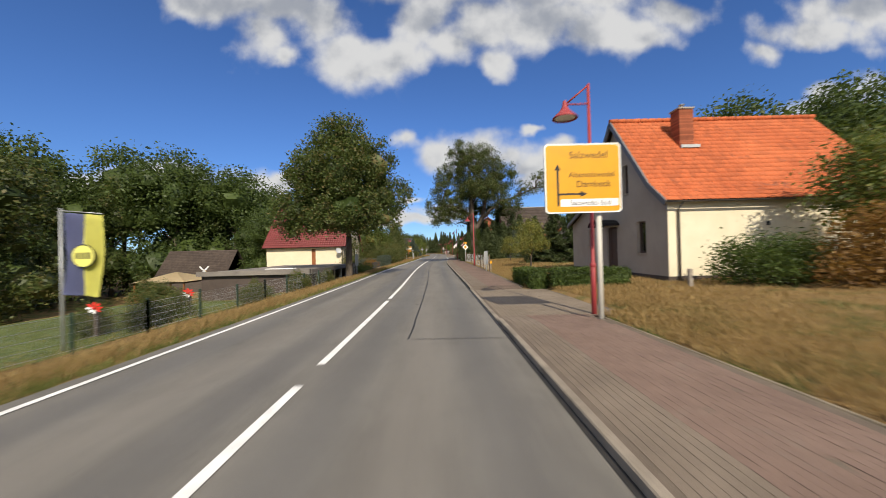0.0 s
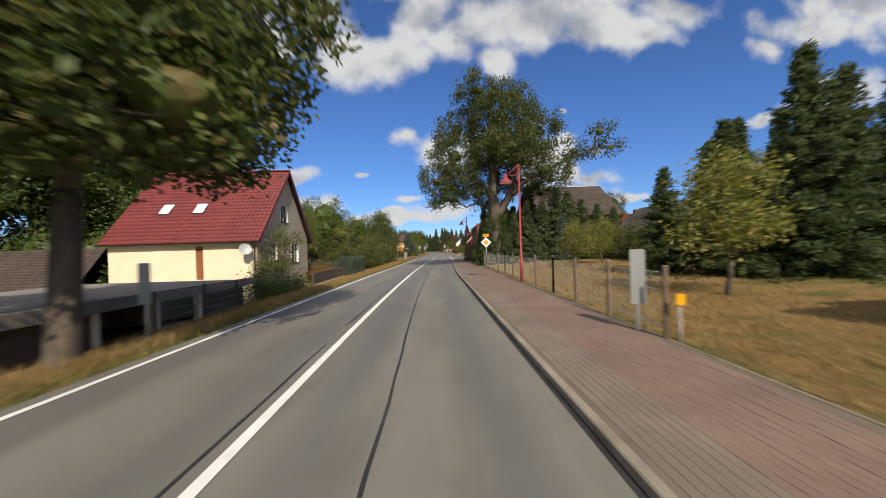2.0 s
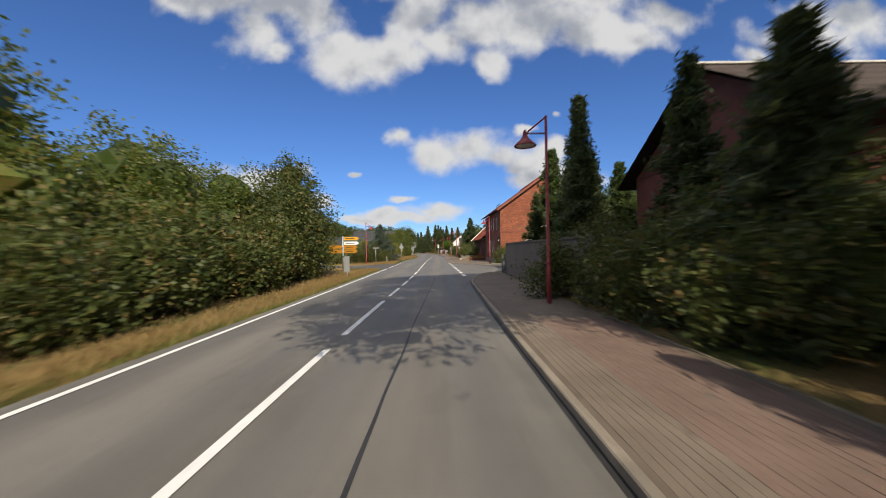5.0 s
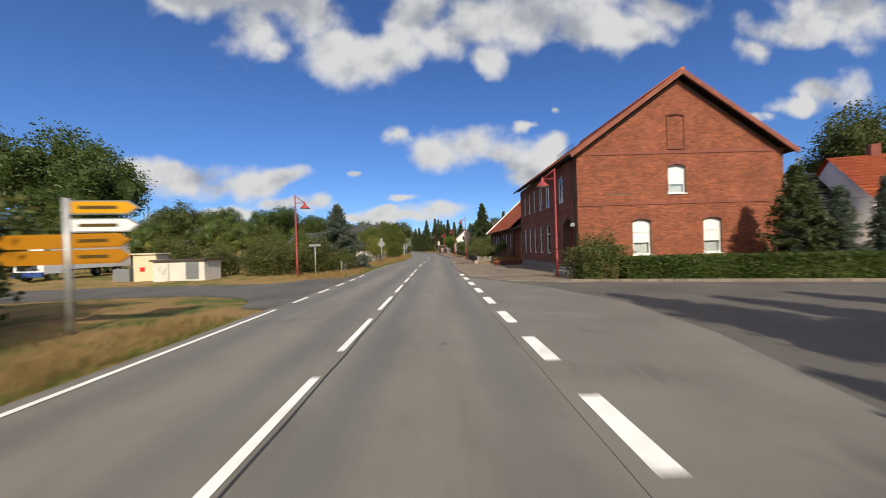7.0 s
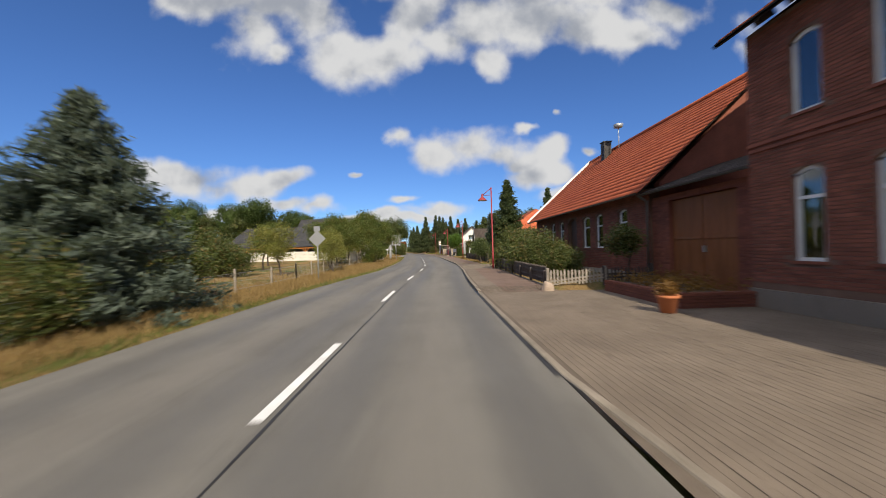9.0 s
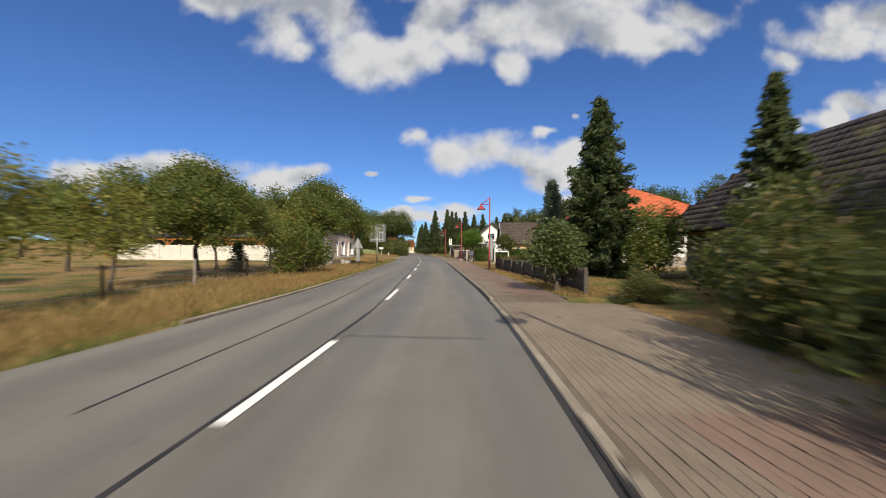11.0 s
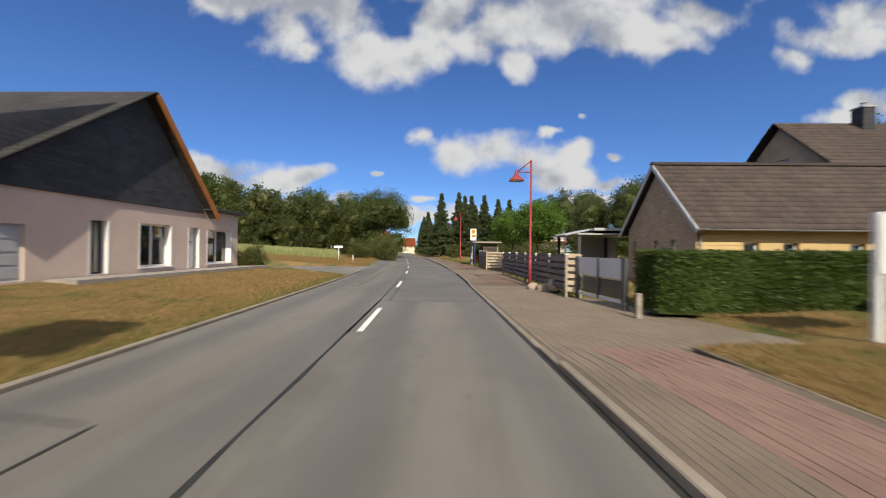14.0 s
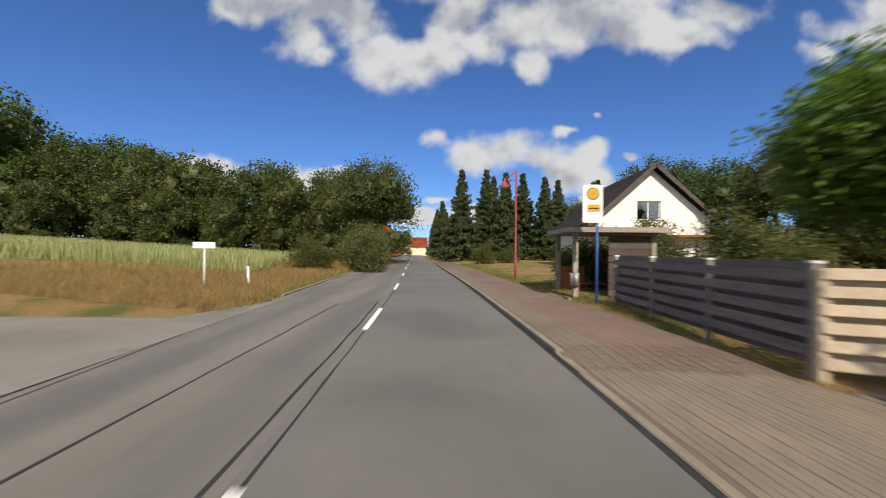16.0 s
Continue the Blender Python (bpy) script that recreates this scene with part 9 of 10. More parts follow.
def info_board():
    ob = thing("notice_board", 7.6, 184.1, 0.1, "white notice board on two white posts", "notice board")
    board = plate("board", rect(6.78, 8.42, 1.36, 2.36, 0.02), 184.05, 184.09, WHITE_PAINT, ob)
    plate("print", rect(7.25, 7.75, 1.86, 1.9), 184.04, 184.048, GREY_PAINT, board)
    plate("print", rect(7.85, 8.0, 1.78, 1.86), 184.04, 184.048, GREY_PAINT, board)
    for x in (6.8, 8.4):
        part("post", boxes((x - 0.05, x + 0.05, 184.08, 184.18, -0.2, 2.4)), WHITE_PAINT, ob)


def plate_post(x, y, top, w, h, label, z=None, mat=SIGN_BACK, post=ZINC, name="sign_plate"):
    z = gz(x, y) if z is None else z
    ob = thing(name, x, y, z, label, "road sign")
    plate("plate", rect(x - w / 2, x + w / 2, top - h, top, 0.02), y - 0.05, y - 0.03, mat, ob)
    round_post("post", x, y, z - 0.3, top - 0.03, 0.035, post, ob)
    return ob


direction_board()
priority_sign()
finger_posts()
sign_back_board()
triangle_back(4.95, 172.0, 0.1, 2.68)
triangle_back(-6.4, 170.8, 0.1, 2.5)
bus_stop()
bus_shelter()
info_board()
plate_post(-6.7, 35.1, 1.75, 0.28, 0.95, "narrow grey plate on a roadside post")
plate_post(4.14, 33.95, 1.75, 0.3, 1.1, "narrow pale plate on a roadside post")
plate_post(4.42, 33.05, 0.95, 0.16, 0.2, "small yellow hydrant plate on a short post", mat=SIGN_YELLOW, post=TIMBER)
plate_post(-6.0, 89.6, 1.5, 0.36, 1.1, "grey sign plate seen from behind")
plate_post(-13.0, 218.2, 2.0, 0.95, 0.26, "white arrow board on a post", mat=SIGN_WHITE, post=WHITE_PAINT)
plate_post(-11.6, 219.0, 1.0, 0.1, 0.5, "small white marker post", mat=SIGN_WHITE, post=WHITE_PAINT)
back = plate_post(-6.35, 136.0, 3.15, 0.34, 0.3, "priority sign seen from behind on a post")
plate("diamond_back", [(-6.35, 1.95), (-5.87, 2.43), (-6.35, 2.91), (-6.83, 2.43)], 135.94, 135.96, SIGN_BACK, back)
plate_post(-8.15, 115.9, 2.3, 0.8, 0.16, "street name plate on a grey post", mat=SIGN_BACK)

# ------------------------------------------------------------------ fences and walls


def wire_fence(points, height, label, spacing=3.3, post=TIMBER, wires=4):
    """Posts with stretched wires."""
    (ax, ay), (bx, by) = points[0], points[-1]
    ob = thing("wire_fence", (ax + bx) / 2, (ay + by) / 2, 0.1, label, "fence")
    for (xa, ya), (xb, yb) in zip(points, points[1:]):
        count = max(1, round(math.hypot(xb - xa, yb - ya) / spacing))
        spots = [(xa + (xb - xa) * k / count, ya + (yb - ya) * k / count) for k in range(count + 1)]
        for k, (x, y) in enumerate(spots):
            z = gz(x, y)
            part("post", boxes((x - 0.036, x + 0.036, y - 0.036, y + 0.036, z - 0.3, z + height + 0.05 * (k % 2)), bevel=0.008), post, ob)
        za, zb = gz(xa, ya), gz(xb, yb)
        for w in range(wires):
            h = height * (w + 0.6) / wires
            part("wire", tube(bmesh.new(), [(x, y, gz(x, y) + h) for x, y in spots], 0.006, 4), ZINC, ob)
        for k, ((x0, y0), (x1, y1)) in enumerate(zip(spots, spots[1:])):
            mesh_bm = bmesh.new()
            n = 22
            for i in range(n):
                f = i / n
                x, y = x0 + (x1 - x0) * f, y0 + (y1 - y0) * f
                z = gz(x, y)
                beam(mesh_bm, (x, y, z + 0.1), (x, y, z + height * 0.9), 0.004)
            part("mesh_panel", mesh_bm, ZINC, ob)
    return ob


def slat_fence(ax, ay, bx, by, height, label, boards=6, spacing=1.95, mat=TIMBER_SLAT, post=TIMBER, z=0.1, caps=WHITE_PAINT):
    """Wide horizontal boards, alternating before and behind their posts."""
    ob = thing("board_fence", (ax + bx) / 2, (ay + by) / 2, z, label, "fence")
    d = Vector((bx - ax, by - ay, 0))
    length, way = d.length, d.normalized()
    side = Vector((-way.y, way.x, 0))
    count = max(1, round(length / spacing))
    for k in range(count + 1):
        p = Vector((ax, ay, 0)) + d * k / count
        post_ob = part("post", beam(bmesh.new(), p + Vector((0, 0, z - 0.3)), p + Vector((0, 0, z + height + 0.02)), 0.09), post, ob)
        if caps:
            part("cap", beam(bmesh.new(), p + Vector((0, 0, z + height + 0.022)), p + Vector((0, 0, z + height + 0.06)), 0.11), caps, post_ob)
    step = height / boards
    for k in range(count):
        a, b = Vector((ax, ay, 0)) + d * k / count, Vector((ax, ay, 0)) + d * (k + 1) / count
        for i in range(boards):
            zz = z + 0.12 + step * i + step * 0.38
            for s in ((-1, 0.0), (1, step * 0.5)):
                up = Vector((0, 0, zz + s[1] * 0.0 + (step * 0.5 if s[0] > 0 else 0)))
                if s[0] > 0 and i == boards - 1:
                    continue
                part("board", beam(bmesh.new(), a + up + side * 0.06 * s[0], b + up + side * 0.06 * s[0], 0.022, step * 0.62), mat, ob)
    return ob


def picket_fence(ax, ay, bx, by, height, label, mat=TIMBER_DARK, gap=0.13, width=0.075, z=None):
    ob = thing("picket_fence", (ax + bx) / 2, (ay + by) / 2, gz((ax + bx) / 2, (ay + by) / 2), label, "fence")
    d = Vector((bx - ax, by - ay, 0))
    count = int(d.length / gap)
    heading = math.degrees(math.atan2(d.y, d.x))
    bm = bmesh.new()
    w = width / 2
    flat_plate(bm, [(-w, 0.08), (w, 0.08), (w, height - 0.06), (0, height), (-w, height - 0.06)], -0.011, 0.011)
    one = bpy.data.meshes.new("picket")
    bm.to_mesh(one)
    bm.free()
    one.materials.append(mat)
    rng = np.random.default_rng(count)
    for k in range(count + 1):
        p = Vector((ax, ay, 0)) + d * k / count
        piece("picket", one, ob, pose(p.x, p.y, (gz(p.x, p.y) if z is None else z) + rng.normal(0, 0.012), 0, rng.normal(0, 0.8), heading))
    posts = max(1, round(d.length / 2.4))
    n = Vector((-d.y, d.x, 0)).normalized()
    for k in range(posts + 1):
        p = Vector((ax, ay, 0)) + d * k / posts + n * 0.07
        zz = gz(p.x, p.y) if z is None else z
        part("post", boxes((p.x - 0.05, p.x + 0.05, p.y - 0.05, p.y + 0.05, zz - 0.3, zz + height + 0.05), bevel=0.01), mat, ob)
    for h in (0.25, height - 0.25):
        za, zb = (gz(ax, ay), gz(bx, by)) if z is None else (z, z)
        part("rail", beam(bmesh.new(), Vector((ax, ay, za + h)) + n * 0.03, Vector((bx, by, zb + h)) + n * 0.03, 0.03, 0.06), mat, ob)
    return ob


wire_fence([(4.33, 33.3), (4.4, 40.5), (4.35, 51), (4.2, 61.5)], 1.35, "wire mesh fence on weathered posts beside the pavement", post=POST_BROWN, spacing=2.6)
wire_fence([(-7.6, 36.5), (-9.8, 50.5)], 1.2, "wire fence on dark posts above the bank", post=TIMBER_DARK, wires=5, spacing=2.6)
wire_fence([(-8.7, 8.0), (-8.6, 15.0), (-8.3, 22.0), (-7.7, 31.0)], 1.05, "green wire mesh garden fence", spacing=2.5, post=DARK_GREEN, wires=5)
picket_fence(-8.3, 51.0, -9.0, 60.6, 0.95, "dark stained picket fence on a low kerb", TIMBER_DARK, 0.11, 0.09)
part("fence_plinth", beam(bmesh.new(), (-8.12, 51.0, gz(-8.2, 52) + 0.06), (-8.85, 60.6, gz(-8.8, 60) + 0.06), 0.14, 0.2), CONCRETE, bpy.data.objects["picket_fence"])
wire_fence([(-9.3, 94.0), (-12.5, 100.2)], 0.8, "low rail fence under the bushes", post=TIMBER_DARK, wires=2)
wire_fence([(-7.0, 118.5), (-7.6, 126), (-8.0, 137), (-8.6, 150), (-8.8, 158), (-8.4, 166), (-8.0, 171.5)], 1.0, "old wire fence on grey posts in tall grass", spacing=3.6, post=TIMBER, wires=3)
picket_fence(4.7, 128.5, 6.6, 127.8, 0.62, "low pale picket fence before the farmhouse", TIMBER, 0.12, 0.07)
picket_fence(6.6, 127.8, 8.3, 127.7, 0.62, "low dark picket fence before the farmhouse", TIMBER_DARK, 0.12, 0.07)
picket_fence(4.75, 128.8, 5.05, 142.6, 0.75, "dark picket fence of the front gardens", TIMBER_DARK, 0.12, 0.085)
picket_fence(5.75, 151.7, 5.4, 160.2, 0.85, "dark stained picket fence before the bungalow", TIMBER_DARK, 0.115, 0.08)
picket_fence(5.4, 160.2, 4.95, 168.0, 0.85, "dark stained picket fence under conifers", TIMBER_DARK, 0.115, 0.08)
slat_fence(3.72, 191.2, 3.05, 203.1, 1.42, "dark brown board fence beside the pavement")
slat_fence(2.42, 209.0, 2.3, 215.4, 1.5, "dark brown board fence near the bus stop")
slat_fence(3.72, 191.25, 4.15, 191.05, 1.45, "pale weathered end panel of boards", spacing=0.6, mat=TIMBER_PALE, post=TIMBER_PALE, caps=None)
slat_fence(2.42, 208.9, 4.1, 208.3, 1.42, "pale weathered board panel beside the drive", mat=TIMBER_PALE, post=TIMBER_PALE, caps=None, spacing=1.8)


def garden_wall():
    ob = thing("garden_wall", 5.0, 82, 0.1, "stained grey concrete garden wall with coping", "wall")
    for k in range(5):
        y0, y1 = 75.0 + 2.92 * k, 75.0 + 2.92 * (k + 1) - 0.02
        xa = 4.75 + 0.05 * k
        part("wall_panel", boxes((xa, xa + 0.2, y0, y1, -0.2, 2.12)), WALL_GREY, ob)
        part("coping", boxes((xa - 0.05, xa + 0.25, y0, y1, 2.122, 2.2)), WALL_GREY, ob)
    gate = thing("metal_gate", 5.0, 90.5, 0.05, "grey metal garden gate beside the wall", "gate")
    for y in (89.8, 91.4):
        part("post", boxes((4.95, 5.07, y - 0.06, y + 0.06, -0.2, 1.4)), ANTHRACITE, gate)
    for k in range(10):
        part("bar", tube(bmesh.new(), [(5.01, 89.95 + 0.15 * k, 0.15), (5.01, 89.95 + 0.15 * k, 1.1)], 0.012, 6), ANTHRACITE, gate)
    for z in (0.2, 1.05):
        part("rail", boxes((4.99, 5.03, 89.86, 91.34, z - 0.02, z + 0.02)), ANTHRACITE, gate)


def panel_wall():
    """Pink panel fence of the slate house and the pale concrete wall of its garden."""
    ob = thing("panel_fence", -14.0, 183, 0.3, "pale pink panel fence with dark posts", "fence")
    for k in range(4):
        y0 = 178.2 + 2.05 * k
        z = gz(-14.0, y0 + 1)
        part("post", boxes((-14.06, -13.9, y0 - 0.07, y0 + 0.07, z - 0.2, 2.2)), ANTHRACITE, ob)
        part("panel", boxes((-14.02, -13.95, y0 + 0.08, y0 + 1.97, z, z + 0.5)), PINK_RENDER, ob)
        part("panel", boxes((-14.02, -13.95, y0 + 0.08, y0 + 1.97, z + 0.51, 2.15)), PINK_RENDER, ob)
    part("post", boxes((-14.06, -13.9, 186.33, 186.45, 0.2, 2.2)), ANTHRACITE, ob)
    wall = thing("concrete_wall", -20, 174.5, 0.3, "pale concrete panel garden wall", "wall")
    for k in range(9):
        x0 = -12.2 - 2.0 * k
        z = gz(x0, 174.5)
        for i in range(3):
            part("panel", boxes((x0 - 1.96, x0 - 0.04, 174.4, 174.48, z + 0.02 + 0.48 * i, z + 0.49 + 0.48 * i)), CONCRETE_PALE, wall)
        part("post", boxes((x0 - 0.08, x0 + 0.08, 174.34, 174.52, z - 0.2, z + 1.55)), CONCRETE_PALE, wall)


def block_stack():
    """White concrete blocks by the roadside."""
    for k, (x, y, n) in enumerate(((-9.4, 172.3, 2), (-8.2, 173.6, 1), (-9.8, 173.8, 1))):
        for i in range(n):
            z = gz(x, y)
            ob = part("concrete_block", boxes((x - 0.38, x + 0.38, y - 0.3, y + 0.3, z + 0.5 * i, z + 0.5 * i + 0.49), bevel=0.02), CONCRETE_PALE)
            tagged(ob, "white concrete block stacked by the road", "concrete block", "stacked blocks")


def drive_gates():
    ob = thing("drive_gate", 4.2, 189.7, 0.1, "pale grey metal drive gate", "gate")
    part("gate_post", boxes((4.0, 4.12, 190.9, 191.02, -0.2, 1.5)), ANTHRACITE, ob)
    part("gate_post", boxes((4.42, 4.54, 188.2, 188.32, -0.2, 1.5)), ANTHRACITE, ob)
    for y0, y1 in ((189.62, 190.88), (188.34, 189.58)):
        f = lambda y: 4.06 + (190.96 - y) * 0.155  # noqa: E731
        part("upper_panel", beam(bmesh.new(), (f(y1), y1, 1.18), (f(y0), y0, 1.18), 0.03, 0.6), GATE_GREY, ob)
        part("lower_panel", beam(bmesh.new(), (f(y1), y1, 0.58), (f(y0), y0, 0.58), 0.012, 0.52), GLASS, ob)
        part("bottom_rail", beam(bmesh.new(), (f(y1), y1, 0.24), (f(y0), y0, 0.24), 0.05, 0.1), GATE_GREY, ob)
        part("mullion", boxes((f(y0) - 0.05, f(y0) + 0.05, y0 - 0.04, y0 + 0.04, 0.2, 1.5)), ANTHRACITE, ob)
    pillar = thing("gate_pillar", 4.4, 208.0, 0.1, "square tan brick gate pillar with cap", "gate pillar")
    for k in range(16):
        part("brick_course", boxes((4.18, 4.62, 207.78, 208.22, 0.0 + 0.088 * k, 0.08 + 0.088 * k)), BRICK_YELLOW, pillar)
    part("cap", boxes((4.12, 4.68, 207.72, 208.28, 1.41, 1.49)), CONCRETE, pillar)
    gate = thing("drive_gate", 4.45, 205.7, 0.1, "pale grey gate with white pickets", "gate")
    for k in range(2):
        y0 = 203.7 + 2.05 * k
        part("panel", boxes((4.42, 4.46, y0, y0 + 1.95, 0.5, 1.2)), GATE_GREY, gate)
        part("panel_top", flat_top(y0), GATE_GREY, gate)
        part("rail", boxes((4.4, 4.48, y0, y0 + 1.95, 0.18, 0.26)), ZINC, gate)
    part("gate_post", boxes((4.3, 4.6, 203.2, 203.5, 0.0, 1.5)), CONCRETE, gate)


def flat_top(y0):
    bm = bmesh.new()
    pts = [(y0 + 1.95 * k / 8, 1.2 + 0.16 * math.sin(math.pi * k / 8)) for k in range(9)] + [(y0 + 1.95, 1.19), (y0, 1.19)]
    a = [bm.verts.new((4.42, y, z)) for y, z in pts]
    b = [bm.verts.new((4.46, y, z)) for y, z in pts]
    bm.faces.new(a), bm.faces.new(b[::-1])
    for i in range(len(pts)):
        bm.faces.new((a[i], b[i], b[(i + 1) % len(pts)], a[(i + 1) % len(pts)]))
    return bm


garden_wall()
panel_wall()
block_stack()
drive_gates()

# ------------------------------------------------------------------ gardens in the south-west


def flag():
    z = gz(-10.2, 14.0)
    ob = thing("flagpole", -10.2, 14.0, z, "grey pole with a blue and yellow club flag", "flag")
    part("pole", tube(bmesh.new(), [(-10.2, 14, z - 0.3), (-10.2, 14, 3.35)], [0.045, 0.03], 10), ZINC, ob)
    part("arm", tube(bmesh.new(), [(-10.2, 14, 3.28), (-8.98, 13.95, 3.16)], 0.015, 6), ZINC, ob)
    for name, x0, x1, mat in (("blue_cloth", -10.05, -9.5, FLAG_BLUE), ("yellow_cloth", -9.5, -8.98, FLAG_YELLOW)):
        bm = bmesh.new()
        n, m = 6, 14
        rows = [[bm.verts.new((x0 + (x1 - x0) * i / n + 0.1 * (j / m) ** 3 * -1, 13.97 + 0.05 * math.sin((x0 + (x1 - x0) * i / n) * 7 + j * 0.35) * (0.3 + j / m), 3.22 - 0.1 * (x0 + (x1 - x0) * i / n + 10.05) - 2.3 * j / m)) for i in range(n + 1)] for j in range(m + 1)]
        for j in range(m):
            for i in range(n):
                bm.faces.new((rows[j][i], rows[j][i + 1], rows[j + 1][i + 1], rows[j + 1][i])).smooth = True
        bmesh.ops.solidify(bm, geom=bm.faces[:], thickness=0.004)
        part(name, bm, mat, ob)
    plate("emblem_ring", disc(-9.45, 1.98, 0.33), 13.86, 13.872, SIGN_BLACK, ob)
    plate("emblem", disc(-9.45, 1.98, 0.3), 13.85, 13.858, FLAG_YELLOW, ob)
    for x in (-9.6, -9.45, -9.3):
        plate("emblem_bar", rect(x - 0.045, x + 0.045, 1.9, 2.08), 13.842, 13.848, SIGN_BLACK, ob)


def pinwheel(x, y):
    z = gz(x, y)
    ob = thing("garden_pinwheel", x, y, z, "red and white garden pinwheel on a post", "garden ornament", "garden pinwheels")
    part("post", boxes((x - 0.06, x + 0.06, y - 0.06, y + 0.06, z - 0.2, z + 0.95)), TIMBER_DARK, ob)
    for k in range(8):
        a = 2 * math.pi * k / 8
        bm = bmesh.new()
        cz = z + 1.12
        pts = [(x + 0.05 * math.cos(a), cz + 0.05 * math.sin(a)), (x + 0.26 * math.cos(a - 0.25), cz + 0.18 * math.sin(a - 0.25)), (x + 0.34 * math.cos(a + 0.1), cz + 0.24 * math.sin(a + 0.1)), (x + 0.2 * math.cos(a + 0.4), cz + 0.14 * math.sin(a + 0.4))]
        flat_plate(bm, pts, y - 0.1 + 0.012 * (k % 3), y - 0.09 + 0.012 * (k % 3))
        part("vane", bm, RED_PAINT if 0 <= k < 4 or k == 7 else WHITE_PAINT, ob)
    part("hub", spin(bmesh.new(), [(0.0, z + 1.05), (0.06, z + 1.09), (0.06, z + 1.15), (0.0, z + 1.19)], x, y - 0.11, 10), RED_PAINT, ob)


def pavilion():
    x, y = -27.1, 42.3
    z = gz(x, y)
    ob = thing("garden_pavilion", x, y, z, "beige canvas garden pavilion on wooden posts", "pavilion")
    top, eave, r = 0.4, -0.5, 2.6
    bm = bmesh.new()
    apex = bm.verts.new((x, y, top))
    ring = [bm.verts.new((x + r * a, y + r * b, eave)) for a, b in ((-1, -1), (1, -1), (1, 1), (-1, 1))]
    for i in range(4):
        bm.faces.new((ring[i], ring[(i + 1) % 4], apex))
    skirt = [bm.verts.new((v.co.x, v.co.y, eave - 0.14)) for v in ring]
    for i in range(4):
        bm.faces.new((ring[i], skirt[i], skirt[(i + 1) % 4], ring[(i + 1) % 4]))
    bmesh.ops.solidify(bm, geom=bm.faces[:], thickness=0.01)
    part("canopy", bm, CANVAS, ob)
    for a, b in ((-1, -1), (1, -1), (1, 1), (-1, 1)):
        part("post", boxes((x + a * 2.4 - 0.06, x + a * 2.4 + 0.06, y + b * 2.4 - 0.06, y + b * 2.4 + 0.06, z - 0.1, eave)), TIMBER_BROWN, ob)
    part("table", boxes((x - 0.6, x + 0.6, y - 0.4, y + 0.4, z + 0.7, z + 0.75), (x - 0.5, x - 0.44, y - 0.3, y - 0.24, z, z + 0.7), (x + 0.44, x + 0.5, y - 0.3, y - 0.24, z, z + 0.7), (x - 0.5, x - 0.44, y + 0.24, y + 0.3, z, z + 0.7), (x + 0.44, x + 0.5, y + 0.24, y + 0.3, z, z + 0.7)), TIMBER_BROWN, ob)


def windmill():
    x, y = -18.5, 33.4
    z = gz(x, y)
    hub = 0.75
    ob = thing("garden_windmill", x, y, z, "small white garden windmill on a post", "garden ornament")
    part("post", tube(bmesh.new(), [(x, y, z - 0.2), (x, y, hub - 0.05)], 0.03, 8), DARK_GREEN, ob)
    for k in range(4):
        a = math.pi / 4 + math.pi / 2 * k
        part("sail", beam(bmesh.new(), (x, y - 0.1, hub), (x + 0.5 * math.cos(a), y - 0.1, hub + 0.5 * math.sin(a)), 0.02, 0.1), WHITE_PAINT, ob)
    part("body", spin(bmesh.new(), [(0.1, hub - 0.2), (0.1, hub), (0.0, hub + 0.15)], x, y, 8), SIGN_YELLOW, ob)


def carport():
    """Low flat-roofed garage below the level of the road."""
    z = -1.25
    ob = thing("garage", -11.5, 37, z, "low dark flat-roofed garage below the road", "garage")
    part("roof", boxes((-16.5, -8.7, 29.5, 43.6, 0.56, 0.74), (-16.6, -8.6, 29.4, 29.55, 0.5, 0.82), (-8.7, -8.55, 29.4, 43.7, 0.5, 0.82)), FIBRE, ob, "grey felted flat roof")
    for row in ((-16.4, -8.9, 29.7, 29.95, z, 0.56), (-16.4, -16.2, 29.95, 43.4, z, 0.56), (-9.15, -8.9, 29.95, 36.0, z, 0.56), (-9.15, -8.9, 40.5, 43.4, z, 0.56)):
        part("wall", boxes(row), PLINTH, ob)
    part("wall", boxes((-16.2, -9.15, 43.2, 43.4, z, 0.56)), CREAM, ob)
    for y in (36.2, 38.3, 40.4):
        part("post", boxes((-9.1, -8.9, y - 0.1, y + 0.1, z, 0.56)), CREAM, ob)
    part("ladder", boxes((-13.5, -11.2, 33.0, 33.12, 0.742, 0.8), (-13.5, -11.2, 33.4, 33.52, 0.742, 0.8)), WHITE_PAINT, ob)


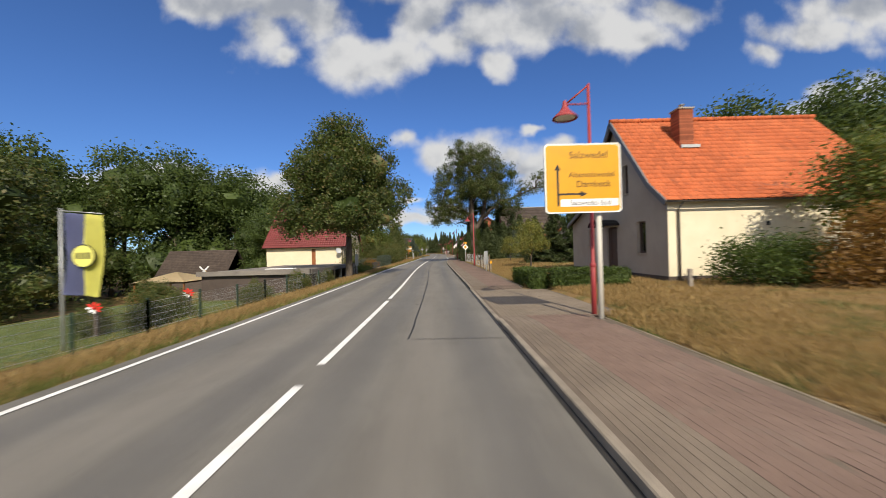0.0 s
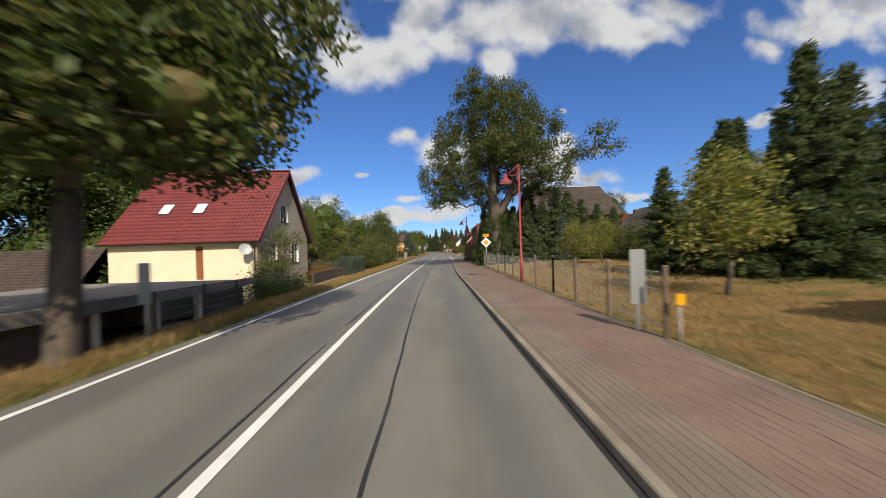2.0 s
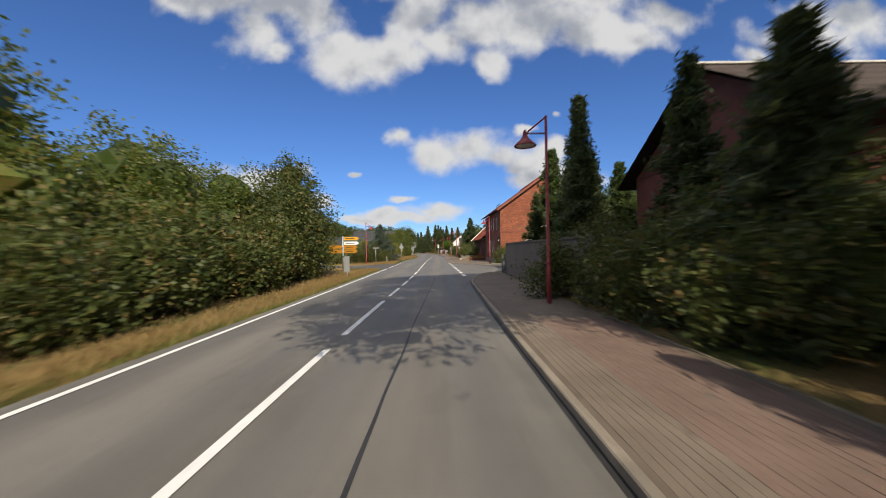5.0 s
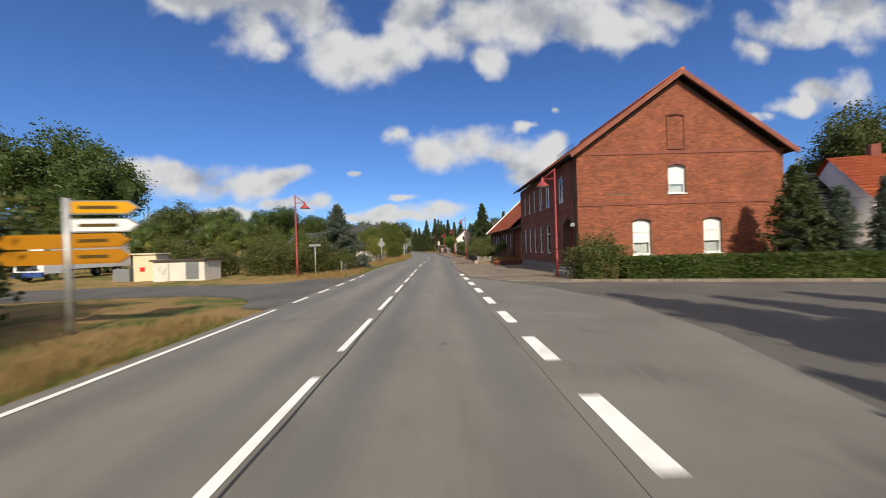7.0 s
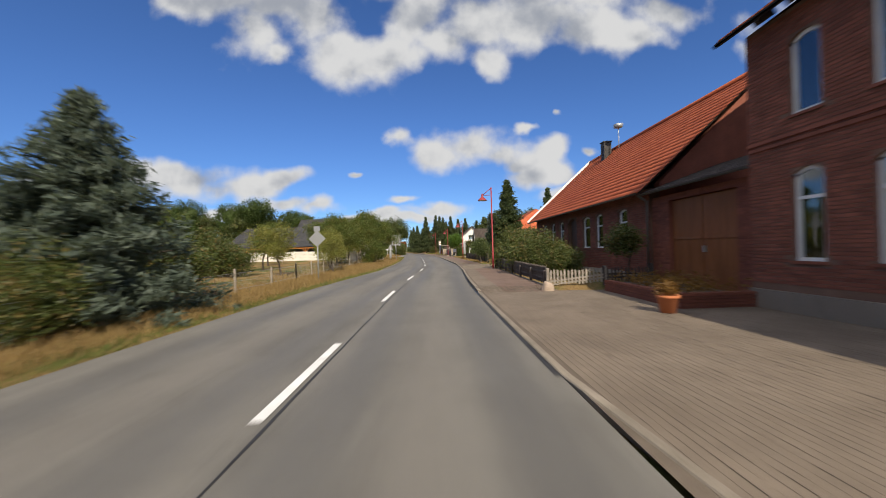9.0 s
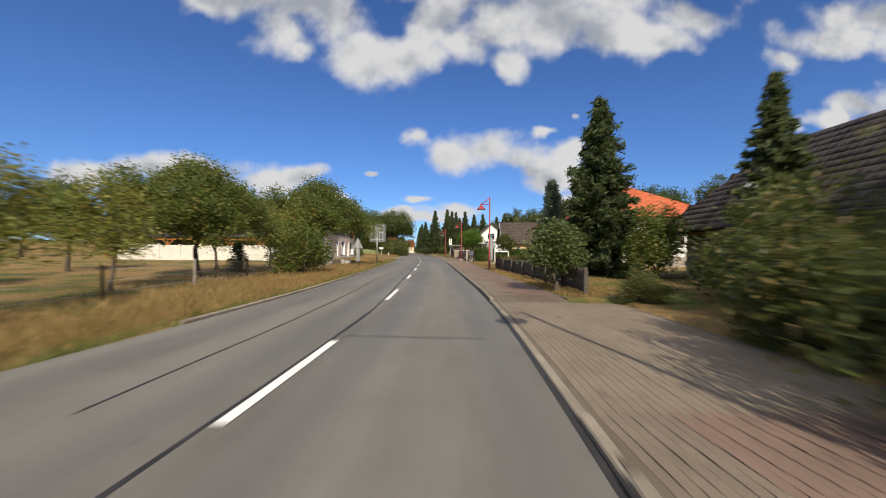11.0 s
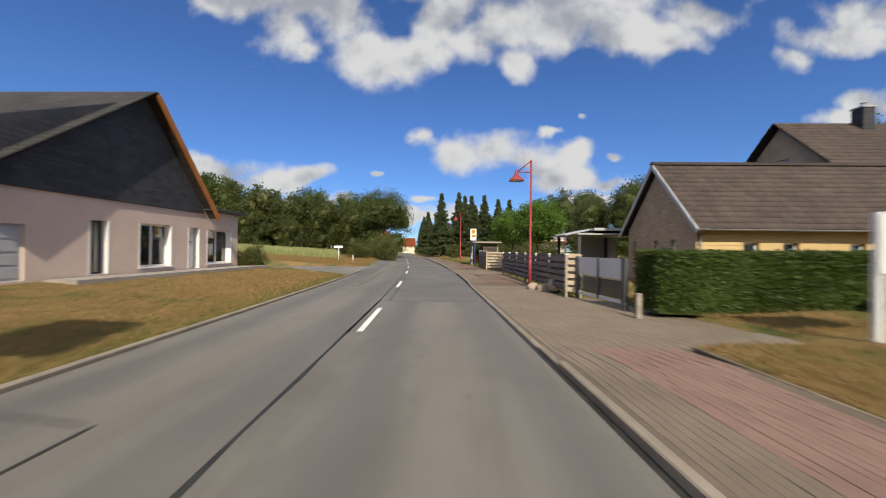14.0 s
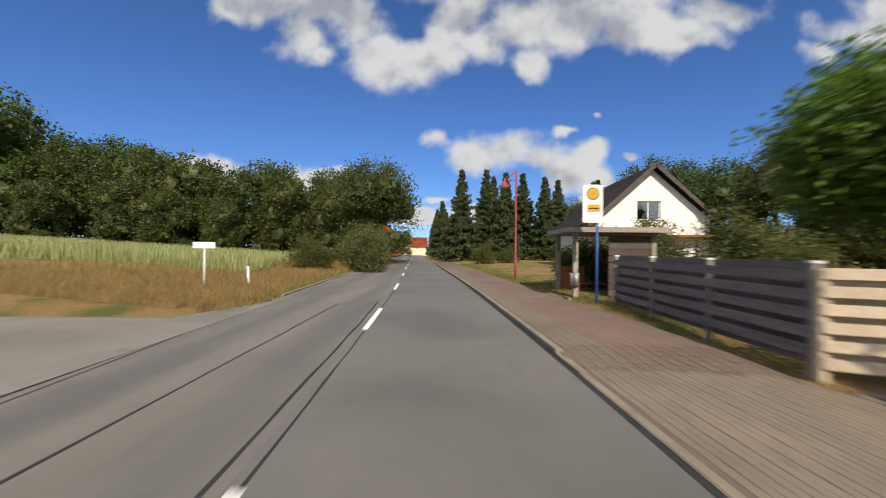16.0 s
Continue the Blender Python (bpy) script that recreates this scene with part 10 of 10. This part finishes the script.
def shed():
    x0, x1, y0, y1, z = -41.0, -31.2, 58.0, 64.0, -4.6
    ob = thing("garden_shed", -36.1, 61, z, "old garden shed with brown tiled roof", "shed")
    part("wall", boxes((x0, x1, y0, y1, z, -0.6)), TIMBER_DARK, ob)
    up = Vector((0, 3.3, 3.7))
    tiled_slope(ob, (x0 - 0.3, y0 - 0.3, -0.9), (1, 0, 0), up, x1 - x0 + 0.6, up.length, TILE_BROWN, tile=(0.25, 0.34), wave=0.03, label="mossy brown tile roof")
    up = Vector((0, -3.3, 3.7))
    tiled_slope(ob, (x0 - 0.3, y1 + 0.3, -0.9), (1, 0, 0), up, x1 - x0 + 0.6, up.length, TILE_BROWN, tile=(0.25, 0.34), wave=0.03, label="mossy brown tile roof")
    for x in (x0 + 0.05, x1 - 0.05):
        bm = bmesh.new()
        a = [bm.verts.new(p) for p in ((x, y0, -0.6), (x, y1, -0.6), (x, (y0 + y1) / 2, 2.6))]
        bm.faces.new(a)
        bmesh.ops.solidify(bm, geom=bm.faces[:], thickness=0.05)
        part("gable", bm, TIMBER_DARK, ob)


flag()
pinwheel(-12.5, 17.5)
pinwheel(-12.4, 22.5)
pavilion()
windmill()
carport()
shed()
lawn = thing("lawn", -14, 16, -1.1, "mown green garden lawn", "lawn", kind="structure")
lv = []
lx, ly = np.meshgrid(np.linspace(-26, -9.2, 30), np.linspace(6, 28, 30))
lv = np.stack([lx, ly, ground_z(lx, ly) + 0.012], -1).reshape(-1, 3)
la = (np.arange(29)[:, None] * 30 + np.arange(29)[None]).ravel()
LAWN = surface("mown_lawn", (0.05, 0.075, 0.016), (0.11, 0.14, 0.035), 40, 0.9, 0.95, 0.02, stain=(0.16, 0.14, 0.05), amount=0.4)
child(new("turf", mesh_of("turf", lv, np.stack([la, la + 1, la + 31, la + 30], 1), LAWN)), lawn)
green = lambda x0, x1, y0, y1: (lambda rng, n: (rng.uniform(x0, x1, n), rng.uniform(y0, y1, n)))  # noqa: E731
blades("lawn_grass", "short mown green grass", 21, 26000, green(-20, -9.2, 8, 27), 0.06, BLADE)

# ------------------------------------------------------------------ junction clutter


def switch_boxes():
    z = gz(-18, 117)
    ob = thing("utility_cabinet", -21.0, 117.6, z, "cream metal utility cabinet", "cabinet")
    part("body", boxes((-21.8, -20.15, 117.2, 118.6, z - 0.1, z + 1.92), bevel=0.04), CREAM_PAINT, ob)
    part("roof", boxes((-21.9, -20.05, 117.1, 118.7, z + 1.922, z + 2.02)), CREAM_PAINT, ob)
    part("notice", boxes((-21.3, -20.95, 117.17, 117.2, z + 0.7, z + 1.0)), RED_PAINT, ob)
    st = thing("transformer_station", -17.8, 116.8, z, "grey concrete transformer station with scrawled paint", "transformer station")
    part("body", boxes((-19.7, -16.1, 116.3, 118.3, z - 0.1, z + 1.4)), CONCRETE_PALE, st)
    part("roof", boxes((-19.85, -15.95, 116.15, 118.45, z + 1.402, z + 1.52)), PLINTH, st)
    part("door", boxes((-17.4, -16.5, 116.26, 116.3, z + 0.1, z + 1.3)), SIGN_BACK, st)
    for k in range(8):
        part("louvre", boxes((-17.35, -16.55, 116.235, 116.26, z + 0.18 + 0.13 * k, z + 0.25 + 0.13 * k)), SIGN_BACK, st)
    part("door_seam", boxes((-18.62, -18.58, 116.27, 116.3, z, z + 1.38)), SIGN_BACK, st)
    rng = np.random.default_rng(3)
    scrawl = bmesh.new()
    pts = [(-19.3 + 0.12 * k, 116.285, z + 0.7 + 0.3 * math.sin(k * 1.7)) for k in range(6)]
    tube(scrawl, pts, 0.015, 5)
    part("paint_scrawl", scrawl, BLUE_PAINT, st)
    lid = part("old_box", boxes((-23.6, -22.4, 117.6, 118.6, z - 0.1, z + 0.9)), SIGN_BACK)
    tagged(lid, "low grey metal box", "metal box")


def lorry():
    """White lorry cab parked at the edge of the side road."""
    z = gz(-28, 122)
    x0, x1, y0, y1 = -35.2, -32.7, 121.5, 123.6
    ob = thing("lorry", -34.0, 122.5, z, "white parked lorry with blue front", "lorry")
    cab = bmesh.new()
    box(cab, x0, x1, y0, y1, z + 0.5, z + 2.9, bevel=0.12)
    part("cab", cab, WHITE_PAINT, ob)
    part("windscreen", boxes((x0 + 0.2, x1 - 0.2, y0 - 0.02, y0 + 0.02, z + 1.7, z + 2.6)), GLASS, ob)
    part("bumper", boxes((x0, x1, y0 - 0.1, y0 + 0.1, z + 0.35, z + 0.75)), BLUE_PAINT, ob)
    part("grille", boxes((x0 + 0.4, x1 - 0.4, y0 - 0.05, y0 - 0.005, z + 0.9, z + 1.5)), ANTHRACITE, ob)
    part("box_body", boxes((x0, x1, y1 + 0.2, y1 + 7.0, z + 0.9, z + 3.4)), WHITE_PAINT, ob)
    for x in (x0 + 0.2, x1 - 0.2):
        for y in (y0 + 0.9, y1 + 5.4):
            bm = bmesh.new()
            tube(bm, [(x - 0.15, y, z + 0.48), (x + 0.15, y, z + 0.48)], 0.48, 18)
            wheel = part("wheel", bm, SIGN_BLACK, ob)
            part("rim", tube(bmesh.new(), [(x - 0.16, y, z + 0.48), (x + 0.16, y, z + 0.48)], 0.26, 14), ZINC, wheel)


switch_boxes()
lorry()

# ------------------------------------------------------------------ front gardens and small things
def boulder(x, y, s, seed, label, group=""):
    bm = bmesh.new()
    bmesh.ops.create_icosphere(bm, subdivisions=3, radius=1.0)
    for v in bm.verts:
        v.co *= 1 + 0.28 * noise.noise(v.co * 1.3 + Vector((seed, 0, 0))) + 0.06 * noise.noise(v.co * 4 + Vector((seed, 3, 0)))
        v.co = Vector((v.co.x * s[0] + x, v.co.y * s[1] + y, v.co.z * s[2] + gz(x, y) + s[2] * 0.6))
    for f in bm.faces:
        f.smooth = True
    tagged(part("boulder", bm, STONE), label, "boulder", group)


for k, (x, y, s) in enumerate(((3.15, 193.9, (0.32, 0.3, 0.26)), (3.5, 193.4, (0.36, 0.34, 0.28)), (3.75, 192.7, (0.3, 0.3, 0.3)))):
    boulder(x, y, s, k * 3.1, "rounded brown boulder by the lamp post", "boulders by the lamp")
boulder(4.45, 127.7, (0.22, 0.2, 0.3), 9.0, "upright boundary stone at the fence corner")


def flower_box():
    ob = thing("flower_bed", 7.4, 125.0, 0.05, "low brick flower bed before the gate", "flower bed")
    for k in range(5):
        part("brick_course", boxes((6.3, 8.2, 123.2, 123.4, 0.0 + 0.08 * k, 0.07 + 0.08 * k), (6.3, 6.5, 123.4, 127.2, 0.0 + 0.08 * k, 0.07 + 0.08 * k)), BRICK_DARK_AND_SHADED, ob)
    part("soil", boxes((6.5, 8.2, 123.4, 127.2, 0.0, 0.3)), SAND, ob)
    pot = thing("flower_pot", 5.75, 122.8, 0.03, "terracotta pot with orange flowers", "flower pot")
    part("pot", spin(bmesh.new(), [(0.0, 0.03), (0.16, 0.03), (0.22, 0.36), (0.25, 0.37), (0.25, 0.43), (0.2, 0.43), (0.18, 0.36), (0.0, 0.36)], 5.75, 122.8, 16), TERRACOTTA, pot)
    rng = np.random.default_rng(5)
    c = rng.normal(0, 0.13, (40, 3)) * (1, 1, 0.7) + (5.75, 122.8, 0.6)
    v = leaf_cloud(rng, c, 0.05, 14, 0.07)
    child(new("flowers", mesh_of("flowers", v, quads(len(v) // 4), LEAF_RUST)), pot)
    c = rng.uniform((6.5, 123.4, 0.3), (8.1, 127.1, 0.6), (120, 3))
    v = leaf_cloud(rng, c, 0.1, 16, 0.09)
    child(new("foliage", mesh_of("foliage", v, quads(len(v) // 4), LEAF_RUST)), ob)


def bungalow_drive():
    """Paved drive to the low bungalow, with its bin by the wall."""
    bm = bmesh.new()
    slab(bm, [(5.9, 151.2, 0.14), (8.2, 150.9, 0.22), (12.7, 154.2, 0.3), (12.7, 156.6, 0.3), (9.2, 154.5, 0.25), (6.0, 152.9, 0.14)], 0.3)
    tagged(part("drive", bm, PAVER_GREY), "grey-brown paved drive to the bungalow", "drive", kind="structure")
    bin_ob = thing("waste_bin", 12.3, 156.4, 0.3, "small black waste bin by the white wall", "bin")
    part("body", spin(bmesh.new(), [(0.0, 0.3), (0.17, 0.3), (0.22, 0.95), (0.2, 0.95)], 12.3, 156.4, 14), ANTHRACITE, bin_ob)
    part("lid", spin(bmesh.new(), [(0.23, 0.96), (0.23, 1.0), (0.0, 1.05)], 12.3, 156.4, 14), ANTHRACITE, bin_ob)


def bungalow_front():
    """Path, post box and planting before the white bungalow."""
    path = thing("garden_path", 8.3, 180.5, 0.1, "pale concrete slab path to the steps", "path", kind="structure")
    for i in range(2, 9):
        for j in range(5):
            x, y = 4.4 + 0.62 * i, 176.6 + 0.62 * j
            z = 0.17 + 0.035 * (x - 4.4)
            part("slab", boxes((x - 0.309, x + 0.309, y - 0.309, y + 0.309, z - 0.15, z + 0.03)), CONCRETE, path)
    ob = thing("post_box", 9.2, 174.6, 0.3, "white letter box on a grey post", "letter box")
    z = gz(9.2, 174.6)
    part("post", boxes((9.15, 9.25, 174.55, 174.65, z - 0.1, z + 0.85)), ZINC, ob)
    part("box", boxes((9.0, 9.4, 174.4, 174.8, z + 0.85, z + 1.15), bevel=0.03), WHITE_PAINT, ob)
    stake = thing("bollard", 4.9, 185.2, 0.1, "short weathered timber stake", "post")
    part("stake", boxes((4.2, 4.32, 187.0, 187.1, 0.0, 0.65)), TIMBER, stake)


flower_box()
bungalow_drive()
bungalow_front()
post = thing("timber_stake", 9.9, 17.6, 0.2, "short weathered timber stake in dry grass", "post")
part("stake", boxes((9.8, 9.95, 17.4, 17.55, 0.0, 0.95), bevel=0.02), TIMBER, post)
for k, (x, y) in enumerate(((3.15, 28.4), (3.2, 152.4), (1.9, 199.2))):
    cover = thing("manhole_cover", x, y, kerb_height(y), "rusty square manhole cover in the pavement", "manhole cover", "manhole covers")
    part("lid", boxes((x - 0.22, x + 0.22, y - 0.22, y + 0.22, kerb_height(y) - 0.05, kerb_height(y) + 0.004)), POST_BROWN, cover)
